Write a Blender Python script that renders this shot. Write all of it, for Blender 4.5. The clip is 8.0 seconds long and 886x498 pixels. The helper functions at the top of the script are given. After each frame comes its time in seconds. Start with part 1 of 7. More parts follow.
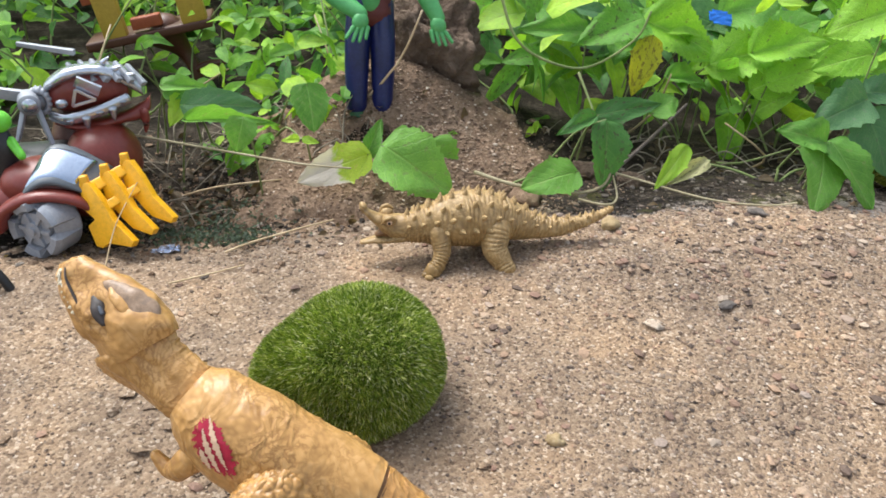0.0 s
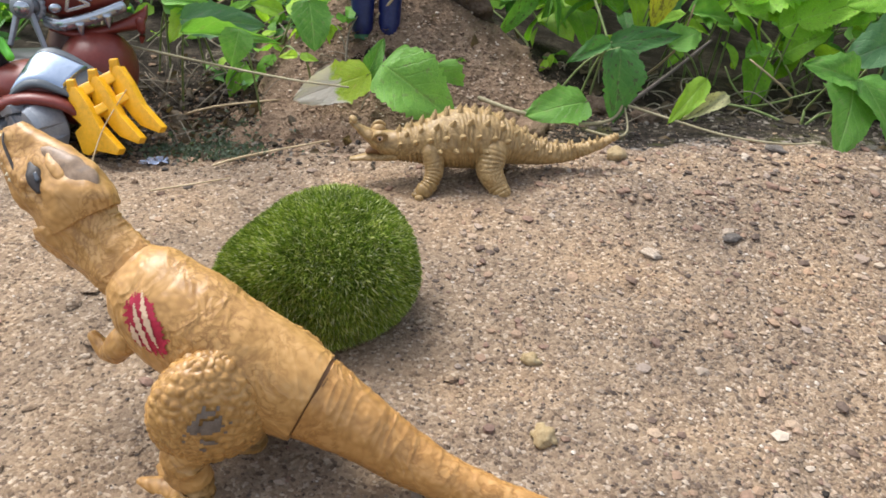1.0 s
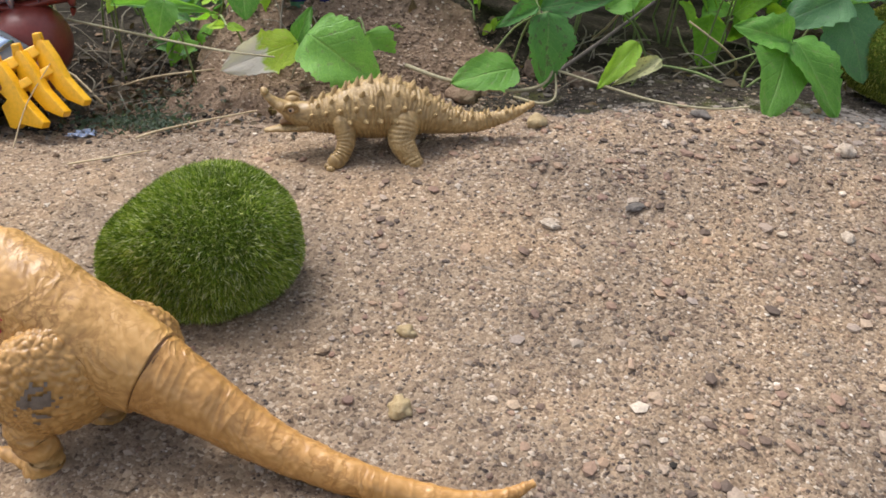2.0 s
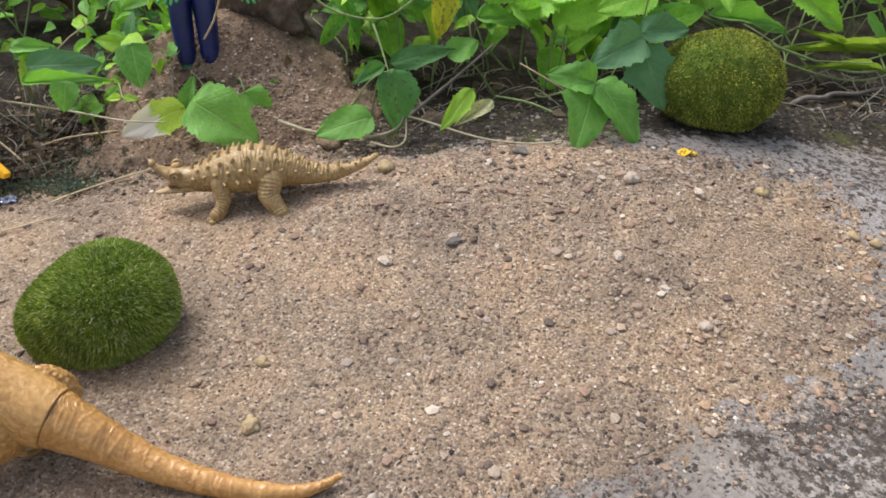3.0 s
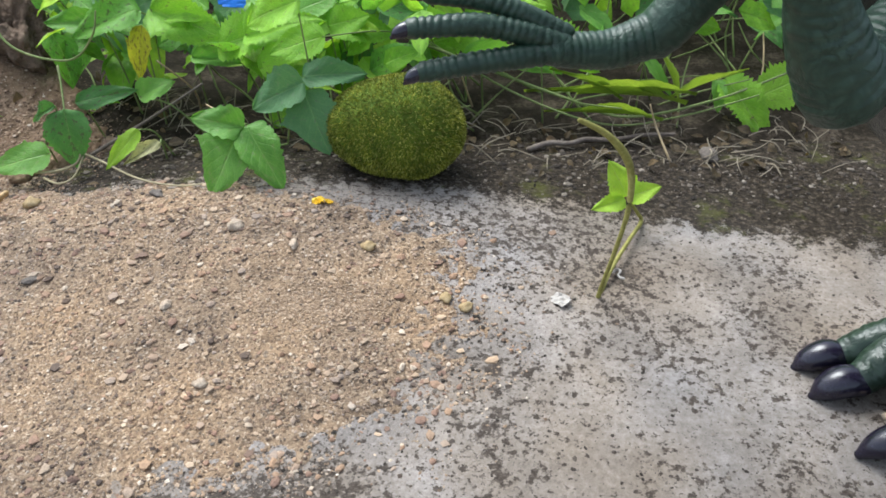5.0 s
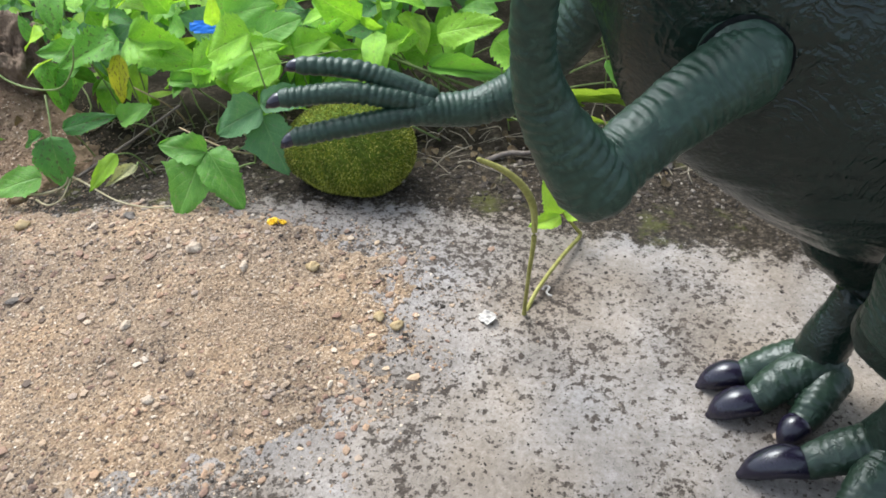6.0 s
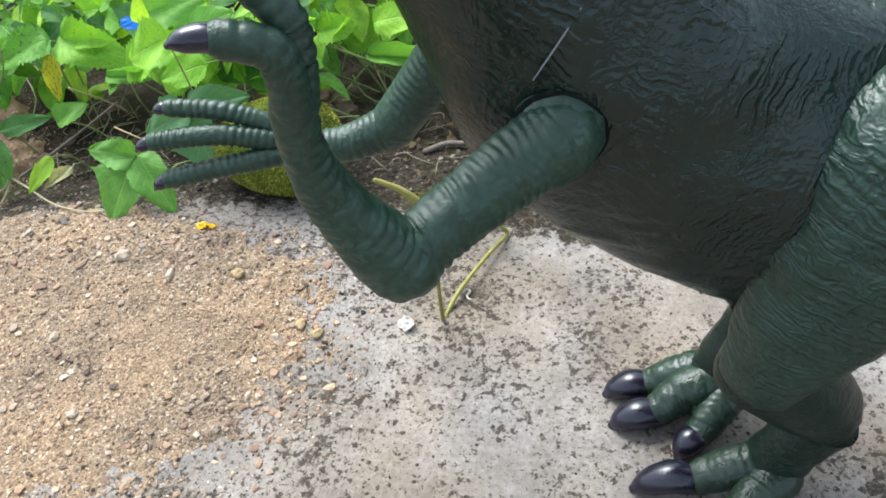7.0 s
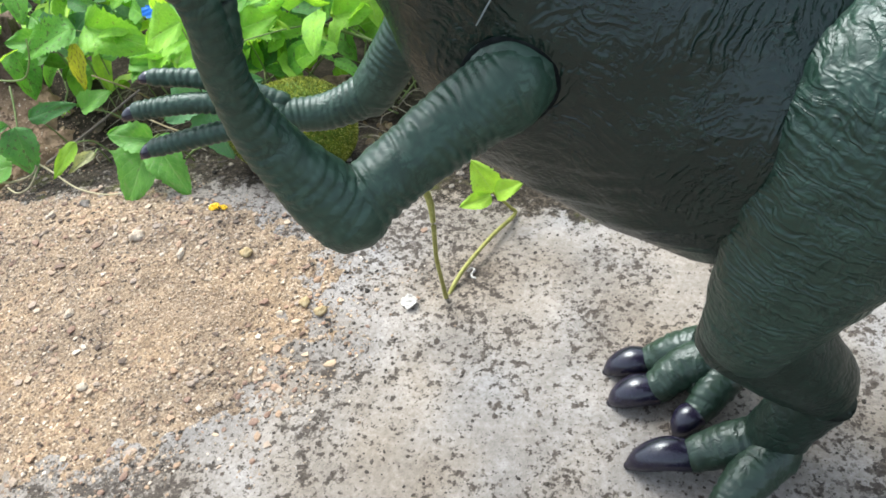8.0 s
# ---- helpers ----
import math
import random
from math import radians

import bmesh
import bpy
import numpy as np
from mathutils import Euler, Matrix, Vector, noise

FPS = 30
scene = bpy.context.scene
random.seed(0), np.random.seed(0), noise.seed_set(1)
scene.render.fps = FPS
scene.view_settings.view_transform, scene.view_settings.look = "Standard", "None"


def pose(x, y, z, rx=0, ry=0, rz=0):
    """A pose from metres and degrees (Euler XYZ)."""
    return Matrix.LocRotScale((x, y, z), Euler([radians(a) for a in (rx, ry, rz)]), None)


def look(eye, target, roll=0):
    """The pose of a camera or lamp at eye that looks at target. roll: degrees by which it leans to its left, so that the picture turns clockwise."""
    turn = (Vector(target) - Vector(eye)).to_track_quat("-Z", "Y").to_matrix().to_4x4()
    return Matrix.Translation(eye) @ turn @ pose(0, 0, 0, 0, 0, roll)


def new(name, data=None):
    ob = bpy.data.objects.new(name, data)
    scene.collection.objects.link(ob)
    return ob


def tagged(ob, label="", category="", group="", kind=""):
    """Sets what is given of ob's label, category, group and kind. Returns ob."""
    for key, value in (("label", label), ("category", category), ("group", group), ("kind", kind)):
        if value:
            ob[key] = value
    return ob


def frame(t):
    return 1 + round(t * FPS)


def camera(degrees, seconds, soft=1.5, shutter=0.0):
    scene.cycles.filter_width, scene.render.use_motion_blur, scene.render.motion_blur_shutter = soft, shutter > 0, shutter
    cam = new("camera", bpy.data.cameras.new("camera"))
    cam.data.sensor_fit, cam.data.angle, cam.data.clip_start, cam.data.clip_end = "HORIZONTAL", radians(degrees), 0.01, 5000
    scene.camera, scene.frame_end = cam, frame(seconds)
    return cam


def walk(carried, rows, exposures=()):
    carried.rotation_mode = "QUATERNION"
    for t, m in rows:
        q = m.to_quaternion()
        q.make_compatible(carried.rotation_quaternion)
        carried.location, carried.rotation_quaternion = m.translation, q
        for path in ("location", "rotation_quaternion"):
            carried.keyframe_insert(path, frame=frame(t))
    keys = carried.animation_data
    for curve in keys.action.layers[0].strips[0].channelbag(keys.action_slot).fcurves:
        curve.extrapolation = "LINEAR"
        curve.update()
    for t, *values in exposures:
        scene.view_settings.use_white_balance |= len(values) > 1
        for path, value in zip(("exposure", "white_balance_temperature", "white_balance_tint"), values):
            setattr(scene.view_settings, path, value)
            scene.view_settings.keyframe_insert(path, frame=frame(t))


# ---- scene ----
cam = camera(58.2, 8.0, soft=1.7)
PATH = [
    (0.0, -0.1051, 0.1266, 0.2337, -11.02, -28.04, -4.38),
    (0.5, -0.0896, 0.1274, 0.2184, -9.19, -28.85, -4.26),
    (1.0, -0.0762, 0.1252, 0.2010, -7.41, -30.20, -5.32),
    (2.3, 0.0157, 0.1102, 0.2252, -5.46, -34.07, -3.57),
    (2.5, 0.0334, 0.0998, 0.2389, -6.00, -34.40, -4.64),
    (3.0, 0.0495, 0.0518, 0.3099, -9.42, -36.20, -1.56),
    (3.5, 0.1428, 0.0184, 0.3166, -3.80, -35.70, 1.83),
    (4.0, 0.2929, 0.0334, 0.3256, 1.40, -36.28, 2.32),
    (4.5, 0.3614, 0.0415, 0.3234, 0.31, -35.18, 1.59),
    (4.7, 0.3854, 0.0404, 0.3208, 0.13, -35.10, 1.30),
    (5.8, 0.4791, 0.0449, 0.3660, 2.58, -37.31, 4.95),
    (6.0, 0.5065, 0.0411, 0.3736, 3.83, -37.88, 5.27),
    (6.5, 0.5657, 0.0439, 0.3994, 3.46, -40.32, 8.67),
    (7.0, 0.5777, 0.0750, 0.4043, 4.12, -42.37, 7.05),
    (7.5, 0.5646, 0.0812, 0.3962, 5.97, -42.31, 8.04),
    (8.0, 0.6116, 0.0689, 0.3844, 7.06, -41.73, 9.71),
]
walk(cam, [(t, pose(x, y, z, 90 + pitch, roll, yaw)) for t, x, y, z, yaw, pitch, roll in PATH],
     [(0.0, 1.18, 6100, 7), (2.5, 0.93, 6100, 9), (3.5, 0.96, 5900, 8), (4.5, 1.07, 5900, 5), (6.0, 1.32, 5900, 4), (7.0, 1.5, 5900, 2), (8.0, 1.62, 5900, 1)])

# ---- light: bright overcast sky, soft sun from behind the plants ----
world = bpy.data.worlds.new("overcast_sky")
scene.world = world
world.use_nodes = True
wn = world.node_tree.nodes
sky = wn.new("ShaderNodeTexSky")
sky.sky_type = "NISHITA"
sky.sun_disc = False
sky.sun_elevation, sky.sun_rotation = radians(58), radians(-40)
sky.air_density, sky.dust_density, sky.ozone_density = 1.0, 4.0, 1.0
wn["Background"].inputs["Strength"].default_value = 0.15
overcast = wn.new("ShaderNodeHueSaturation")
overcast.inputs["Saturation"].default_value = 0.45
world.node_tree.links.new(sky.outputs["Color"], overcast.inputs["Color"])
world.node_tree.links.new(overcast.outputs["Color"], wn["Background"].inputs["Color"])
sun = new("sun", bpy.data.lights.new("sun", "SUN"))
sun.data.energy, sun.data.angle, sun.data.color = 1.5, radians(30), (1.0, 0.96, 0.9)
sun.matrix_world = look((-0.34, 0.41, 0.85), (0, 0, 0))


# ---- materials ----
def material(name):
    m = bpy.data.materials.new(name)
    m.use_nodes = True
    return m, m.node_tree.nodes, m.node_tree.links, m.node_tree.nodes["Principled BSDF"]


def ramp(nodes, stops):
    r = nodes.new("ShaderNodeValToRGB")
    e = r.color_ramp.elements
    while len(e) < len(stops):
        e.new(0.5)
    for k, (p, c) in enumerate(stops):
        e[k].position, e[k].color = p, (*c, 1)
    return r


def noise_node(nodes, links, coord, scale, detail=4, rough=0.6):
    n = nodes.new("ShaderNodeTexNoise")
    n.inputs["Scale"].default_value, n.inputs["Detail"].default_value, n.inputs["Roughness"].default_value = scale, detail, rough
    links.new(coord, n.inputs["Vector"])
    return n.outputs["Fac"]


def calc(nodes, links, op, a, b=0.0):
    n = nodes.new("ShaderNodeMath")
    n.operation = op
    for k, v in enumerate((a, b)):
        if isinstance(v, (int, float)):
            n.inputs[k].default_value = v
        else:
            links.new(v, n.inputs[k])
    return n.outputs[0]


def mix_colour(nodes, links, fac, a, b, kind="MIX"):
    n = nodes.new("ShaderNodeMix")
    n.data_type, n.blend_type = "RGBA", kind
    for k, v in ((0, fac), (6, a), (7, b)):
        if isinstance(v, (int, float)):
            n.inputs[k].default_value = v
        elif isinstance(v, tuple):
            n.inputs[k].default_value = (*v, 1)
        else:
            links.new(v, n.inputs[k])
    return n.outputs[2]


def bump(nodes, links, bsdf, height, strength, distance):
    n = nodes.new("ShaderNodeBump")
    n.inputs["Strength"].default_value, n.inputs["Distance"].default_value = strength, distance
    links.new(height, n.inputs["Height"])
    links.new(n.outputs[0], bsdf.inputs["Normal"])


def mottled(name, dark, mid, light, big, fine, rough=0.8, relief=0.4, depth=0.001, spec=0.3, metal=0.0, coat=0.0):
    """Two scales of colour noise with a fine relief; scales are per metre."""
    m, nodes, links, bsdf = material(name)
    co = nodes.new("ShaderNodeTexCoord").outputs["Object"]
    a, b = noise_node(nodes, links, co, big, 3), noise_node(nodes, links, co, fine, 5, 0.7)
    f = calc(nodes, links, "ADD", calc(nodes, links, "MULTIPLY", a, 0.5), calc(nodes, links, "MULTIPLY", b, 0.5))
    r = ramp(nodes, [(0.32, dark), (0.5, mid), (0.68, light)])
    links.new(f, r.inputs[0])
    links.new(r.outputs[0], bsdf.inputs["Base Color"])
    bsdf.inputs["Roughness"].default_value, bsdf.inputs["Metallic"].default_value = rough, metal
    bsdf.inputs["Specular IOR Level"].default_value, bsdf.inputs["Coat Weight"].default_value = spec, coat
    bump(nodes, links, bsdf, b, relief, depth)
    return m


def sand_material():
    m, nodes, links, bsdf = material("gritty_sand")
    co = nodes.new("ShaderNodeTexCoord").outputs["Object"]
    v = nodes.new("ShaderNodeTexVoronoi")
    v.inputs["Scale"].default_value = 700
    links.new(co, v.inputs["Vector"])
    sep = nodes.new("ShaderNodeSeparateColor")
    links.new(v.outputs["Color"], sep.inputs[0])
    grain = ramp(nodes, [(0.0, (0.12, 0.084, 0.060)), (0.16, (0.22, 0.155, 0.105)), (0.6, (0.295, 0.213, 0.143)), (0.88, (0.345, 0.26, 0.18)), (1.0, (0.48, 0.39, 0.30))])
    links.new(sep.outputs[0], grain.inputs[0])
    patch = ramp(nodes, [(0.36, (0.72, 0.715, 0.72)), (0.50, (0.95, 0.93, 0.90)), (0.64, (1.08, 1.01, 0.91))])
    links.new(noise_node(nodes, links, co, 13, 5, 0.6), patch.inputs[0])
    fine = ramp(nodes, [(0.3, (0.74, 0.72, 0.70)), (0.58, (1, 1, 1))])
    links.new(noise_node(nodes, links, co, 140, 5, 0.75), fine.inputs[0])
    c = mix_colour(nodes, links, 1.0, grain.outputs[0], patch.outputs[0], "MULTIPLY")
    c = mix_colour(nodes, links, 0.8, c, fine.outputs[0], "MULTIPLY")
    links.new(c, bsdf.inputs["Base Color"])
    bsdf.inputs["Roughness"].default_value = 0.9
    bsdf.inputs["Specular IOR Level"].default_value = 0.2
    h = calc(nodes, links, "ADD", calc(nodes, links, "MULTIPLY", v.outputs["Distance"], -0.5), noise_node(nodes, links, co, 260, 5, 0.8))
    bump(nodes, links, bsdf, h, 0.8, 0.0013)
    return m


def concrete_material():
    m, nodes, links, bsdf = material("weathered_concrete")
    co = nodes.new("ShaderNodeTexCoord").outputs["Object"]
    xyz = nodes.new("ShaderNodeSeparateXYZ")
    links.new(co, xyz.inputs[0])
    base = ramp(nodes, [(0.36, (0.135, 0.115, 0.098)), (0.5, (0.220, 0.194, 0.172)), (0.64, (0.325, 0.295, 0.272))])
    links.new(calc(nodes, links, "ADD", calc(nodes, links, "MULTIPLY", noise_node(nodes, links, co, 12, 5, 0.65), 0.55), calc(nodes, links, "MULTIPLY", noise_node(nodes, links, co, 300, 5, 0.75), 0.45)), base.inputs[0])
    warm = ramp(nodes, [(0.35, (0.97, 0.99, 1.04)), (0.65, (1.06, 0.98, 0.88))])
    links.new(noise_node(nodes, links, co, 7, 3), warm.inputs[0])
    ground_tone = mix_colour(nodes, links, 1.0, base.outputs[0], warm.outputs[0], "MULTIPLY")
    # lichen: dense colonies and lone dots of several sizes
    colony = calc(nodes, links, "SUBTRACT", noise_node(nodes, links, co, 11, 4, 0.6), 0.5)
    dx = calc(nodes, links, "DIVIDE", calc(nodes, links, "SUBTRACT", xyz.outputs[0], 0.29), 0.10)
    dy = calc(nodes, links, "DIVIDE", calc(nodes, links, "SUBTRACT", xyz.outputs[1], 0.275), 0.05)
    rim = calc(nodes, links, "MAXIMUM", calc(nodes, links, "SUBTRACT", 1.0, calc(nodes, links, "ADD", calc(nodes, links, "MULTIPLY", dx, dx), calc(nodes, links, "MULTIPLY", dy, dy))), 0.0)
    crowd = calc(nodes, links, "ADD", calc(nodes, links, "MULTIPLY", colony, 0.40), calc(nodes, links, "MULTIPLY", rim, 0.06))
    masks = []
    for scale, lo, soft in ((80, 0.630, 0.04), (180, 0.565, 0.04), (400, 0.572, 0.05)):
        s = calc(nodes, links, "ADD", noise_node(nodes, links, co, scale, 4, 0.62), crowd)
        r = ramp(nodes, [(lo, (0, 0, 0)), (lo + soft, (1, 1, 1))])
        links.new(s, r.inputs[0])
        masks.append(r.outputs[0])
    mask = calc(nodes, links, "MAXIMUM", calc(nodes, links, "MAXIMUM", masks[0], masks[1]), calc(nodes, links, "MULTIPLY", masks[2], 0.7))
    lichen = ramp(nodes, [(0.35, (0.026, 0.020, 0.016)), (0.52, (0.055, 0.043, 0.035)), (0.72, (0.12, 0.098, 0.08))])
    links.new(noise_node(nodes, links, co, 420, 4, 0.7), lichen.inputs[0])
    c = mix_colour(nodes, links, calc(nodes, links, "MULTIPLY", mask, 0.92), ground_tone, lichen.outputs[0])
    # damp, algae-stained strip along the planted edge, wider towards the far end
    slant = calc(nodes, links, "MULTIPLY", calc(nodes, links, "MAXIMUM", calc(nodes, links, "SUBTRACT", xyz.outputs[0], 0.44), 0.0), 0.20)
    edge = calc(nodes, links, "SUBTRACT", calc(nodes, links, "ADD", calc(nodes, links, "ADD", xyz.outputs[1], slant), calc(nodes, links, "MULTIPLY", noise_node(nodes, links, co, 75, 9, 0.85), 0.17)), 0.634)
    damp = ramp(nodes, [(0.0, (0, 0, 0)), (1.0, (1, 1, 1))])
    links.new(calc(nodes, links, "MULTIPLY", edge, 95.0), damp.inputs[0])
    algae = ramp(nodes, [(0.40, (0.008, 0.006, 0.004)), (0.50, (0.020, 0.015, 0.010)), (0.58, (0.046, 0.035, 0.024)), (0.68, (0.13, 0.105, 0.08))])
    links.new(noise_node(nodes, links, co, 240, 5, 0.75), algae.inputs[0])
    green = ramp(nodes, [(0.56, (0, 0, 0)), (0.66, (1, 1, 1))])
    links.new(noise_node(nodes, links, co, 24, 6, 0.7), green.inputs[0])
    wet = mix_colour(nodes, links, calc(nodes, links, "MULTIPLY", green.outputs[0], 0.7), algae.outputs[0], (0.055, 0.058, 0.010))
    c = mix_colour(nodes, links, calc(nodes, links, "MULTIPLY", damp.outputs[0], 0.95), c, wet)
    links.new(c, bsdf.inputs["Base Color"])
    bsdf.inputs["Roughness"].default_value = 0.95
    bsdf.inputs["Specular IOR Level"].default_value = 0.1
    bump(nodes, links, bsdf, calc(nodes, links, "SUBTRACT", noise_node(nodes, links, co, 350, 5, 0.75), calc(nodes, links, "MULTIPLY", mask, 0.25)), 0.7, 0.0014)
    return m


def grain_material(name, stops, rough=0.8, patch=0.0, drift=False):
    m, nodes, links, bsdf = material(name)
    g = nodes.new("ShaderNodeNewGeometry")
    r = ramp(nodes, stops)
    links.new(g.outputs["Random Per Island"], r.inputs[0])
    co = nodes.new("ShaderNodeTexCoord").outputs["Object"]
    fine = ramp(nodes, [(0.3, (0.7, 0.7, 0.7)), (0.7, (1, 1, 1))])
    links.new(noise_node(nodes, links, co, 900, 3), fine.inputs[0])
    c = mix_colour(nodes, links, 1.0, r.outputs[0], fine.outputs[0], "MULTIPLY")
    if drift:
        wide = ramp(nodes, [(0.36, (0.74, 0.735, 0.745)), (0.50, (0.97, 0.955, 0.94)), (0.64, (1.11, 1.06, 0.985))])
        links.new(noise_node(nodes, links, co, 13, 5, 0.6), wide.inputs[0])
        c = mix_colour(nodes, links, 1.0, c, wide.outputs[0], "MULTIPLY")
    if patch:
        big = ramp(nodes, [(0.38, (0.42, 0.45, 0.4)), (0.62, (1.15, 1.1, 1.0))])
        links.new(noise_node(nodes, links, co, 75, 4, 0.65), big.inputs[0])
        c = mix_colour(nodes, links, patch, c, big.outputs[0], "MULTIPLY")
    links.new(c, bsdf.inputs["Base Color"])
    bsdf.inputs["Roughness"].default_value = rough
    bsdf.inputs["Specular IOR Level"].default_value = 0.25
    return m


def leaf_material(name, dark, light, vein, spots=0.0, spot_colour=(0.12, 0.09, 0.05), torn=False, rough=0.5):
    m, nodes, links, bsdf = material(name)
    uv = nodes.new("ShaderNodeTexCoord").outputs["UV"]
    ob = nodes.new("ShaderNodeTexCoord").outputs["Object"]
    xyz = nodes.new("ShaderNodeSeparateXYZ")
    links.new(uv, xyz.inputs[0])
    side = calc(nodes, links, "ABSOLUTE", calc(nodes, links, "SUBTRACT", xyz.outputs[0], 0.5))
    lane = calc(nodes, links, "FRACT", calc(nodes, links, "MULTIPLY", calc(nodes, links, "SUBTRACT", xyz.outputs[1], calc(nodes, links, "MULTIPLY", side, 0.75)), 6.5))
    rib = calc(nodes, links, "ABSOLUTE", calc(nodes, links, "SUBTRACT", lane, 0.5))
    ribs = ramp(nodes, [(0.0, (1, 1, 1)), (0.075, (0, 0, 0))])
    links.new(rib, ribs.inputs[0])
    mid = ramp(nodes, [(0.0, (1, 1, 1)), (0.03, (0, 0, 0))])
    links.new(side, mid.inputs[0])
    lines = calc(nodes, links, "MAXIMUM", calc(nodes, links, "MULTIPLY", ribs.outputs[0], 0.45), mid.outputs[0])
    g = nodes.new("ShaderNodeObjectInfo").outputs["Random"]
    isl = nodes.new("ShaderNodeNewGeometry").outputs["Random Per Island"]
    vary = calc(nodes, links, "ADD", calc(nodes, links, "MULTIPLY", noise_node(nodes, links, uv, 3.5, 4), 0.55), calc(nodes, links, "MULTIPLY", calc(nodes, links, "ADD", g, isl), 0.28))
    tone = ramp(nodes, [(0.3, dark), (0.8, light)])
    links.new(vary, tone.inputs[0])
    c = mix_colour(nodes, links, calc(nodes, links, "MULTIPLY", lines, 0.55), tone.outputs[0], vein)
    blotch = ramp(nodes, [(0.34, (0.80, 0.86, 0.80)), (0.50, (1.2, 1.2, 1.15)), (0.68, (1.62, 1.48, 1.2))])
    links.new(noise_node(nodes, links, ob, 70, 5, 0.7), blotch.inputs[0])
    c = mix_colour(nodes, links, 0.9, c, blotch.outputs[0], "MULTIPLY")
    dust = ramp(nodes, [(0.655, (0, 0, 0)), (0.70, (1, 1, 1))])
    links.new(noise_node(nodes, links, ob, 520, 4, 0.65), dust.inputs[0])
    c = mix_colour(nodes, links, calc(nodes, links, "MULTIPLY", dust.outputs[0], 0.45), c, (0.50, 0.50, 0.36))
    if spots:
        sp = ramp(nodes, [(0.60 - spots * 0.1, (0, 0, 0)), (0.66 - spots * 0.1, (1, 1, 1))])
        links.new(noise_node(nodes, links, uv, 7, 5, 0.7), sp.inputs[0])
        c = mix_colour(nodes, links, calc(nodes, links, "MULTIPLY", sp.outputs[0], 0.8), c, spot_colour)
    if torn:
        dry = ramp(nodes, [(0.47, (0, 0, 0)), (0.53, (1, 1, 1))])
        links.new(calc(nodes, links, "ADD", calc(nodes, links, "MULTIPLY", xyz.outputs[1], 0.7), calc(nodes, links, "MULTIPLY", noise_node(nodes, links, uv, 4, 5), 0.4)), dry.inputs[0])
        c = mix_colour(nodes, links, dry.outputs[0], c, (0.74, 0.68, 0.58))
    links.new(c, bsdf.inputs["Base Color"])
    bsdf.inputs["Roughness"].default_value = rough
    bsdf.inputs["Specular IOR Level"].default_value = 0.35
    h = calc(nodes, links, "ADD", calc(nodes, links, "MULTIPLY", lines, -1.0), calc(nodes, links, "MULTIPLY", noise_node(nodes, links, uv, 22, 4), 0.6))
    bump(nodes, links, bsdf, h, 0.4, 0.003)
    out = nodes["Material Output"]
    tr = nodes.new("ShaderNodeBsdfTranslucent")
    links.new(mix_colour(nodes, links, 1.0, c, (1.0, 1.0, 0.55), "MULTIPLY"), tr.inputs["Color"])
    mx = nodes.new("ShaderNodeMixShader")
    mx.inputs[0].default_value = 0.42
    links.new(bsdf.outputs[0], mx.inputs[1])
    links.new(tr.outputs[0], mx.inputs[2])
    links.new(mx.outputs[0], out.inputs["Surface"])
    return m


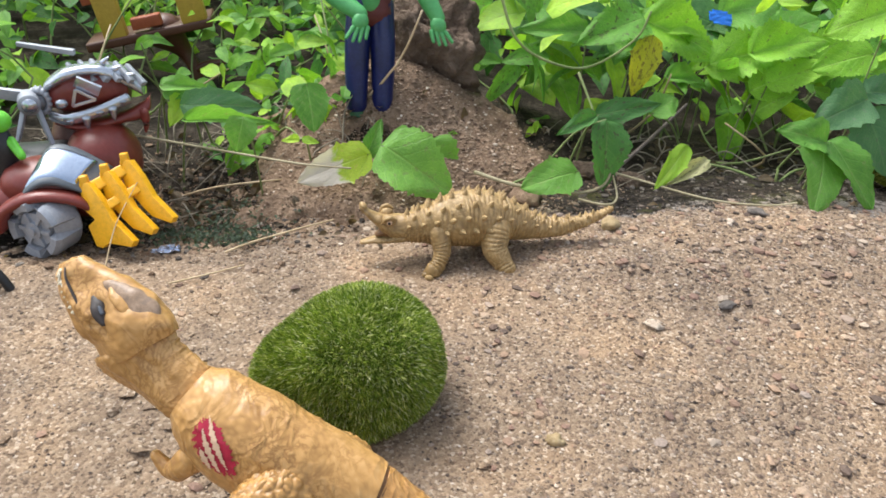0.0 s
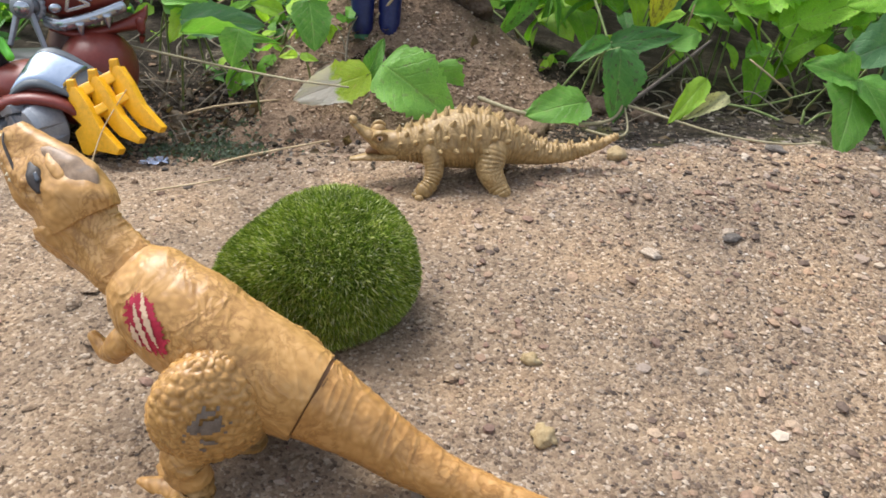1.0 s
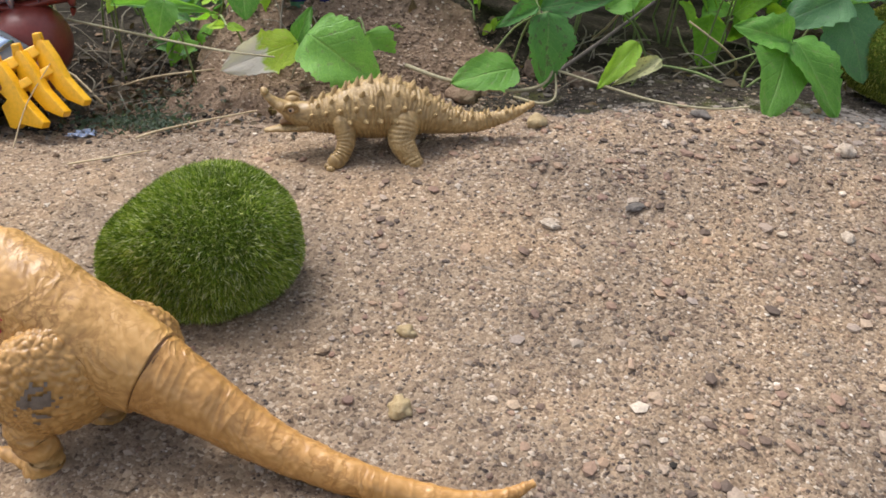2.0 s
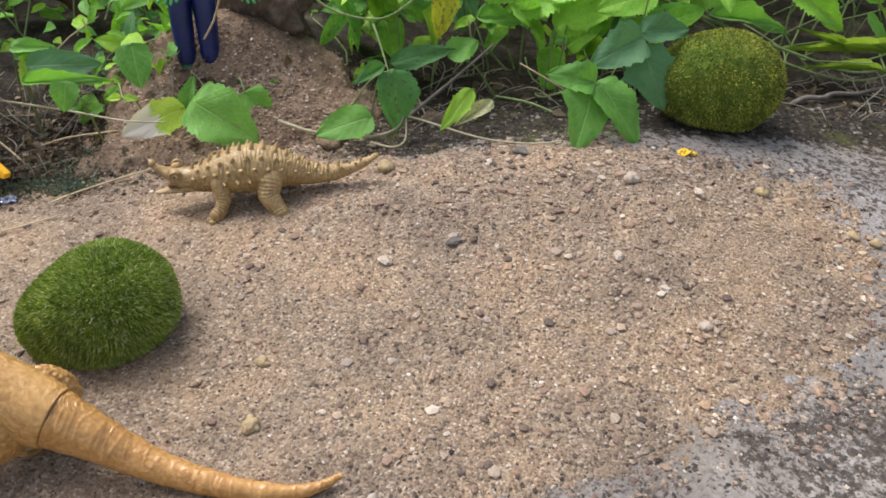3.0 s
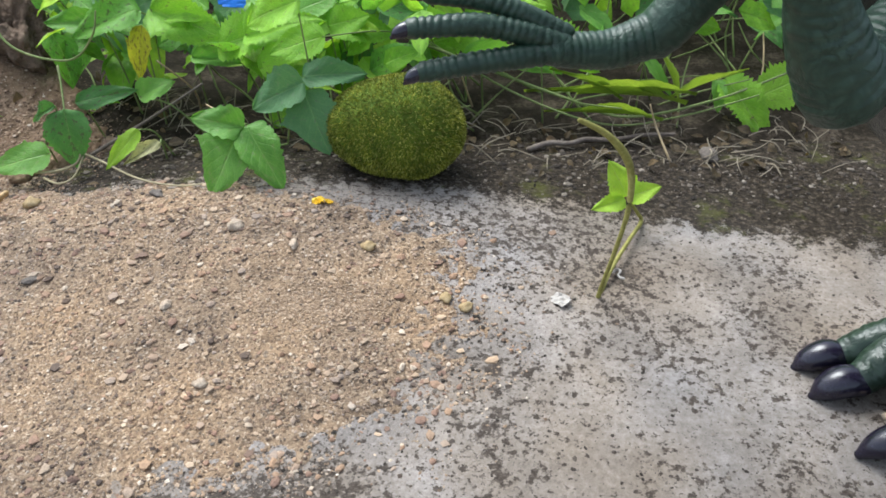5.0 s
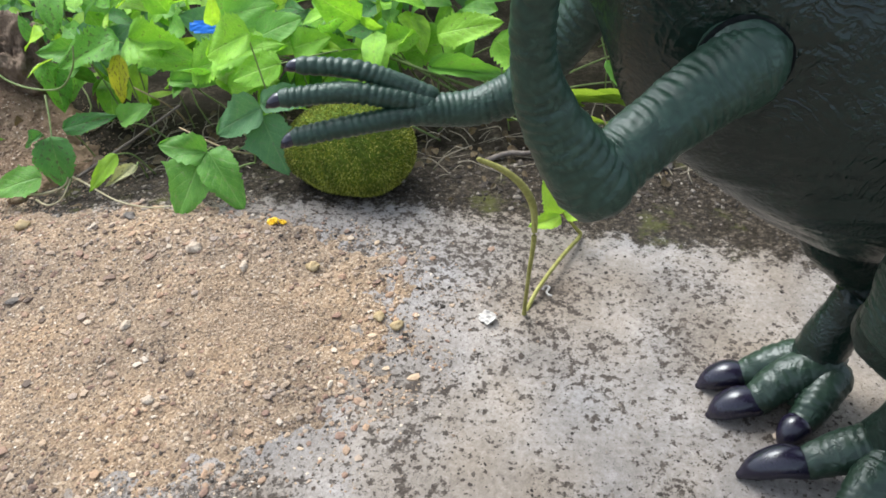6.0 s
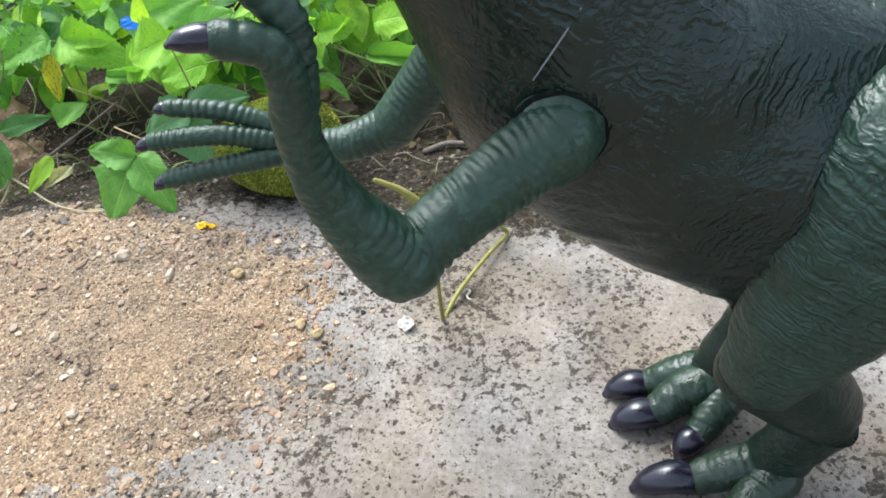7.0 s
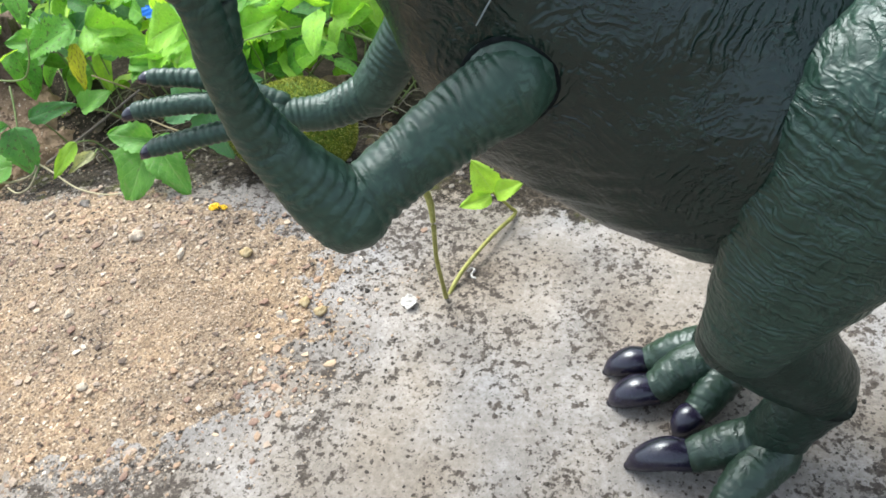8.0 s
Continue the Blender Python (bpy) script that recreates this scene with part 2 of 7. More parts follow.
def hide_material(name, deep, mid, high, cell, rough=0.42, relief=0.7, depth=0.0012, wrinkle=160, coat=0.0, gloss=0.45, lines=(), line_depth=0.001, above=None):
    """Moulded rubber skin: cells and wrinkles, darker in the recesses and paler on the high spots."""
    m, nodes, links, bsdf = material(name)
    co = nodes.new("ShaderNodeTexCoord").outputs["Object"]
    wob = nodes.new("ShaderNodeTexNoise")
    wob.inputs["Scale"].default_value = 60
    links.new(co, wob.inputs["Vector"])
    warp = mix_colour(nodes, links, 0.012, co, wob.outputs["Color"], "ADD")
    v = nodes.new("ShaderNodeTexVoronoi")
    v.feature = "SMOOTH_F1"
    v.inputs["Scale"].default_value, v.inputs["Smoothness"].default_value = cell, 0.6
    links.new(warp, v.inputs["Vector"])
    net = calc(nodes, links, "ABSOLUTE", calc(nodes, links, "SUBTRACT", noise_node(nodes, links, warp, wrinkle, 3, 0.55), 0.5))
    folds = calc(nodes, links, "MINIMUM", calc(nodes, links, "MULTIPLY", net, 9.0), 1.0)
    where = ramp(nodes, [(0.40, (0, 0, 0)), (0.60, (0.75, 0.75, 0.75))])
    links.new(noise_node(nodes, links, co, 55, 2), where.inputs[0])
    h = mix_colour(nodes, links, where.outputs[0], calc(nodes, links, "SUBTRACT", 1.0, v.outputs["Distance"]), folds)
    big = noise_node(nodes, links, co, 22, 3)
    tone = ramp(nodes, [(0.08, deep), (0.36, mid), (0.62, high)])
    links.new(calc(nodes, links, "ADD", calc(nodes, links, "MULTIPLY", h, 0.34), calc(nodes, links, "MULTIPLY", big, 0.34)), tone.inputs[0])
    links.new(tone.outputs[0], bsdf.inputs["Base Color"])
    bsdf.inputs["Roughness"].default_value, bsdf.inputs["Coat Weight"].default_value = rough, coat
    bsdf.inputs["Specular IOR Level"].default_value = gloss
    height = calc(nodes, links, "ADD", h, calc(nodes, links, "MULTIPLY", noise_node(nodes, links, co, 500, 3), 0.25))
    height = calc(nodes, links, "MULTIPLY", height, depth * relief)
    # long raised skin lines: (turn about y, spacing, seed, share of the skin)
    for turn, gap, seed, share in lines:
        mp = nodes.new("ShaderNodeMapping")
        mp.inputs["Rotation"].default_value = (0, radians(turn), 0)
        mp.inputs["Location"].default_value = (seed, seed, 0)
        links.new(warp, mp.inputs["Vector"])
        sc = nodes.new("ShaderNodeVectorMath")
        sc.operation = "MULTIPLY"
        sc.inputs[1].default_value = (1 / gap, 0.16 / gap, 0.16 / gap)
        links.new(mp.outputs[0], sc.inputs[0])
        n = calc(nodes, links, "ABSOLUTE", calc(nodes, links, "SUBTRACT", noise_node(nodes, links, sc.outputs[0], 1.0, 1, 0.4), 0.5))
        ridge = calc(nodes, links, "MAXIMUM", calc(nodes, links, "SUBTRACT", 1.0, calc(nodes, links, "MULTIPLY", n, 7.0)), 0.0)
        here = ramp(nodes, [(0.62 - share * 0.3, (0, 0, 0)), (0.74 - share * 0.3, (1, 1, 1))])
        spot = nodes.new("ShaderNodeTexNoise")
        spot.noise_dimensions = "4D"
        spot.inputs["Scale"].default_value, spot.inputs["W"].default_value = 26, seed
        links.new(co, spot.inputs["Vector"])
        links.new(spot.outputs["Fac"], here.inputs[0])
        strength = calc(nodes, links, "MULTIPLY", ridge, here.outputs[0])
        if above is not None:
            # the belly is smooth
            xyz = nodes.new("ShaderNodeSeparateXYZ")
            links.new(co, xyz.inputs[0])
            rise = calc(nodes, links, "MULTIPLY", calc(nodes, links, "SUBTRACT", xyz.outputs[2], above), 22.0)
            strength = calc(nodes, links, "MULTIPLY", strength, calc(nodes, links, "MINIMUM", calc(nodes, links, "MAXIMUM", rise, 0.08), 1.0))
        height = calc(nodes, links, "ADD", height, calc(nodes, links, "MULTIPLY", strength, line_depth))
    bump(nodes, links, bsdf, height, 1.0, 1.0)
    return m


SAND = sand_material()
CONCRETE = concrete_material()
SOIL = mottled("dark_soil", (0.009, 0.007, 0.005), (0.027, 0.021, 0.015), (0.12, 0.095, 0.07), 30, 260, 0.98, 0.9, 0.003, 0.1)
LOAM = mottled("red_sandy_loam", (0.15, 0.098, 0.062), (0.26, 0.175, 0.115), (0.36, 0.26, 0.18), 25, 220, 0.98, 1.0, 0.005, 0.1)
GRAINS = grain_material("mixed_grit", [(0.0, (0.05, 0.038, 0.032)), (0.10, (0.11, 0.078, 0.060)), (0.20, (0.22, 0.150, 0.102)), (0.48, (0.24, 0.187, 0.142)), (0.66, (0.32, 0.225, 0.152)), (0.86, (0.375, 0.28, 0.198)), (0.97, (0.47, 0.38, 0.29)), (1.0, (0.66, 0.58, 0.49))], drift=True)
COARSE = grain_material("coarse_grit", [(0.0, (0.075, 0.055, 0.045)), (0.10, (0.13, 0.092, 0.07)), (0.26, (0.26, 0.16, 0.117)), (0.50, (0.36, 0.24, 0.155)), (0.68, (0.31, 0.245, 0.20)), (0.86, (0.42, 0.305, 0.205)), (0.96, (0.48, 0.385, 0.29)), (1.0, (0.55, 0.46, 0.37))], 0.75, drift=True)
FINE = grain_material("fine_red_sand", [(0.0, (0.25, 0.172, 0.115)), (0.5, (0.34, 0.24, 0.158)), (0.9, (0.41, 0.30, 0.205)), (1.0, (0.50, 0.40, 0.30))])
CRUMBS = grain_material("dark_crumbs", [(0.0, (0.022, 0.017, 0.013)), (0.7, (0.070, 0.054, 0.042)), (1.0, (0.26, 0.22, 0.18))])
LEAF = {
    "bean": leaf_material("bean_leaf", (0.07, 0.20, 0.026), (0.215, 0.44, 0.075), (0.30, 0.51, 0.145), 0.35, (0.22, 0.30, 0.09), rough=0.42),
    "dark": leaf_material("dark_bean_leaf", (0.060, 0.150, 0.062), (0.135, 0.275, 0.115), (0.21, 0.36, 0.16), 0.25, (0.16, 0.20, 0.13)),
    "spot": leaf_material("blotched_leaf", (0.045, 0.14, 0.035), (0.12, 0.29, 0.065), (0.19, 0.34, 0.11), 0.6, (0.09, 0.085, 0.05)),
    "lime": leaf_material("lime_leaf", (0.22, 0.41, 0.025), (0.46, 0.66, 0.07), (0.40, 0.56, 0.15), 0.1, (0.3, 0.3, 0.05), rough=0.42),
    "nettle": leaf_material("toothed_leaf", (0.13, 0.33, 0.020), (0.35, 0.60, 0.060), (0.40, 0.60, 0.14), 0.2, (0.15, 0.2, 0.05)),
    "moss_weed": leaf_material("grey_green_weed", (0.040, 0.062, 0.040), (0.085, 0.115, 0.075), (0.14, 0.18, 0.12), 0.3, (0.10, 0.11, 0.07)),
    "holed": leaf_material("insect_eaten_leaf", (0.10, 0.27, 0.03), (0.20, 0.42, 0.06), (0.26, 0.45, 0.1), 0.55, (0.07, 0.06, 0.03)),
    "pale": leaf_material("pale_dry_leaf", (0.33, 0.33, 0.16), (0.48, 0.46, 0.25), (0.5, 0.48, 0.3), 0.5),
    "yellow": leaf_material("yellowed_leaf", (0.30, 0.30, 0.015), (0.52, 0.50, 0.03), (0.46, 0.42, 0.08), 0.8, (0.16, 0.11, 0.03)),
    "torn": leaf_material("half_bleached_leaf", (0.25, 0.42, 0.03), (0.48, 0.60, 0.06), (0.46, 0.58, 0.15), 0.3, (0.5, 0.5, 0.1), torn=True),
    "grass": leaf_material("grass_blade", (0.16, 0.26, 0.03), (0.34, 0.44, 0.07), (0.42, 0.5, 0.14)),
    "lobed": leaf_material("lobed_bean_leaf", (0.06, 0.18, 0.024), (0.19, 0.40, 0.07), (0.29, 0.49, 0.14), 0.35, (0.22, 0.32, 0.10), rough=0.45),
    "dark_lobed": leaf_material("dull_lobed_leaf", (0.055, 0.145, 0.060), (0.125, 0.265, 0.110), (0.21, 0.36, 0.16), 0.2, (0.16, 0.20, 0.13)),
    "straw": leaf_material("dry_straw_leaf", (0.05, 0.035, 0.02), (0.17, 0.12, 0.07), (0.2, 0.14, 0.08), 0.3),
}
STEM = mottled("green_stem", (0.10, 0.15, 0.04), (0.19, 0.24, 0.08), (0.30, 0.31, 0.14), 60, 500, 0.6)
TAN_STEM = mottled("tan_runner", (0.20, 0.17, 0.09), (0.34, 0.29, 0.17), (0.45, 0.39, 0.26), 60, 500, 0.7)
YELLOW_STEM = mottled("hairy_yellow_stem", (0.13, 0.12, 0.03), (0.24, 0.22, 0.055), (0.35, 0.33, 0.11), 80, 700, 0.7)
STRAW = mottled("dry_straw", (0.36, 0.25, 0.13), (0.52, 0.39, 0.23), (0.66, 0.53, 0.35), 50, 600, 0.7)
DULL_STRAW = mottled("weathered_straw", (0.13, 0.105, 0.075), (0.24, 0.20, 0.145), (0.40, 0.34, 0.26), 50, 600, 0.85)
TWIG = mottled("grey_twig", (0.07, 0.055, 0.045), (0.14, 0.11, 0.09), (0.24, 0.20, 0.17), 60, 500, 0.85)
MOSS = grain_material("moss_blades", [(0.0, (0.09, 0.16, 0.012)), (0.35, (0.22, 0.33, 0.03)), (0.7, (0.46, 0.56, 0.08)), (0.88, (0.68, 0.72, 0.22)), (1.0, (0.95, 0.93, 0.62))], 0.55, 0.5)
FELT = grain_material("felt_moss", [(0.0, (0.050, 0.068, 0.006)), (0.40, (0.19, 0.22, 0.016)), (0.72, (0.40, 0.42, 0.036)), (1.0, (0.84, 0.80, 0.24))], 0.8, 0.85)
MOSS_CORE = mottled("moss_mat", (0.04, 0.075, 0.008), (0.09, 0.14, 0.012), (0.16, 0.22, 0.025), 60, 700, 0.9)


# ---- shapes ----
def ground_height(x, y):
    """The low rise under the sand, the loam mound at the back and the hollow beside it."""
    z = -0.009 + 0.04 * np.exp(-((x - 0.25) / 0.24) ** 2 - ((y - 0.54) / 0.14) ** 2)
    z = z + 0.05 * np.exp(-((x + 0.03) / 0.085) ** 2 - ((y - 0.70) / 0.075) ** 2)
    z = z + 0.025 * np.exp(-((x - 0.05) / 0.12) ** 2 - ((y - 0.80) / 0.12) ** 2)
    return z - 0.016 * np.exp(-((x + 0.16) / 0.06) ** 2 - ((y - 0.65) / 0.06) ** 2)


def height_at(x, y):
    return float(ground_height(np.float64(x), np.float64(y)))


def mesh_object(name, bm, mat, parent=None, label="", smooth=True):
    """Links a bmesh, given in world metres, as one object; under parent it is moved to the parent's frame."""
    me = bpy.data.meshes.new(name)
    bm.to_mesh(me)
    bm.free()
    for m in (mat if isinstance(mat, (list, tuple)) else [mat]):
        me.materials.append(m)
    if smooth:
        me.polygons.foreach_set("use_smooth", [True] * len(me.polygons))
    ob = new(name, me)
    if parent:
        root, off = parent, Vector()
        while root:
            off += root.location
            root = root.parent
        me.transform(Matrix.Translation(-off))
        ob.parent = parent
    if label:
        ob["label"] = label
    return ob


def part(name, bm, mat, parent, label=""):
    return mesh_object(name, bm, mat, parent, label)


def thing(name, place, label, category, group="", kind=""):
    ob = new(name)
    ob.location = place
    ob.empty_display_size = 0.02
    return tagged(ob, label, category, group, kind)


def catmull(p, t):
    n = len(p) - 1
    k = min(int(t), n - 1)
    u = t - k
    a, b, c, d = p[max(k - 1, 0)], p[k], p[k + 1], p[min(k + 2, n)]
    return 0.5 * ((2 * b) + (c - a) * u + (2 * a - 5 * b + 4 * c - d) * u * u + (3 * b - a - 3 * c + d) * u ** 3)


def tube(bm, pts, rad, n=14, sub=5, up=(0, 0, 1), caps=True, crease=0.0, mat=0, fold=None):
    """A limb: rings along a smooth line, each with a half-width and a half-height; round ends; fold = (spacing, depth) of skin folds across it."""
    P = [np.array(p, float) for p in pts]
    Rr = [np.array(r if isinstance(r, tuple) else (r, r), float) for r in rad]
    if fold:
        run = sum(np.linalg.norm(b - a) for a, b in zip(P, P[1:]))
        sub = max(sub, int(run / (len(P) - 1) / (fold[0] / 6)) + 1)
    steps = (len(P) - 1) * sub
    rows = [(catmull(P, i / sub), np.maximum(catmull(Rr, i / sub), 1e-5)) for i in range(steps + 1)]
    upv = np.array(up, float)
    mids = []
    for i, (c, r) in enumerate(rows):
        d = rows[min(i + 1, steps)][0] - rows[max(i - 1, 0)][0]
        d = d / (np.linalg.norm(d) + 1e-12)
        s = np.cross(d, upv)
        if np.linalg.norm(s) < 0.15:
            s = np.cross(d, np.array((0.3, 1.0, 0.1)))
        s = s / np.linalg.norm(s)
        mids.append((c, d, s, np.cross(s, d), r))
    if caps:
        c, d, s, w, r = mids[0]
        q = min(r)
        mids = [(c - d * q * h, d, s, w, r * k) for h, k in ((0.97, 0.22), (0.8, 0.6), (0.45, 0.89))] + mids
        c, d, s, w, r = mids[-1]
        q = min(r)
        mids += [(c + d * q * h, d, s, w, r * k) for h, k in ((0.45, 0.89), (0.8, 0.6), (0.97, 0.22))]
    rings = []
    went = 0.0
    for i, (c, d, s, w, r) in enumerate(mids):
        went += np.linalg.norm(c - mids[max(i - 1, 0)][0])
        g = 1.0 + crease * (math.sin(i * 2.1) * 0.5 + math.sin(i * 0.9) * 0.5)
        ring = []
        for a in (2 * math.pi * k / n for k in range(n)):
            q = g
            if fold:
                o = c + s * math.cos(a) * r[0] + w * math.sin(a) * r[1]
                here = Vector(o / fold[0])
                ph = went / fold[0] + 0.9 * noise.noise(here * 0.22)
                q -= fold[1] / max(max(r), fold[1] * 3) * (0.5 + 0.5 * math.cos(2 * math.pi * ph)) ** 2 * min(max(0.75 + 1.6 * noise.noise(here * 0.25 + Vector((7, 0, 0))), 0.0), 1.5)
            ring.append(bm.verts.new(c + (s * math.cos(a) * r[0] + w * math.sin(a) * r[1]) * q))
        rings.append(ring)
    for a, b in zip(rings, rings[1:]):
        for k in range(n):
            f = bm.faces.new((a[k], a[(k + 1) % n], b[(k + 1) % n], b[k]))
            f.material_index = mat
    bm.faces.new(list(reversed(rings[0]))).material_index = mat
    bm.faces.new(rings[-1]).material_index = mat
    return rings


def blob(bm, centre, radii, rot=(0, 0, 0), seg=18, rings=12, mat=0):
    before = len(bm.verts)
    m = pose(*centre, *rot) @ Matrix.Diagonal((*radii, 1))
    got = bmesh.ops.create_uvsphere(bm, u_segments=seg, v_segments=rings, radius=1.0, matrix=m)
    for v in got["verts"]:
        for f in v.link_faces:
            f.material_index = mat
    return got["verts"]


def box(bm, centre, size, rot=(0, 0, 0), edge=0.0, mat=0):
    m = pose(*centre, *rot) @ Matrix.Diagonal((*size, 1))
    got = bmesh.ops.create_cube(bm, size=1.0, matrix=m)
    faces = {f for v in got["verts"] for f in v.link_faces}
    for f in faces:
        f.material_index = mat
    if edge:
        bmesh.ops.bevel(bm, geom=[e for e in {e for f in faces for e in f.edges}], offset=edge, segments=2, affect="EDGES", profile=0.7)


def roughen(bm, amp, scale, seed=0.0):
    bm.normal_update()
    for v in bm.verts:
        v.co += v.normal * (noise.noise(v.co * scale + Vector((seed, seed * 2, 0))) * amp)


def wrinkle(bm, axis, cell, depth, stretch=4.0, width=0.16, seed=0.0, where=None):
    """Fine irregular creases that run across the axis, cut into the surface; where(v) gives their strength."""
    a = Vector(axis).normalized()
    b = a.orthogonal().normalized()
    c = a.cross(b)
    bm.normal_update()
    shift = []
    for v in bm.verts:
        p = Vector((v.co.dot(a) / cell, v.co.dot(b) / (cell * stretch), v.co.dot(c) / (cell * stretch))) + Vector((seed, 0, seed))
        k = 1.0 if where is None else where(v)
        shift.append(depth * k * max(0.0, 1.0 - abs(noise.noise(p)) / width) if k > 0 else 0.0)
    for v, d in zip(bm.verts, shift):
        v.co -= v.normal * d


def patchy(scale, seed, bias=0.35, gain=2.2):
    """Strength that comes and goes over the skin."""
    return lambda v: min(max(bias + gain * noise.noise(v.co * scale + Vector((seed, seed, seed))), 0.0), 1.0)


def pimples(bm, cell, height, seed=0.0, share=0.35):
    """Scattered small raised dots."""
    bm.normal_update()
    shift = []
    for v in bm.verts:
        d, p = noise.voronoi(v.co / cell + Vector((seed, seed, seed)))
        on = abs(noise.noise(p[0] * 7.3)) < share
        shift.append(height * max(0.0, 1.0 - (d[0] / 0.22) ** 2) if on else 0.0)
    for v, d in zip(bm.verts, shift):
        v.co += v.normal * d


def cobble(bm, cell, depth, seed=0.0, where=None):
    """Rounded scales with narrow gaps between them."""
    bm.normal_update()
    shift = []
    for v in bm.verts:
        d = noise.voronoi(v.co / cell + Vector((seed, seed, seed)))[0]
        shift.append((depth * min(1.0, (d[1] - d[0]) * 2.6) ** 0.6 - depth * 0.5) * (1.0 if where is None else where(v)))
    for v, d in zip(bm.verts, shift):
        v.co += v.normal * d


# ---- ground, slab and sand ----
def axis(lo, hi, step, far):
    near = np.arange(lo, hi + step / 2, step)
    ext = np.geomspace(step * 2, far, 26)
    return np.concatenate([lo - ext[::-1], near, hi + ext])


def sheet(name, xs, ys, z, mat, keep=None):
    X, Y = np.meshgrid(xs, ys)
    Z = z(X, Y)
    nx, ny = len(xs), len(ys)
    idx = np.arange(nx * ny).reshape(ny, nx)
    quads = np.stack([idx[:-1, :-1], idx[:-1, 1:], idx[1:, 1:], idx[1:, :-1]], -1).reshape(-1, 4)
    if keep is not None:
        quads = quads[keep(X, Y).ravel()[quads].any(1)]
    me = bpy.data.meshes.new(name)
    me.from_pydata(np.stack([X, Y, Z], -1).reshape(-1, 3).tolist(), [], quads.tolist())
    me.materials.append(mat)
    me.polygons.foreach_set("use_smooth", [True] * len(me.polygons))
    return new(name, me)


def smooth_noise(X, Y, scale, octaves=3):
    """Cheap value noise on arrays, between -1 and 1."""
    out, amp, total = 0, 1.0, 0
    for o in range(octaves):
        s = scale * 2 ** o
        tab = np.random.default_rng(11 + o).uniform(-1, 1, (64, 64))
        gx, gy = np.asarray(X) * s, np.asarray(Y) * s
        i, j = np.floor(gx).astype(int), np.floor(gy).astype(int)
        u, v = gx - i, gy - j
        u, v = u * u * (3 - 2 * u), v * v * (3 - 2 * v)
        a, b, c, d = tab[j % 64, i % 64], tab[j % 64, (i + 1) % 64], tab[(j + 1) % 64, i % 64], tab[(j + 1) % 64, (i + 1) % 64]
        out = out + amp * ((a * (1 - u) + b * u) * (1 - v) + (c * (1 - u) + d * u) * v)
        total += amp
        amp *= 0.5
    return out / total


def sand_reach(X, Y):
    """1 at the rim of the heap: a low tongue that runs out over the slab to the right."""
    a = np.where(X > 0.10, 0.315, 0.75)
    b = np.where(Y < 0.45, np.where(X > 0.10, 0.172, 0.172 + 0.5 * np.clip((0.10 - X) / 0.2, 0, 1)), 0.155 - 0.053 * np.clip((X - 0.04) / 0.08, 0, 1))
    return np.sqrt(((X - 0.10) / a) ** 2 + ((Y - 0.45) / b) ** 2) + 0.060 * smooth_noise(X, Y, 18, 3) + 0.075 * smooth_noise(X, Y, 70, 4)


def sand_depth(X, Y):
    return np.clip((1.0 - sand_reach(X, Y)) * 0.022, -0.006, 0.006)


def sand_top(X, Y):
    rim = np.clip(1.0 - np.abs(sand_depth(X, Y)) / 0.004, 0, 1)
    return ground_height(X, Y) + sand_depth(X, Y) + (0.0010 + 0.0012 * rim) * smooth_noise(X, Y, 150, 3) + (0.0030 * smooth_noise(X, Y, 22, 2) + 0.0012 * smooth_noise(X, Y, 75, 2)) * np.clip(sand_depth(X, Y) / 0.006, 0, 1)


def soil_top(X, Y):
    back = np.clip((Y - 0.575) / 0.05, 0, 1)
    left = np.clip((-0.13 - X) / 0.06, 0, 1) * np.clip((Y - 0.50) / 0.05, 0, 1)
    lift = -0.012 + 0.012 * np.maximum(back * np.clip((0.42 - X) / 0.12, 0, 1), left) + 0.012 * np.clip((Y - 0.66) / 0.04, 0, 1)
    return ground_height(X, Y) + lift + 0.0035 * smooth_noise(X, Y, 40, 4) * np.exp(-np.abs(Y - 0.7))


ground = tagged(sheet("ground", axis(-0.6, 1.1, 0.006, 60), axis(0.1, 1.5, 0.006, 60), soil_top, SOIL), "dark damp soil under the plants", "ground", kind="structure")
slab = tagged(sheet("pavement", np.concatenate([np.arange(-0.2, 1.2, 0.006), np.geomspace(1.21, 4, 12)]), np.concatenate([-np.geomspace(3, 0.02, 14), np.arange(0.0, 0.70, 0.006)]),
                    lambda X, Y: ground_height(X, Y) - 0.012 * np.clip((Y - 0.66) / 0.03, 0, 1) + 0.0006 * smooth_noise(X, Y, 60, 3), CONCRETE),
              "old grey concrete speckled with black lichen", "pavement", kind="structure")
sand = tagged(sheet("sand_heap", np.arange(-0.62, 0.46, 0.003), np.arange(-0.10, 0.64, 0.003), sand_top, SAND, lambda X, Y: sand_depth(X, Y) > -0.004),
              "coarse tan sand spread over the concrete", "sand", kind="stuff")


def loam_top(X, Y):
    r = np.sqrt(((X + 0.015) / 0.10) ** 2 + ((Y - 0.66) / 0.085) ** 2) + 0.35 * smooth_noise(X, Y, 34, 4)
    return soil_top(X, Y) + np.clip((1.1 - r) * 0.06, -0.006, 0.011) + 0.0050 * smooth_noise(X, Y, 42, 3) + 0.0030 * smooth_noise(X, Y, 130, 4) + 0.0008 * smooth_noise(X, Y, 320, 2) - 0.013 * np.exp(-((X + 0.040) / 0.034) ** 2 - ((Y - 0.660) / 0.030) ** 2)


tagged(sheet("loam_mound", np.arange(-0.17, 0.14, 0.002), np.arange(0.545, 0.80, 0.002), loam_top, LOAM), "small mound of reddish sandy earth", "earth", kind="stuff")


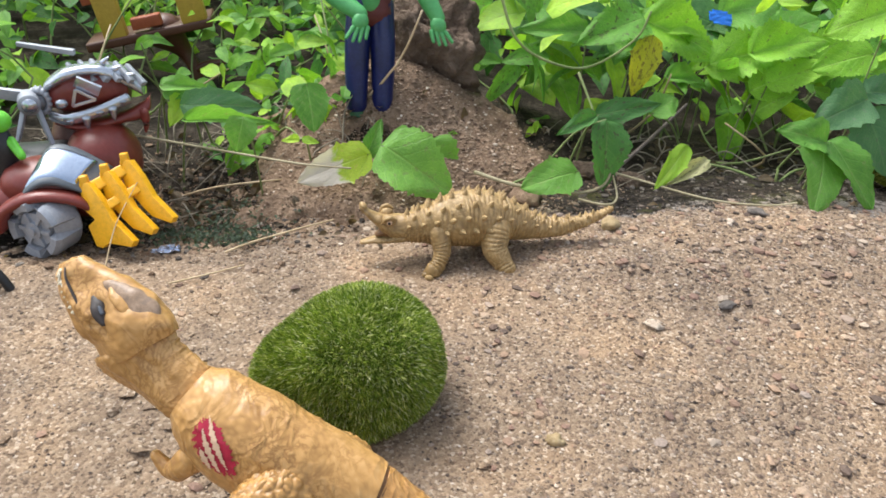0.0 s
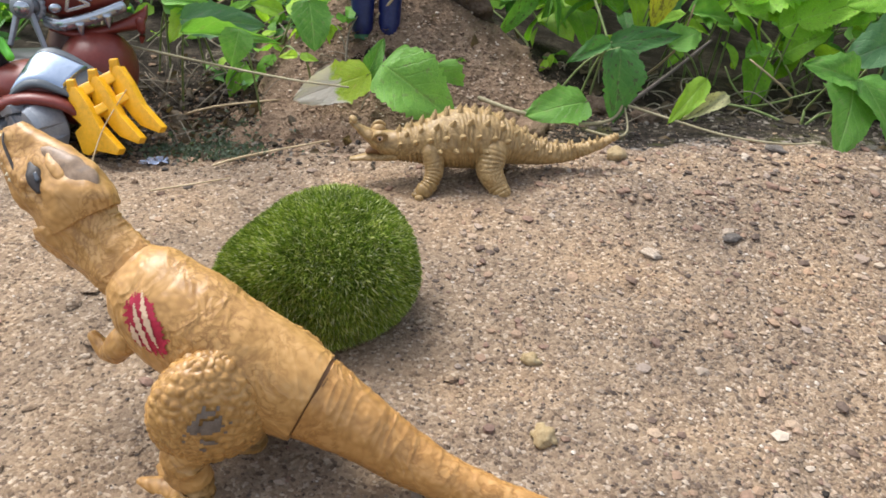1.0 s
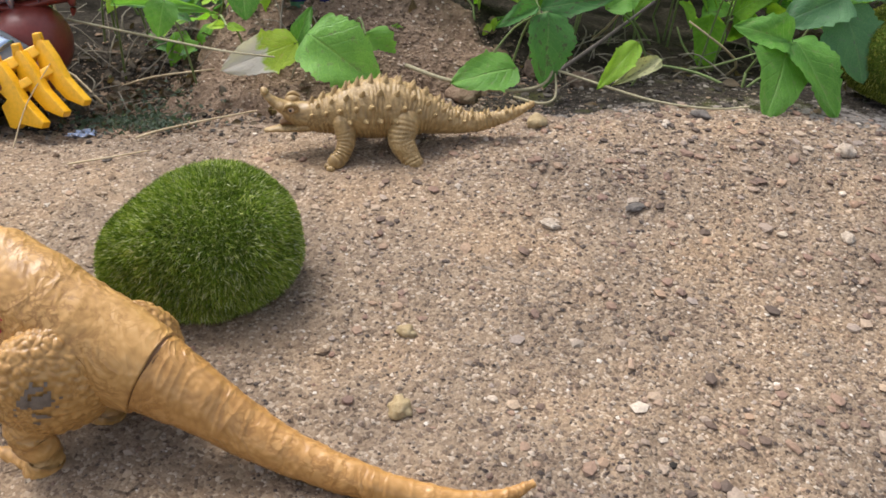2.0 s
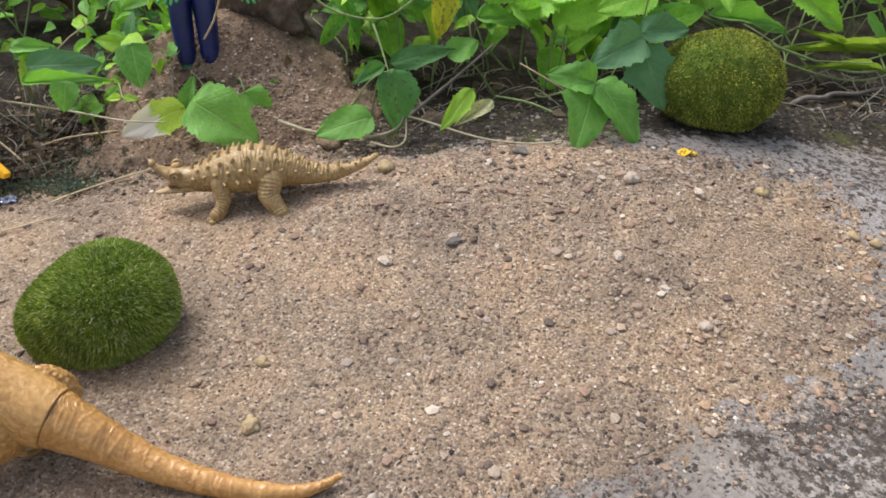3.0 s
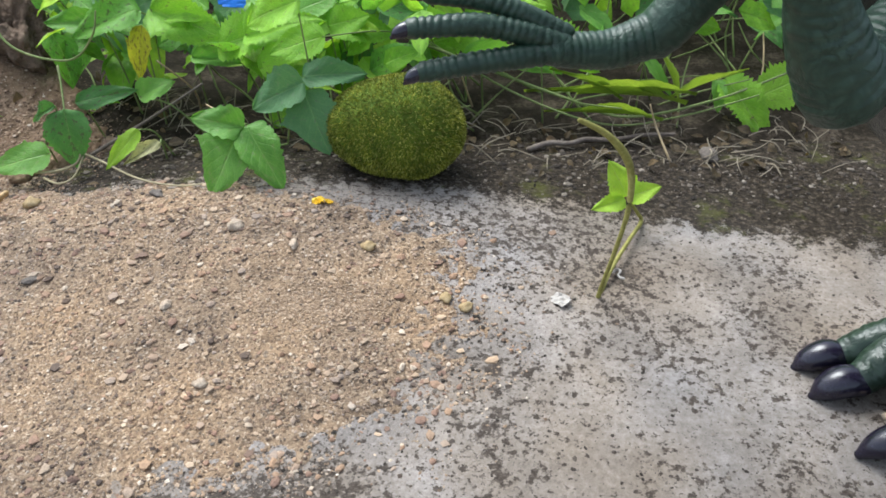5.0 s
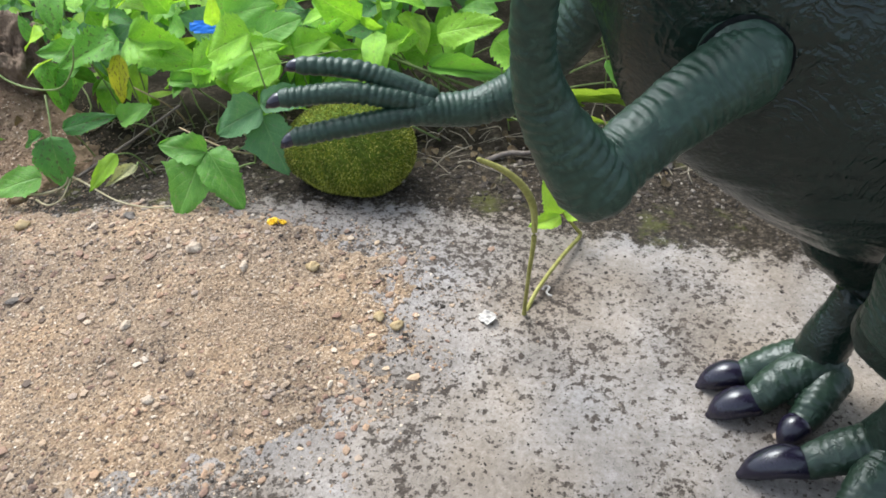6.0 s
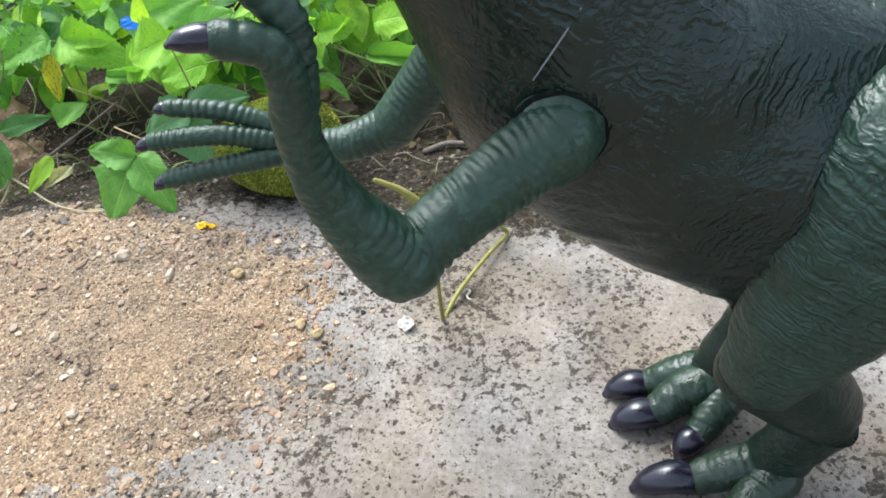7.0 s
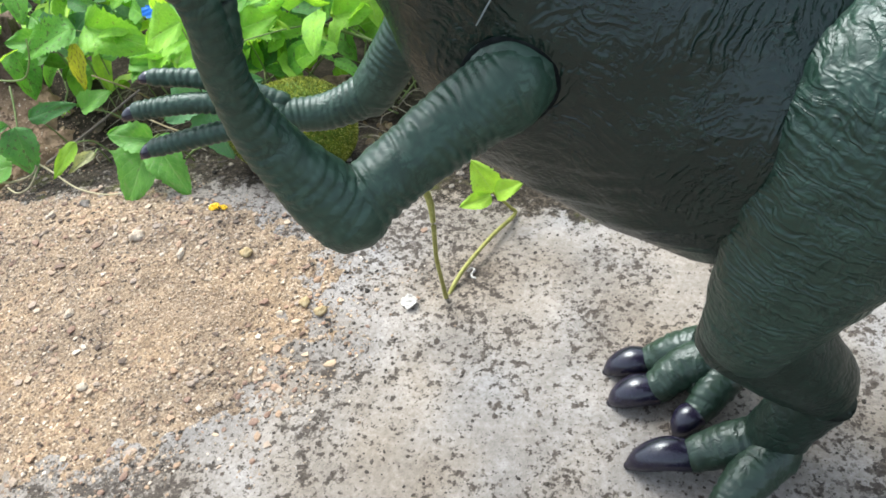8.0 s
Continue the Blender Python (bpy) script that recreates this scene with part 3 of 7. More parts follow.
def scatter(name, n, size, where, mat, label, category, flat=0.75, seed=1, top=sand_top, finer=0.0):
    """Many small angular stones in one mesh, half sunk into the surface; finer ones at the left end by that share."""
    g = np.random.default_rng(seed)
    bm = bmesh.new()
    bmesh.ops.create_icosphere(bm, subdivisions=1, radius=1.0)
    if n > 20000:
        bm.clear()
        vs = [bm.verts.new(p) for p in ((1, 0, 0), (0, 1, 0), (-1, 0, 0), (0, -1, 0), (0, 0, 1), (0, 0, -1))]
        for a in range(4):
            bm.faces.new((vs[a], vs[(a + 1) % 4], vs[4]))
            bm.faces.new((vs[(a + 1) % 4], vs[a], vs[5]))
        bm.verts.index_update()
    V = np.array([v.co for v in bm.verts])
    F = np.array([[v.index for v in f.verts] for f in bm.faces])
    bm.free()
    x, y = where(g, n)
    n = len(x)
    s = size[0] * (size[1] / size[0]) ** (g.random(n) ** 3.2) * (1 - finer * np.clip((0.06 - x) / 0.12, 0, 1))
    ang = g.uniform(0, 2 * np.pi, n)
    W = V[None] * g.uniform(0.65, 1.35, (n, len(V), 1)) * s[:, None, None] * np.stack([g.uniform(0.75, 1.3, n), g.uniform(0.7, 1.1, n), g.uniform(0.5, 1.0, n) * flat], 1)[:, None, :]
    c, q = np.cos(ang)[:, None], np.sin(ang)[:, None]
    W = np.stack([W[..., 0] * c - W[..., 1] * q, W[..., 0] * q + W[..., 1] * c, W[..., 2]], -1)
    W[..., 0] += x[:, None]
    W[..., 1] += y[:, None]
    W[..., 2] += (top(x, y) + s * 0.15)[:, None]
    faces = (F[None] + (np.arange(n) * len(V))[:, None, None]).reshape(-1, 3)
    me = bpy.data.meshes.new(name)
    me.from_pydata(W.reshape(-1, 3).tolist(), [], faces.tolist())
    me.materials.append(mat)
    return tagged(new(name, me), label, category, kind="stuff")


def on_sand(g, n):
    x, y = g.uniform(-0.34, 0.52, n), g.uniform(0.20, 0.62, n)
    r = sand_reach(x, y)
    fine = np.exp(-((x - 0.32) / 0.085) ** 2 - ((y - 0.425) / 0.032) ** 2) + 0.6 * np.exp(-((x + 0.02) / 0.12) ** 2 - ((y - 0.46) / 0.05) ** 2)
    k = (g.random(n) < np.clip((1.16 + 0.22 * smooth_noise(x, y, 45, 3) - r) / 0.22, 0, 1) ** 1.3 + 0.02 * (r < 1.35)) & (g.random(n) > 0.85 * fine) & (y < 0.63)
    return x[k], y[k]


def on_slab(g, n):
    x, y = g.uniform(0.1, 0.85, n), g.uniform(0.12, 0.64, n)
    k = sand_depth(x, y) < -0.0005
    return x[k], y[k]


def on_border(g, n):
    x, y = g.uniform(-0.3, 0.75, n), g.normal(0.605, 0.03, n)
    k = (y > 0.55) & (y < 0.72)
    return x[k], y[k]


def top_of_all(X, Y):
    return np.maximum(np.maximum(sand_top(X, Y), ground_height(X, Y)), soil_top(X, Y))


def on_heap(X, Y):
    return np.maximum(sand_top(X, Y), ground_height(X, Y))


scatter("sand_grains", 200000, (0.00035, 0.0017), on_sand, GRAINS, "loose mixed grit on the sand", "grit", 0.6, finer=0.42, seed=2, top=on_heap)


def coarse_sand(g, n):
    x, y = on_sand(g, n)
    k = g.random(len(x)) < np.clip(0.5 + 0.9 * smooth_noise(x, y, 14, 3), 0.04, 1) * np.clip((x + 0.10) / 0.16, 0.10, 1)
    return x[k], y[k]


scatter("sand_gravel", 19900, (0.0009, 0.0034), coarse_sand, COARSE, "coarser pink, cream and dark grit in patches", "grit", 0.6, 12, on_heap)
def rim(g, n):
    """Pebbles washed out to the edge of the heap, and the coarse band at its back."""
    x, y = g.uniform(0.08, 0.56, n), g.uniform(0.22, 0.58, n)
    r = sand_reach(x, y)
    edge = np.exp(-((r - 1.02) / 0.10) ** 2) * np.clip(0.5 + 1.1 * smooth_noise(x, y, 30, 3), 0, 1)
    back = 0.8 * np.exp(-((y - 0.495) / 0.022) ** 2) * (x > 0.12) * (r < 1.12)
    k = g.random(len(x)) < np.maximum(edge, back)
    return x[k], y[k]


scatter("rim_pebbles", 4200, (0.0008, 0.0034), rim, COARSE, "pink, cream and grey pebbles along the sand's edge", "grit", 0.65, 21, on_heap)
scatter("rim_crumbs", 3800, (0.0006, 0.0024), rim, CRUMBS, "dark crumbs of earth along the sand's edge", "grit", 0.6, 22, on_heap)
scatter("slab_crumbs", 7000, (0.0004, 0.0016), on_slab, CRUMBS, "dark crumbs on the concrete", "grit", 0.5, 3, ground_height)
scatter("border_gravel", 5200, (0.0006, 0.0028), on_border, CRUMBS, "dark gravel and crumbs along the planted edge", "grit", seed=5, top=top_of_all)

# ---- moss-covered stones ----
def moss_stone(name, centre, radii, turn, blades, length, mat, label, lump=0.10, seed=1, thick=1.0):
    root = thing(name, (centre[0], centre[1], centre[2] - radii[2]), label, "moss stone")
    bm = bmesh.new()
    m = pose(*centre, *turn)
    bmesh.ops.create_icosphere(bm, subdivisions=5, radius=1.0)
    for v in bm.verts:
        c = v.co
        egg = 1.0 + 0.16 * c.x
        k = 1.0 + lump * noise.noise(c * 1.7 + Vector((seed, 0, 0))) * 0.6
        v.co = Vector((c.x * radii[0] * k, c.y * radii[1] * egg * k, (c.z if c.z > -0.75 else -0.75 - (c.z + 0.75) * -0.25) * radii[2] * egg * k))
    bmesh.ops.transform(bm, matrix=m, verts=bm.verts)
    bm.normal_update()
    g = np.random.default_rng(seed)
    tris = [(f.verts[0].co.copy(), f.verts[1].co.copy(), f.verts[2].co.copy(), f.normal.copy(), f.calc_area()) for f in bm.faces]
    part("stone", bm, MOSS_CORE, root)
    area = np.array([t[4] for t in tris])
    pick = g.choice(len(tris), blades, p=area / area.sum())
    verts, faces = [], []
    for k in pick:
        a, b, c, nrm, _ = tris[k]
        u, v = g.random(2)
        if u + v > 1:
            u, v = 1 - u, 1 - v
        p = a + (b - a) * u + (c - a) * v
        d = (nrm + Vector(g.normal(0, 0.38, 3)) + Vector((0, 0, -0.12))).normalized()
        ln = length * g.uniform(0.5, 1.25)
        s = d.cross(Vector(g.normal(0, 1, 3))).normalized() * length * g.uniform(0.035, 0.07) * thick
        n0 = len(verts)
        verts += [tuple(p - s), tuple(p + s), tuple(p + d * ln * 0.6 + s * 0.7), tuple(p + d * ln + Vector((0, 0, -0.15 * ln)))]
        faces += [(n0, n0 + 1, n0 + 2), (n0, n0 + 2, n0 + 3)]
    me = bpy.data.meshes.new("moss")
    me.from_pydata(verts, [], faces)
    me.materials.append(mat)
    me.transform(Matrix.Translation(-root.location))
    ob = new("moss", me)
    ob.parent = root
    ob["label"] = "short dense green fibres"
    return root


moss_stone("moss_stone", (-0.0762, 0.413, 0.0200), (0.0420, 0.033, 0.0300), (0, -14, 8), 80000, 0.0036, MOSS, "egg-shaped stone covered in bright green moss on the sand", seed=3)
moss_stone("moss_stone", (0.363, 0.592, 0.052), (0.0535, 0.041, 0.0385), (0, 5, 2), 52000, 0.0021, FELT, "oval stone with short yellow-green moss by the plants", seed=8, lump=0.07, thick=2.2)


# ---- plants ----
def leaf_mesh(name, shape, teeth=0, fold=0.16, droop=0.22, wave=0.03, nx=12, ny=26, seed=1):
    """A blade of length 1 along y and width 1 along x, with its uv across and along."""
    g = np.random.default_rng(seed)
    verts, uvs, faces = [], [], []
    ny = ny + ny % 2 if not teeth else 34
    for j in range(ny + 1):
        v = j / ny
        if shape == "ovate":
            w = math.sin(math.pi * v ** 0.62) ** 0.75 if 0 < v < 1 else 0.02
        elif shape == "lance":
            w = math.sin(math.pi * v ** 0.8) if 0 < v < 1 else 0.02
        else:
            w = math.sin(math.pi * v ** 0.58) ** 0.62 if 0 < v < 1 else 0.02
        if teeth:
            w *= 1.0 + 0.06 * ((j % 2) * 2 - 1)
        w *= 1 + 0.05 * g.normal()
        swell = 1.0 + (0.30 * math.exp(-((v - 0.36) / 0.16) ** 2) if shape == "lobed" else 0.0)
        for i in range(nx + 1):
            u = i / nx - 0.5
            x = u * max(w, 0.02) * (swell if u > 0 else 1.0)
            lobe = -0.05 * (abs(u) * 2) ** 2 * (1 - v) ** 3 if shape == "heart" else 0.0
            z = fold * abs(x) - droop * v * v + wave * math.sin(v * 9 + seed) * (abs(u) * 2) ** 2 + wave * 0.6 * math.sin(u * 8 + v * 5 + seed * 2) + 0.005 * (math.cos((v - abs(u) * 0.75) * 6.5 * 2 * math.pi) * min(1.0, abs(u) * 6))
            verts.append((x, v + lobe - 0.05 * v * abs(u), z))
            uvs.append((i / nx, v))
    for j in range(ny):
        for i in range(nx):
            a = j * (nx + 1) + i
            faces.append((a, a + 1, a + nx + 2, a + nx + 1))
    return verts, uvs, faces


def blade(name, data, mat):
    verts, uvs, faces = data
    me = bpy.data.meshes.new(name)
    me.from_pydata(verts, [], faces)
    lay = me.uv_layers.new(name="UVMap")
    for lp in me.loops:
        lay.data[lp.index].uv = uvs[lp.vertex_index]
    me.materials.append(mat)
    me.polygons.foreach_set("use_smooth", [True] * len(me.polygons))
    return me


SHAPE = {"bean": ("heart", 0), "moss_weed": ("ovate", 0), "dark": ("heart", 0), "spot": ("ovate", 0), "lime": ("ovate", 0), "nettle": ("heart", 1), "holed": ("heart", 1),
         "pale": ("ovate", 0), "yellow": ("ovate", 0), "torn": ("heart", 0), "straw": ("lance", 0), "grass": ("lance", 0), "lobed": ("lobed", 0), "dark_lobed": ("lobed", 0)}
BLADES = {k: [blade("leaf", leaf_mesh(k, s, t, 0.10 + 0.09 * q, 0.10 + 0.10 * q, 0.02 + 0.012 * q, seed=q + 3), LEAF[k]) for q in range(3)] for k, (s, t) in SHAPE.items()}


def leaf_pose(base, tip, width, facing):
    b, t = Vector(base), Vector(tip)
    y = t - b
    ln = y.length
    y.normalize()
    z = Vector(facing)
    z = (z - y * z.dot(y)).normalized()
    x = y.cross(z)
    m = Matrix((x, y, z)).transposed().to_4x4()
    m.translation = b
    return m @ Matrix.Diagonal((width, ln, ln, 1))


def stalk(bm, a, b, r=0.0008, sag=0.01):
    a, b = Vector(a), Vector(b)
    mid = (a + b) / 2 + Vector((0, 0, sag))
    tube(bm, [a, mid, b], [r * 1.2, r, r * 0.8], n=6, sub=4)


def plant(name, base, leaves, label, category, group, node=None, stem_mat=None, seed=0):
    """Leaves on stalks that run to a node, and a main stem from the node to the ground."""
    root = thing(name, (base[0], base[1], height_at(base[0], base[1]) - 0.004), label, category, group)
    for k, (kind, b, t, w) in enumerate(leaves):
        runs_up = k % 3 == 0
        rnd = random.Random(seed * 50 + k)
        face = (rnd.uniform(-0.25, 0.25), -0.75 + rnd.uniform(-0.15, 0.15), 0.65)
        ob = new("leaf", BLADES[kind][(k + seed) % 3])
        ob.parent = root
        ob.matrix_local = Matrix.Translation(-root.location) @ leaf_pose(b, t, w, face)
        fx, fy = b[0] + rnd.uniform(-0.012, 0.012), b[1] + rnd.uniform(0.008, 0.03)
        foot = (0.55 * b[0] + 0.45 * base[0], max(b[1], base[1] - 0.01) + 0.015, max(height_at(b[0], b[1]) + 0.003, 0.35 * b[2])) if runs_up else (fx, fy, height_at(fx, fy) - 0.002)
        bm = bmesh.new()
        stalk(bm, foot, b, 0.0007)
        part("leaf_stalk", bm, stem_mat or STEM, root)
        if runs_up:
            bm = bmesh.new()
            stalk(bm, root.location, foot, 0.001, 0.004)
            part("stem", bm, stem_mat or STEM, root)
    return root


CREEPER_LOW = [
    ("bean", (-0.036, 0.605, 0.049), (0.008, 0.583, 0.027), 0.044),
    ("bean", (-0.001, 0.633, 0.041), (0.016, 0.616, 0.020), 0.029),
    ("torn", (-0.046, 0.611, 0.041), (-0.092, 0.600, 0.027), 0.026),
    ("bean", (-0.046, 0.616, 0.038), (-0.036, 0.622, 0.062), 0.012),
    ("bean", (0.009, 0.655, 0.029), (0.047, 0.655, 0.030), 0.019),
    ("bean", (0.091, 0.59, 0.037), (0.05, 0.575, 0.034), 0.028),
    ("spot", (0.11, 0.6, 0.07), (0.114, 0.58, 0.028), 0.034),
    ("spot", (0.104, 0.6, 0.073), (0.077, 0.6, 0.062), 0.012),
    ("spot", (0.11, 0.62, 0.066), (0.161, 0.62, 0.077), 0.018),
]
CREEPER_MID = [
    ("bean", (0.158, 0.63, 0.065), (0.183, 0.64, 0.077), 0.021),
    ("lime", (0.168, 0.59, 0.056), (0.141, 0.57, 0.033), 0.015),
    ("pale", (0.184, 0.585, 0.047), (0.152, 0.575, 0.036), 0.011),
    ("bean", (0.254, 0.567, 0.067), (0.220, 0.562, 0.081), 0.025),
    ("lobed", (0.253, 0.567, 0.067), (0.234, 0.527, 0.034), 0.036),
    ("bean", (0.258, 0.567, 0.067), (0.285, 0.533, 0.036), 0.031),
    ("dark", (0.297, 0.593, 0.089), (0.257, 0.582, 0.078), 0.033),
    ("dark_lobed", (0.298, 0.593, 0.083), (0.315, 0.567, 0.042), 0.036),
    ("dark", (0.299, 0.598, 0.092), (0.346, 0.608, 0.093), 0.024),
]
CREEPER_LEFT = [
    ("bean", (-0.083, 0.66, 0.072), (-0.078, 0.64, 0.046), 0.027),
    ("bean", (-0.124, 0.62, 0.062), (-0.129, 0.61, 0.043), 0.020),
    ("bean", (-0.162, 0.65, 0.05), (-0.102, 0.65, 0.053), 0.011),
    ("dark", (-0.166, 0.68, 0.05), (-0.112, 0.68, 0.051), 0.025),
    ("bean", (-0.182, 0.7, 0.058), (-0.149, 0.7, 0.059), 0.013),
    ("lime", (-0.089, 0.62, 0.048), (-0.101, 0.62, 0.048), 0.006),
    ("lime", (-0.088, 0.62, 0.048), (-0.076, 0.62, 0.046), 0.006),
    ("bean", (-0.181, 0.7, 0.054), (-0.161, 0.7, 0.055), 0.016),
    ("lime", (-0.166, 0.7, 0.05), (-0.176, 0.68, 0.038), 0.016),
]
NETTLE_RIGHT = [
    ("nettle", (0.217, 0.67, 0.09), (0.287, 0.66, 0.117), 0.037),
    ("nettle", (0.165, 0.68, 0.119), (0.224, 0.66, 0.103), 0.040),
    ("nettle", (0.252, 0.66, 0.074), (0.297, 0.66, 0.097), 0.027),
    ("holed", (0.157, 0.67, 0.122), (0.105, 0.65, 0.114), 0.033),
    ("bean", (0.236, 0.7, 0.123), (0.291, 0.7, 0.137), 0.041),
    ("bean", (0.277, 0.69, 0.109), (0.317, 0.69, 0.125), 0.031),
    ("nettle", (0.388, 0.76, 0.054), (0.458, 0.75, 0.077), 0.041),
    ("nettle", (0.314, 0.7, 0.091), (0.362, 0.7, 0.09), 0.029),
    ("yellow", (0.162, 0.66, 0.113), (0.150, 0.65, 0.070), 0.022),
]
NETTLE_BACK = [
    ("nettle", (0.244, 0.66, 0.103), (0.303, 0.65, 0.123), 0.032),
    ("nettle", (0.257, 0.65, 0.083), (0.3, 0.64, 0.103), 0.023),
    ("nettle", (0.308, 0.68, 0.101), (0.341, 0.68, 0.11), 0.028),
    ("nettle", (0.379, 0.72, 0.085), (0.413, 0.72, 0.089), 0.029),
    ("nettle", (0.432, 0.72, 0.089), (0.488, 0.7, 0.106), 0.029),
    ("nettle", (0.483, 0.7, 0.087), (0.536, 0.68, 0.056), 0.033),
    ("bean", (0.421, 0.72, 0.058), (0.508, 0.71, 0.049), 0.020),
    ("bean", (0.581, 0.72, 0.052), (0.604, 0.7, 0.021), 0.011),
    ("nettle", (0.657, 0.72, 0.026), (0.694, 0.68, -0.014), 0.036),
]
NETTLE_EDGE = [
    ("nettle", (0.7, 0.74, 0.002), (0.76, 0.74, 0.031), 0.043),
    ("bean", (0.649, 0.72, 0.026), (0.648, 0.7, 0.005), 0.014),
    ("nettle", (0.619, 0.78, 0.064), (0.668, 0.78, 0.057), 0.032),
    ("bean", (0.697, 0.8, 0.055), (0.733, 0.8, 0.059), 0.033),
    ("bean", (0.12, 0.68, 0.108), (0.07, 0.68, 0.114), 0.022),
    ("nettle", (0.3, 0.6, 0.148), (0.257, 0.6, 0.136), 0.036),
    ("nettle", (0.312, 0.62, 0.114), (0.268, 0.62, 0.103), 0.028),
    ("nettle", (0.241, 0.72, 0.1), (0.282, 0.7, 0.074), 0.043),
    ("bean", (0.19, 0.68, 0.078), (0.23, 0.68, 0.076), 0.018),
]

plant("bean_creeper", (0.03, 0.60), CREEPER_LOW, "low bean creeper with broad green leaves on the earth mound", "creeper", "creepers", seed=1)
plant("bean_creeper", (0.25, 0.60), CREEPER_MID, "trailing creeper with dark three-part leaves at the sand's edge", "creeper", "creepers", seed=2)
plant("bean_creeper", (-0.13, 0.69), CREEPER_LEFT, "sparse creeper with dull green leaves over dark soil", "creeper", "creepers", seed=3)
plant("nettle_bush", (0.24, 0.72), NETTLE_RIGHT, "bright green leafy weed with toothed leaves, one yellowed", "weed", "leafy weeds", seed=4)
plant("nettle_bush", (0.42, 0.76), NETTLE_BACK, "bright green leafy weed leaning over the damp edge", "weed", "leafy weeds", seed=5)
plant("nettle_bush", (0.50, 0.78), NETTLE_EDGE, "tall bright weed with large toothed leaves", "weed", "leafy weeds", seed=6)


def runner(name, pts, r, mat, label, category="vine", group=""):
    bm = bmesh.new()
    tube(bm, pts, [r * (1 - 0.35 * k / (len(pts) - 1)) for k in range(len(pts))], n=7, sub=6)
    ob = mesh_object(name, bm, mat)
    return tagged(ob, label, category, group)


runner("vine", [(0.024, 0.597, 0.034), (0.05, 0.584, 0.030), (0.088, 0.580, 0.026), (0.113, 0.588, 0.03), (0.118, 0.598, 0.05)], 0.0014, TAN_STEM, "pale green runner lying behind the spiked toy", group="runners")
runner("vine", [(0.118, 0.592, 0.036), (0.135, 0.582, 0.034), (0.172, 0.558, 0.031), (0.205, 0.545, 0.032), (0.225, 0.54, 0.036)], 0.0009, TAN_STEM, "thin tan runner along the sand's edge", group="runners")
runner("vine", [(0.045, 0.66, 0.14), (0.055, 0.645, 0.112), (0.077, 0.64, 0.098), (0.108, 0.64, 0.094), (0.134, 0.63, 0.116), (0.142, 0.63, 0.135)], 0.0011, STEM, "arching green tendril among the leaves", group="runners")
runner("vine", [(0.099, 0.632, 0.092), (0.103, 0.62, 0.08), (0.107, 0.605, 0.066)], 0.0010, STEM, "upright green leaf stem", group="runners")
runner("vine", [(-0.20, 0.65, 0.04), (-0.133, 0.63, 0.035), (-0.089, 0.605, 0.037), (-0.058, 0.600, 0.036)], 0.0009, TAN_STEM, "tan runner stretched over the hollow", group="runners")
runner("vine", [(0.36, 0.73, 0.075), (0.44, 0.715, 0.045), (0.509, 0.70, 0.022), (0.56, 0.68, 0.012), (0.64, 0.70, 0.016), (0.72, 0.73, 0.03)], 0.0016, STEM, "long yellow-green grassy runner over damp soil", group="runners")
runner("vine", [(0.38, 0.735, 0.07), (0.46, 0.70, 0.03), (0.54, 0.675, 0.008), (0.61, 0.69, 0.006), (0.68, 0.70, 0.02)], 0.0011, STEM, "thin yellow-green grassy runner", group="runners")
runner("vine", [(0.09, 0.575, 0.024), (0.105, 0.566, 0.024), (0.115, 0.572, 0.026), (0.118, 0.59, 0.034)], 0.0009, TAN_STEM, "short curled tan tendril on the sand", group="runners")
runner("twig", [(0.472, 0.640, 0.004), (0.490, 0.650, 0.004), (0.507, 0.650, 0.003), (0.522, 0.657, 0.003), (0.545, 0.655, 0.003), (0.572, 0.664, 0.002), (0.60, 0.666, 0.001)], 0.0026, TWIG, "crooked grey twig lying on damp soil", "twig")
runner("twig", [(0.12, 0.60, 0.030), (0.16, 0.63, 0.045), (0.20, 0.66, 0.062)], 0.0016, TWIG, "thin brown twig leaning into the leaves", "twig")
runner("straw", [(-0.163, 0.521, 0.0015), (-0.145, 0.528, 0.002), (-0.124, 0.539, 0.0015)], 0.0006, STRAW, "short dry straw on the sand", "straw", "straws")
runner("straw", [(-0.135, 0.556, 0.001), (-0.120, 0.564, 0.003), (-0.088, 0.581, 0.004), (-0.050, 0.601, 0.004)], 0.0008, STRAW, "long dry straw along the sand's edge", "straw", "straws")
runner("straw", [(-0.201, 0.548, -0.002), (-0.196, 0.566, 0.016), (-0.185, 0.585, 0.034)], 0.00045, STRAW, "dry grass stalk leaning on the yellow bucket", "straw", "straws")

for b, t, w in (((0.615, 0.69, 0.020), (0.475, 0.70, 0.045), 0.0045), ((0.622, 0.69, 0.028), (0.520, 0.70, 0.037), 0.004), ((0.590, 0.67, 0.014), (0.490, 0.68, 0.030), 0.004), ((0.60, 0.70, 0.020), (0.66, 0.69, 0.055), 0.007), ((0.61, 0.70, 0.018), (0.59, 0.715, 0.070), 0.006), ((0.56, 0.70, 0.020), (0.50, 0.69, 0.060), 0.006)):
    tuft = new("grass_blade", BLADES["grass"][1])
    tuft.matrix_basis = leaf_pose(b, t, w, (0, -0.6, 0.8))
    tagged(tuft, "long yellow-green grass blade over damp soil", "grass", "grass blades")

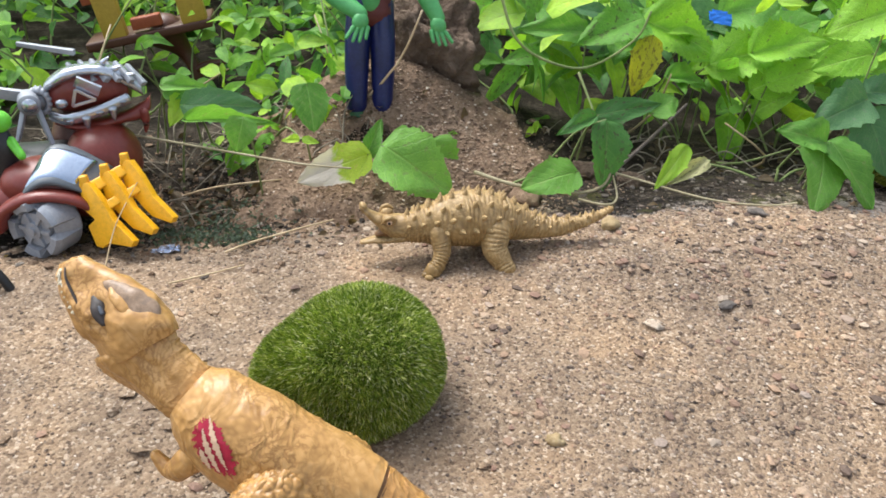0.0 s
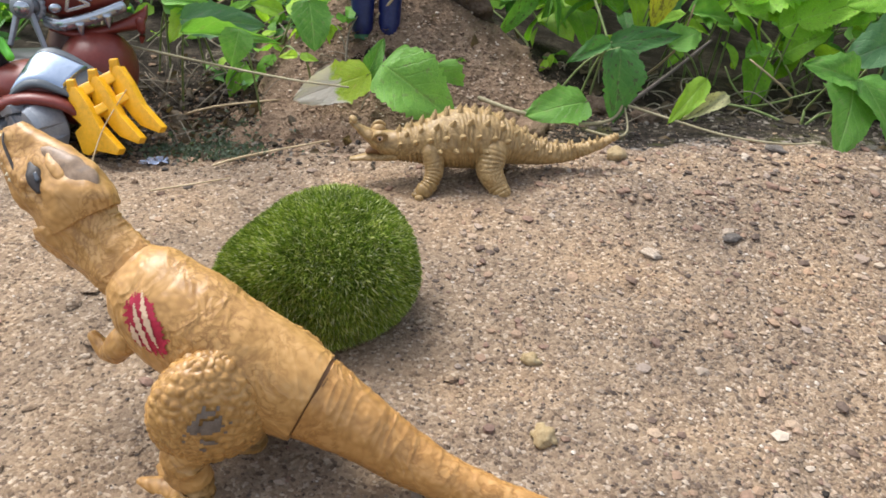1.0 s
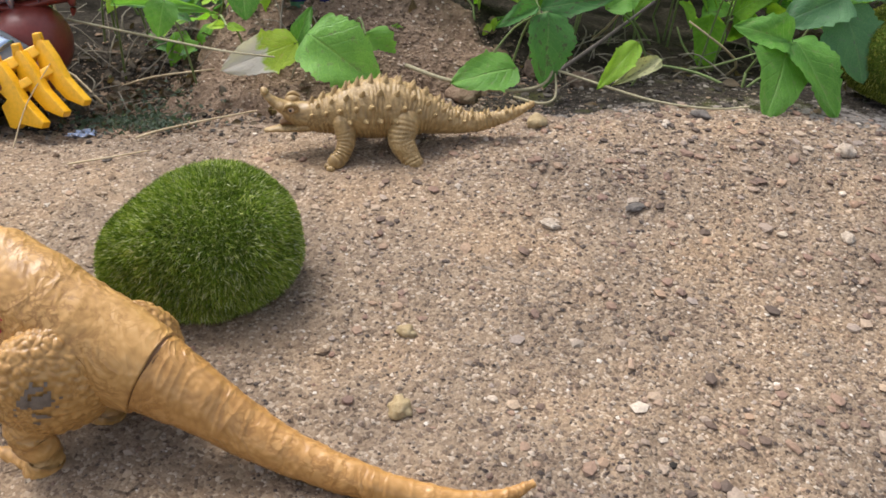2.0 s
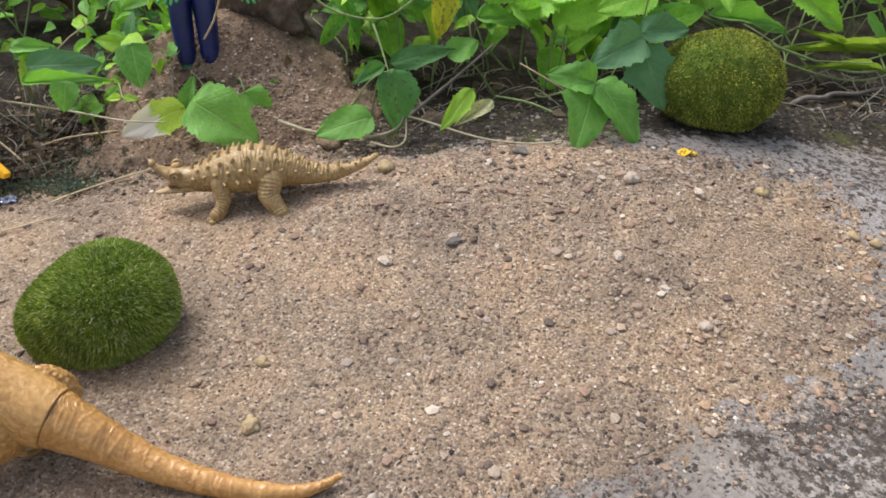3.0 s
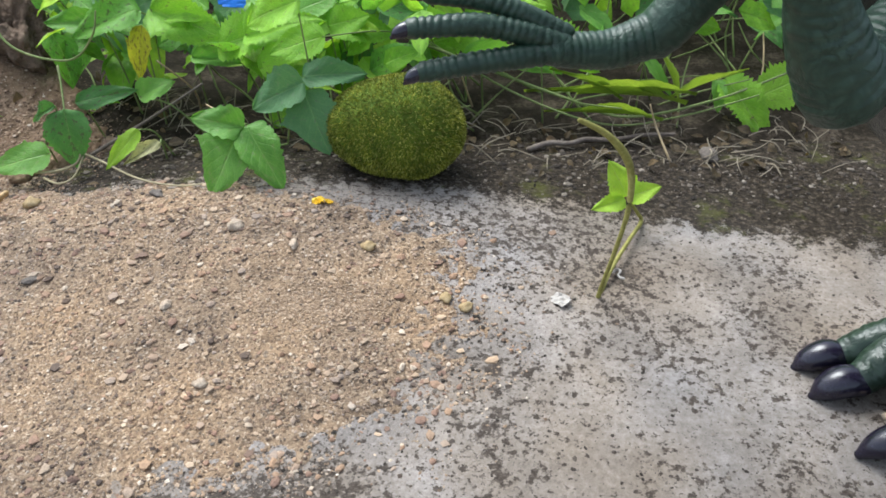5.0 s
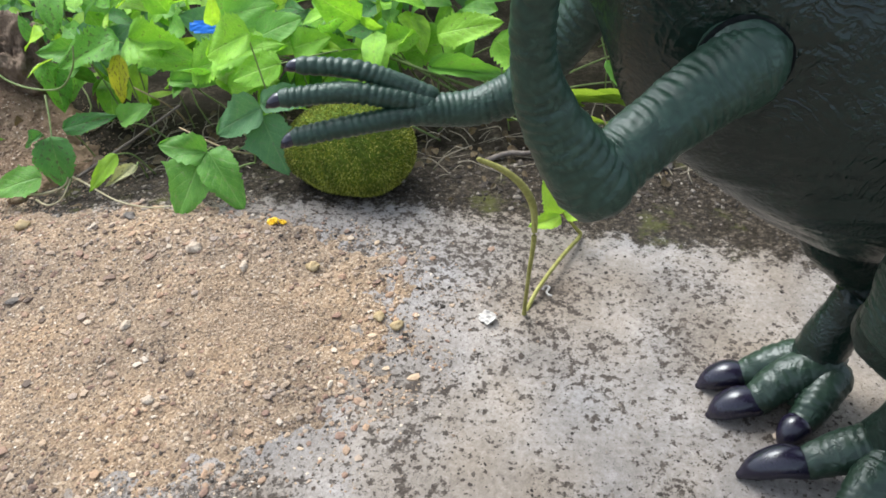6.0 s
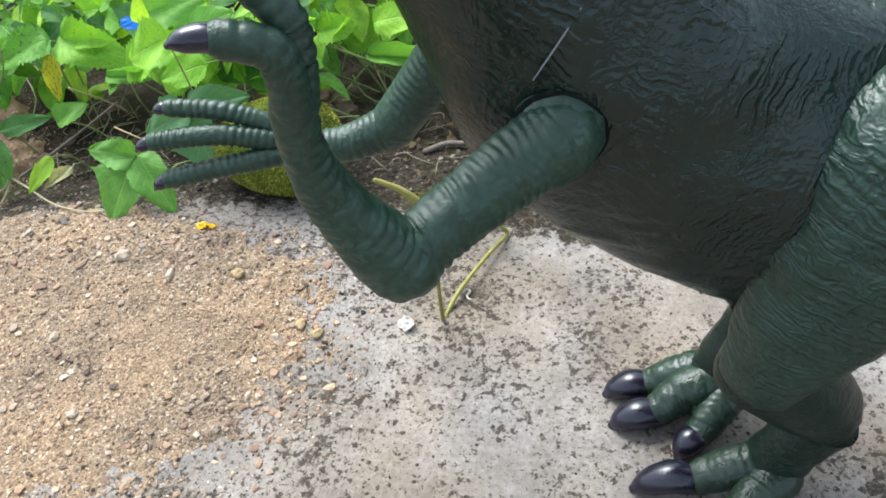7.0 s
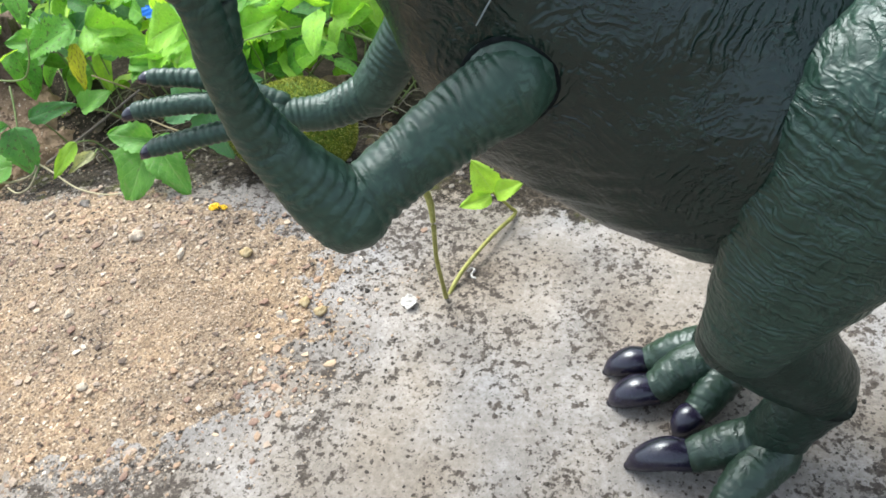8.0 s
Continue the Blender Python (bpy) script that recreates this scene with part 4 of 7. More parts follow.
sprout = thing("seedling", (0.5006, 0.4462, height_at(0.5006, 0.4462)), "small seedling with three pale green leaves and a looping tendril", "seedling")
for b, t, w in (((0.531, 0.525, 0.026), (0.519, 0.527, 0.053), 0.022), ((0.532, 0.524, 0.026), (0.552, 0.519, 0.038), 0.016), ((0.530, 0.522, 0.025), (0.506, 0.514, 0.024), 0.014)):
    ob = new("leaf", BLADES["lime"][1])
    ob.parent = sprout
    ob.matrix_local = Matrix.Translation(-sprout.location) @ leaf_pose(b, t, w, (0, -0.7, 0.7))
bm = bmesh.new()
tube(bm, [(0.5010, 0.4460, -0.003), (0.511, 0.464, 0.006), (0.530, 0.498, 0.008), (0.5440, 0.5265, 0.003), (0.5410, 0.5275, 0.010), (0.531, 0.525, 0.026)], [0.0017, 0.0015, 0.0015, 0.0016, 0.0013, 0.0009], n=8, sub=6)
part("stem", bm, YELLOW_STEM, sprout)
bm = bmesh.new()
tube(bm, [(0.5006, 0.4462, -0.004), (0.5020, 0.4410, 0.014), (0.5055, 0.4290, 0.052), (0.5088, 0.4265, 0.078), (0.5092, 0.4300, 0.098), (0.5040, 0.4320, 0.112), (0.4930, 0.4330, 0.124), (0.4787, 0.4336, 0.132)],
     [0.0018, 0.0014, 0.0014, 0.0016, 0.0022, 0.0024, 0.0020, 0.0015], n=8, sub=8)
part("tendril", bm, YELLOW_STEM, sprout, "hairy yellow-green tendril")


def undergrowth(name, n, region, kinds, size, label, seed, tilt=0.5):
    """Uncountable foliage: many small curved leaves in one mesh for each leaf colour."""
    g = np.random.default_rng(seed)
    for kind in kinds:
        V, U, F = leaf_mesh(kind, SHAPE[kind][0], 0, 0.16, 0.22, 0.03, nx=4, ny=6, seed=seed)
        V = np.array(V)
        allv, allf, alluv = [], [], []
        for _ in range(n // len(kinds)):
            p, s = region(g)
            d = Vector((g.normal(0, 0.7), g.normal(-0.35, 0.6), g.normal(0.0, 0.45))).normalized()
            f = Vector((g.normal(0, tilt), g.normal(-0.45, tilt), 0.8))
            ln = g.uniform(*size) * s
            m = np.array(leaf_pose(p, Vector(p) + d * ln, ln * g.uniform(0.34, 0.72), f))
            W = V @ m[:3, :3].T + m[:3, 3]
            o = len(allv) * len(V)
            allv.append(W)
            allf += [tuple(q + o for q in face) for face in F]
            alluv.append(U)
        me = bpy.data.meshes.new(name)
        me.from_pydata(np.concatenate(allv).tolist(), [], allf)
        lay = me.uv_layers.new(name="UVMap")
        flat = np.concatenate([np.array(u) for u in alluv])
        li = np.zeros(len(me.loops), dtype=np.int32)
        me.loops.foreach_get("vertex_index", li)
        lay.data.foreach_set("uv", flat[li].ravel())
        me.materials.append(LEAF[kind])
        me.polygons.foreach_set("use_smooth", [True] * len(me.polygons))
        tagged(new(name, me), label, "foliage", kind="stuff")


def right_bank(g):
    while True:
        x, y = g.uniform(0.08, 1.15), g.uniform(0.69, 1.45)
        lim = 0.09 + 0.42 * (y - 0.66) - 0.35 * max(0.0, x - 0.45) * max(0.0, 0.80 - y) / 0.14
        z = (0.055 if y < 0.82 else 0.03) + g.uniform(0.02, 1.0) ** 0.7 * max(lim - 0.035, 0.02)
        if x > 0.40 and y < 0.74:
            continue
        return (x, y, height_at(x, y) + z), 1.0 + 0.5 * (y - 0.66)


def left_bank(g):
    while True:
        x, y = g.uniform(-0.75, 0.10), 0.68 + 0.77 * g.random() ** 1.3
        if -0.31 < x < -0.15 and y < (0.93 if g.random() < 0.8 else 0.76):
            continue
        if abs(x - 0.02) < 0.07 and y < 0.82:
            continue
        return (x, y, height_at(x, y) + g.uniform(0.0, 1.0) * (0.03 + 0.30 * (y - 0.68))), 0.85 + 0.5 * (y - 0.7)


def hedge(g):
    x, y = g.uniform(-1.6, 2.0), g.uniform(1.45, 2.1)
    return (x, y, g.uniform(0.0, 0.75)), 2.4


undergrowth("undergrowth", 1500, right_bank, ("nettle", "bean", "spot", "dark"), (0.022, 0.050), "dense bright green weeds behind the stones", 21)
undergrowth("undergrowth", 3600, left_bank, ("lime", "bean", "nettle", "spot"), (0.012, 0.034), "tangle of small light green weeds", 22)


def fringe(g):
    x, y = g.uniform(0.07, 0.40), g.uniform(0.665, 0.78)
    return (x, y, height_at(x, y) + g.uniform(0.035, 0.13)), 1.0


undergrowth("undergrowth", 130, fringe, ("lime", "nettle", "holed"), (0.022, 0.048), "bright blotched weed leaves above the damp edge", 28)
undergrowth("hedge", 1400, hedge, ("bean", "nettle"), (0.04, 0.08), "dense green hedge of broad leaves", 23)


def stems(name, n, lo, hi, mat, label, seed):
    g = np.random.default_rng(seed)
    bm = bmesh.new()
    for _ in range(n):
        x, y = g.uniform(lo[0], hi[0]), g.uniform(lo[1], hi[1])
        h = g.uniform(0.04, 0.13) * (0.5 + 2 * (y - 0.62))
        a = Vector((x, y, height_at(x, y)))
        b = a + Vector((g.normal(0, 0.05), g.normal(0, 0.05), h))
        tube(bm, [a, (a + b) / 2 + Vector((g.normal(0, 0.012), g.normal(0, 0.012), 0)), b], [0.0011, 0.0009, 0.0006], n=5, sub=3, caps=False)
    return tagged(mesh_object(name, bm, mat), label, "stems", kind="stuff")


stems("weed_stems", 170, (0.05, 0.66), (0.95, 1.3), STEM, "thin green stems in the undergrowth", 31)
stems("weed_stems", 130, (-0.7, 0.70), (0.05, 1.3), STEM, "thin green stems among small weeds", 32)
stems("dead_stalks", 14, (-0.25, 0.62), (0.70, 0.80), STRAW, "dry brown stalks and litter under the plants", 33)

LOAM_GRIT = grain_material("loam_grit", [(0.0, (0.10, 0.062, 0.042)), (0.3, (0.22, 0.145, 0.095)), (0.7, (0.33, 0.225, 0.15)), (0.93, (0.45, 0.33, 0.23)), (1.0, (0.64, 0.54, 0.43))], 0.9)
scatter("loam_crumbs", 14000, (0.0004, 0.0017), lambda g, n: (g.normal(-0.01, 0.06, n), g.normal(0.64, 0.042, n)), LOAM_GRIT, "crumbs of reddish earth on the mound", "earth", seed=7, top=lambda X, Y: np.maximum(loam_top(X, Y), top_of_all(X, Y)))
scatter("hollow_gravel", 700, (0.0006, 0.0034), lambda g, n: (g.normal(-0.15, 0.05, n), g.normal(0.64, 0.035, n)), CRUMBS, "dark gravel in the hollow by the toys", "grit", seed=9, top=top_of_all)


def litter(g):
    x, y = g.uniform(-0.25, 0.75), g.normal(0.665, 0.035)
    return (x, y, float(top_of_all(np.float64(x), np.float64(y))) + 0.003), 1.0


undergrowth("leaf_litter", 260, litter, ("straw",), (0.005, 0.016), "dry brown leaf litter under the plants", 24, 0.25)


def hollow(g):
    cx, cy, r = ((-0.130, 0.625, 0.026), (-0.128, 0.580, 0.012), (-0.155, 0.600, 0.016))[g.integers(3)]
    x, y = g.normal(cx, r), g.normal(cy, r * 0.7)
    return (x, y, float(top_of_all(np.float64(x), np.float64(y))) + g.uniform(0.001, 0.008)), 1.0


def hollow_litter(g):
    x, y = g.uniform(-0.30, -0.03), g.normal(0.645, 0.035)
    return (x, y, float(top_of_all(np.float64(x), np.float64(y))) + g.uniform(0.001, 0.006)), 1.0


scatter("fine_sand", 5200, (0.0004, 0.0011), lambda g, n: (g.normal(0.325, 0.026, n), g.normal(0.425, 0.0105, n)), FINE, "patch of fine reddish sand", "sand", seed=51, top=top_of_all)
scatter("sand_clods", 420, (0.0012, 0.0046), lambda g, n: (g.uniform(-0.26, -0.02, n), g.uniform(0.26, 0.50, n)), SAND, "small clods of damp sand", "sand", flat=0.45, seed=52, top=top_of_all)
undergrowth("leaf_litter", 620, hollow_litter, ("straw",), (0.002, 0.011), "dry brown bits and grass in the hollow", 27, 0.4)
undergrowth("ground_weeds", 900, hollow, ("moss_weed",), (0.0016, 0.0042), "tiny grey-green weeds and moss in the hollow", 25, 0.6)
scatter("hollow_earth", 2600, (0.0007, 0.0030), lambda g, n: (g.normal(-0.145, 0.055, n), g.normal(0.635, 0.04, n)), LOAM, "loose brown earth in the hollow by the toys", "earth", seed=19, top=top_of_all)


def dead_tangle(n, lo, hi, mat, label, seed):
    """Thin dry stalks that lie and lean across one another."""
    g = np.random.default_rng(seed)
    bm = bmesh.new()
    for _ in range(n):
        x, y = g.uniform(lo[0], hi[0]), g.uniform(lo[1], hi[1])
        a = Vector((x, y, float(top_of_all(np.float64(x), np.float64(y))) + 0.0005))
        ang, run = g.uniform(0, math.pi), g.uniform(0.010, 0.045)
        b = a + Vector((math.cos(ang) * run, math.sin(ang) * run * 0.6, 0))
        b.z = float(top_of_all(np.float64(b.x), np.float64(b.y))) + g.uniform(0.0, 0.55) * run
        mid = (a + b) / 2 + Vector((g.normal(0, 0.15) * run, g.normal(0, 0.15) * run, 0.12 * run))
        r = g.uniform(0.0003, 0.0007)
        tube(bm, [a, mid, b], [r, r, r * 0.6], n=4, sub=3, caps=False)
    return tagged(mesh_object("dead_stalks", bm, mat), label, "stalks", kind="stuff")


dead_tangle(150, (-0.27, 0.605), (-0.03, 0.74), DULL_STRAW, "tangle of thin dry grey-brown stalks in the hollow", 41)
dead_tangle(200, (0.10, 0.60), (0.72, 0.72), DULL_STRAW, "thin dry stalks lying under the creepers", 42)

# ---- toy materials ----
REX = hide_material("ochre_rubber", (0.19, 0.080, 0.018), (0.44, 0.235, 0.070), (0.58, 0.345, 0.135), 420, 0.41, 0.25, 0.0004, 320, lines=((25, 0.0036, 3.0, 0.7), (-50, 0.0044, 6.0, 0.55)), line_depth=0.00026)
REX_TAIL = hide_material("ochre_tail_rubber", (0.20, 0.082, 0.018), (0.40, 0.200, 0.056), (0.53, 0.295, 0.105), 420, 0.34, 0.3, 0.0005, 260, lines=((14, 0.0034, 2.0, 0.6),), line_depth=0.00025)
REX_SCALE = hide_material("ochre_scaled_rubber", (0.20, 0.092, 0.022), (0.42, 0.225, 0.066), (0.52, 0.31, 0.11), 420, 0.34, 0.25, 0.0005, 260)
ANKY = hide_material("gold_brown_rubber", (0.13, 0.072, 0.024), (0.34, 0.215, 0.082), (0.50, 0.345, 0.155), 420, 0.42, 0.5, 0.0005, 420)
# one green toy: underside shade deepens the trunk colour, sky light lifts thigh and arms
GREEN_HIDE = hide_material("shaded_green_rubber", (0.0016, 0.0052, 0.0034), (0.0036, 0.0112, 0.0074), (0.009, 0.026, 0.018), 420, 0.27, 0.5, 0.0006, 260, gloss=0.44, lines=((50, 0.0040, 1.0, 0.45), (-28, 0.0042, 4.0, 0.42), (95, 0.0048, 7.0, 0.2)), line_depth=0.0005, above=0.175)
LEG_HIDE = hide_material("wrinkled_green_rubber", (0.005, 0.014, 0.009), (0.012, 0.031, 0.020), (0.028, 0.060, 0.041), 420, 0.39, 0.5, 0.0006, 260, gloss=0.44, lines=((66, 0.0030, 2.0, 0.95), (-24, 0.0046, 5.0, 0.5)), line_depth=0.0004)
# the shin's darker base colour carries the shadow it stands in
SHIN_HIDE = hide_material("shaded_shin_rubber", (0.003, 0.008, 0.005), (0.007, 0.017, 0.011), (0.016, 0.034, 0.023), 300, 0.40, 0.5, 0.0008, 160, gloss=0.3)
ARM_HIDE = hide_material("ringed_green_rubber", (0.007, 0.017, 0.010), (0.018, 0.040, 0.025), (0.040, 0.074, 0.050), 330, 0.44, 0.4, 0.0005, 210, gloss=0.4)
FOOT_HIDE = hide_material("olive_scaled_rubber", (0.007, 0.015, 0.009), (0.014, 0.028, 0.017), (0.026, 0.046, 0.029), 260, 0.38, 0.5, 0.0008, 120)


def paint(name, colour, rough=0.4, metal=0.0, spec=0.45, wear=0.25):
    d = tuple(c * (1 - wear) for c in colour)
    l = tuple(min(1, c * (1 + wear * 0.6) + 0.01) for c in colour)
    return mottled(name, d, colour, l, 45, 420, rough, 0.25, 0.0004, spec, metal)


BLACK_GLOSS = paint("glossy_black_violet", (0.010, 0.008, 0.018), 0.22, spec=0.5)
RED_RAW = paint("painted_wound_red", (0.36, 0.010, 0.035), 0.45, wear=0.4)
RIB = paint("painted_bone", (0.62, 0.42, 0.27), 0.5)
JOINT = paint("joint_brown", (0.15, 0.07, 0.022), 0.6)
RIB_GREY = paint("pale_grey_line", (0.20, 0.21, 0.21), 0.4)
SOCKET = paint("dark_eye_paint", (0.035, 0.025, 0.020), 0.5, wear=0.6)
BROW = mottled("worn_brow_paint", (0.13, 0.095, 0.075), (0.27, 0.18, 0.115), (0.42, 0.30, 0.21), 130, 500, 0.42, 0.3, 0.0004)
GREY_SCUFF = paint("scuffed_grey", (0.15, 0.115, 0.088), 0.5, wear=0.7)
EYE_BLUE = paint("grey_blue_eye", (0.055, 0.062, 0.075), 0.2, wear=0.7)
TOOTH = paint("ivory", (0.66, 0.58, 0.42), 0.4)
MAROON = paint("maroon_plastic", (0.17, 0.030, 0.020), 0.36)
SILVER = paint("silver_plastic", (0.50, 0.52, 0.56), 0.26, 0.85)
BLUE_STEEL = paint("blue_silver_metallic", (0.40, 0.46, 0.56), 0.22, 0.95, wear=0.12)
DARK_STEEL = paint("dark_grey_plastic", (0.10, 0.11, 0.12), 0.45, 0.2)
STEEL = paint("grey_plastic", (0.32, 0.33, 0.355), 0.42, 0.2)
YELLOW = paint("yellow_plastic", (0.80, 0.40, 0.008), 0.32, wear=0.3)
DULL_YELLOW = paint("dull_yellow_plastic", (0.42, 0.27, 0.03), 0.5)
BROWN = paint("brown_plastic", (0.085, 0.030, 0.014), 0.45)
BRICK_RED = paint("brick_red_plastic", (0.30, 0.07, 0.025), 0.45)
BLACK = paint("black_plastic", (0.015, 0.015, 0.016), 0.4)
MATT_BLACK = paint("matt_black_gap", (0.004, 0.005, 0.005), 0.9, spec=0.1)
SKIN_GREEN = paint("green_skin_plastic", (0.09, 0.34, 0.10), 0.4)
TROUSER = paint("blue_trouser_plastic", (0.008, 0.012, 0.075), 0.3, wear=0.5)
BOOT = paint("dark_green_boot", (0.02, 0.085, 0.028), 0.5)
VEST = paint("dark_red_vest", (0.10, 0.02, 0.015), 0.6)
VIVID_GREEN = paint("vivid_green_plastic", (0.14, 0.50, 0.03), 0.4)


def cone(bm, base, tip, r, n=7, mat=0):
    b, t = Vector(base), Vector(tip)
    tube(bm, [b, b.lerp(t, 0.5), t], [r, r * 0.62, r * 0.08], n=n, sub=2, caps=False, mat=mat)


def bar(bm, a, b, across, width, thick, taper=1.0):
    """A block from a to b, with its width along across, narrower at b by taper, its edges bevelled."""
    a, b = Vector(a), Vector(b)
    d = (b - a).normalized()
    w = Vector(across)
    w = (w - d * w.dot(d)).normalized()
    n = d.cross(w)
    vs = [bm.verts.new(p + w * sx * width * k / 2 + n * sy * thick * k / 2) for p, k in ((a, 1.0), (b, taper)) for sx, sy in ((-1, -1), (1, -1), (1, 1), (-1, 1))]
    fs = [bm.faces.new([vs[q] for q in f]) for f in ((3, 2, 1, 0), (4, 5, 6, 7), (0, 1, 5, 4), (1, 2, 6, 5), (2, 3, 7, 6), (3, 0, 4, 7))]
    bmesh.ops.bevel(bm, geom=list({e for f in fs for e in f.edges}), offset=min(width, thick) * 0.14, segments=2, affect="EDGES", profile=0.7)


# ---- tan theropod toy ----
rex = thing("toy_dinosaur", (-0.105, 0.325, height_at(-0.105, 0.325)), "tan rubber tyrannosaur toy with a red rib wound, standing on sand", "toy dinosaur", "toy dinosaurs")
FLANK = (-0.80, 0.42, 0.42)
TORSO = [(-0.077, 0.3224, 0.0295), (-0.090, 0.3274, 0.0348), (-0.103, 0.332, 0.0405), (-0.119, 0.341, 0.0482), (-0.1290, 0.3478, 0.0540), (-0.1345, 0.3515, 0.0575)]
TORSO_R = [(0.0134, 0.0160), (0.0152, 0.0176), (0.0166, 0.0184), (0.0166, 0.0182), (0.0146, 0.0160), (0.0108, 0.0118)]
bm = bmesh.new()
def rex_skin(bm):
    roughen(bm, 0.0016, 42)
    wrinkle(bm, FLANK, 0.0090, 0.00042, 5.0, 0.40, 7.0, patchy(60, 5.0, 0.5))
    wrinkle(bm, FLANK, 0.0044, 0.00026, 6.0, 0.42, 1.0, patchy(90, 3.0, 0.5))
    wrinkle(bm, (0.3, -0.2, 1.0), 0.0052, 0.00020, 6.0, 0.36, 4.0, patchy(80, 8.0, 0.5))
    wrinkle(bm, (0.8, 0.5, 0.2), 0.0026, 0.00014, 3.0, 0.40, 9.0, patchy(80, 1.0, 0.4))


tube(bm, TORSO, TORSO_R, n=150, sub=44, caps=False)
rex_skin(bm)
torso = part("torso", bm, REX, rex)
bm = bmesh.new()
tube(bm, [(-0.0755, 0.3218, 0.0288), (-0.0785, 0.3230, 0.0301)], [(0.0124, 0.0149), (0.0124, 0.0149)], n=30, caps=False)
part("tail_joint", bm, JOINT, torso, "dark gap of the tail joint")


def loft(bm, stations, facing, n=32, sub=6, power=2.5, grow=1.0, keep=None):
    """A flattened body through stations (edge, opposite edge, half-thickness along facing)."""
    S = [np.concatenate([np.array(m), np.array(c), [h]]) for m, c, h in stations]
    last = len(S) - 1
    rows = [(k / sub, catmull(S, k / sub), 1.0) for k in range(last * sub + 1)]
    rows = [(0.0, S[0], 0.3), (0.0, S[0], 0.75)] + rows + [(float(last), S[-1], 0.75), (float(last), S[-1], 0.3)] if keep is None else rows
    f = np.array(facing)
    rings = []
    for at, q, k in rows:
        c, half = (q[:3] + q[3:6]) / 2, (q[3:6] - q[:3]) / 2 * k * grow
        ring = []
        for i in range(n):
            a = 2 * math.pi * i / n
            x, y = math.cos(a), math.sin(a)
            x, y = math.copysign(abs(x) ** (2 / power), x), math.copysign(abs(y) ** (2 / power), y)
            ring.append((bm.verts.new(c + half * x + f * y * q[6] * k * grow), at, x, y))
        rings.append(ring)
    for ra, rb in zip(rings, rings[1:]):
        for i in range(n):
            quad = (ra[i], ra[(i + 1) % n], rb[(i + 1) % n], rb[i])
            if keep is None or keep(sum(v[1] for v in quad) / 4, sum(v[2] for v in quad) / 4, sum(v[3] for v in quad) / 4):
                bm.faces.new([v[0] for v in quad])
    if keep is None:
        bm.faces.new([v[0] for v in reversed(rings[0])])
        bm.faces.new([v[0] for v in rings[-1]])
    else:
        bmesh.ops.delete(bm, geom=[v for v in bm.verts if not v.link_faces], context="VERTS")


# the head is twisted on its joint, so that its side faces up
CHEEK = Vector((0.20, -0.833, 0.516)).normalized()
NECK = [((-0.1390, 0.3505, 0.0465), (-0.1265, 0.3555, 0.0610), 0.0118), ((-0.1500, 0.3570, 0.0525), (-0.1345, 0.3600, 0.0660), 0.0112), ((-0.1590, 0.3620, 0.0580), (-0.1395, 0.3640, 0.0710), 0.0110), ((-0.1660, 0.3660, 0.0630), (-0.1415, 0.3665, 0.0745), 0.0115)]
bm = bmesh.new()
loft(bm, NECK, CHEEK, 72, 24, 2.1)
roughen(bm, 0.0016, 75, 3)
wrinkle(bm, (0.5, -0.2, 0.8), 0.0046, 0.0013, 6.0, 0.42, 2.0)
wrinkle(bm, (-0.68, 0.45, 0.58), 0.0034, 0.0008, 4.0, 0.40, 1.0, patchy(90, 5.0, 0.5))
part("neck", bm, REX, rex)
HEAD = [((-0.1630, 0.3640, 0.0612), (-0.1398, 0.3660, 0.0748), 0.0124), ((-0.1676, 0.3691, 0.0680), (-0.1408, 0.3675, 0.0772), 0.0138), ((-0.1730, 0.3728, 0.0723), (-0.1450, 0.3723, 0.0838), 0.0135), ((-0.1758, 0.3766, 0.0781), (-0.1529, 0.3763, 0.0877), 0.0108),
        ((-0.1783, 0.3802, 0.0837), (-0.1610, 0.3801, 0.0907), 0.0088), ((-0.1789, 0.3823, 0.0871), (-0.1668, 0.3824, 0.0927), 0.0076), ((-0.1775, 0.3838, 0.0905), (-0.1704, 0.3841, 0.0938), 0.0050)]


def head_point(at, across, lift=0.0, side=1):
    """A place on the head's side: at 0 (neck) to 6 (snout), across -1 (mouth) to 1 (crown)."""
    q = catmull([np.concatenate([np.array(m), np.array(c), [h]]) for m, c, h in HEAD], at)
    m, c = Vector(q[:3]), Vector(q[3:6])
    return (m + c) / 2 + (c - m) / 2 * across + CHEEK * side * (q[6] * (1 - abs(across) ** 2.5) ** 0.4 + lift)


bm = bmesh.new()
loft(bm, HEAD, CHEEK, 72, 14)
for v in bm.verts:
    # hollow in front of the eye and under the cheek bone
    for at, across, r, deep in ((3.5, -0.15, 0.0050, 0.0016), (4.4, -0.3, 0.0042, 0.0010), (1.5, -0.55, 0.0045, 0.0010)):
        for side in (-1, 1):
            d = (v.co - head_point(at, across, 0, side)).length / r
            v.co -= CHEEK * side * deep * math.exp(-d * d)
    # cheek muscle with a hard rim, and the sunken eye
    for at, across, r, deep in ((1.05, 0.02, 0.0080, -0.0017), (2.35, -0.34, 0.0036, 0.0015), (1.95, -0.62, 0.0022, 0.0012)):
        for side in (-1, 1):
            d = (v.co - head_point(at, across, 0, side)).length / r
            v.co -= CHEEK * side * deep * math.exp(-d ** 6)
roughen(bm, 0.0008, 160, 5)
wrinkle(bm, (0.4, -0.2, 0.8), 0.0052, 0.0010, 3.0, 0.36, 3.0, patchy(80, 2.0, 0.5))
head = part("head", bm, REX, rex)
bm = bmesh.new()
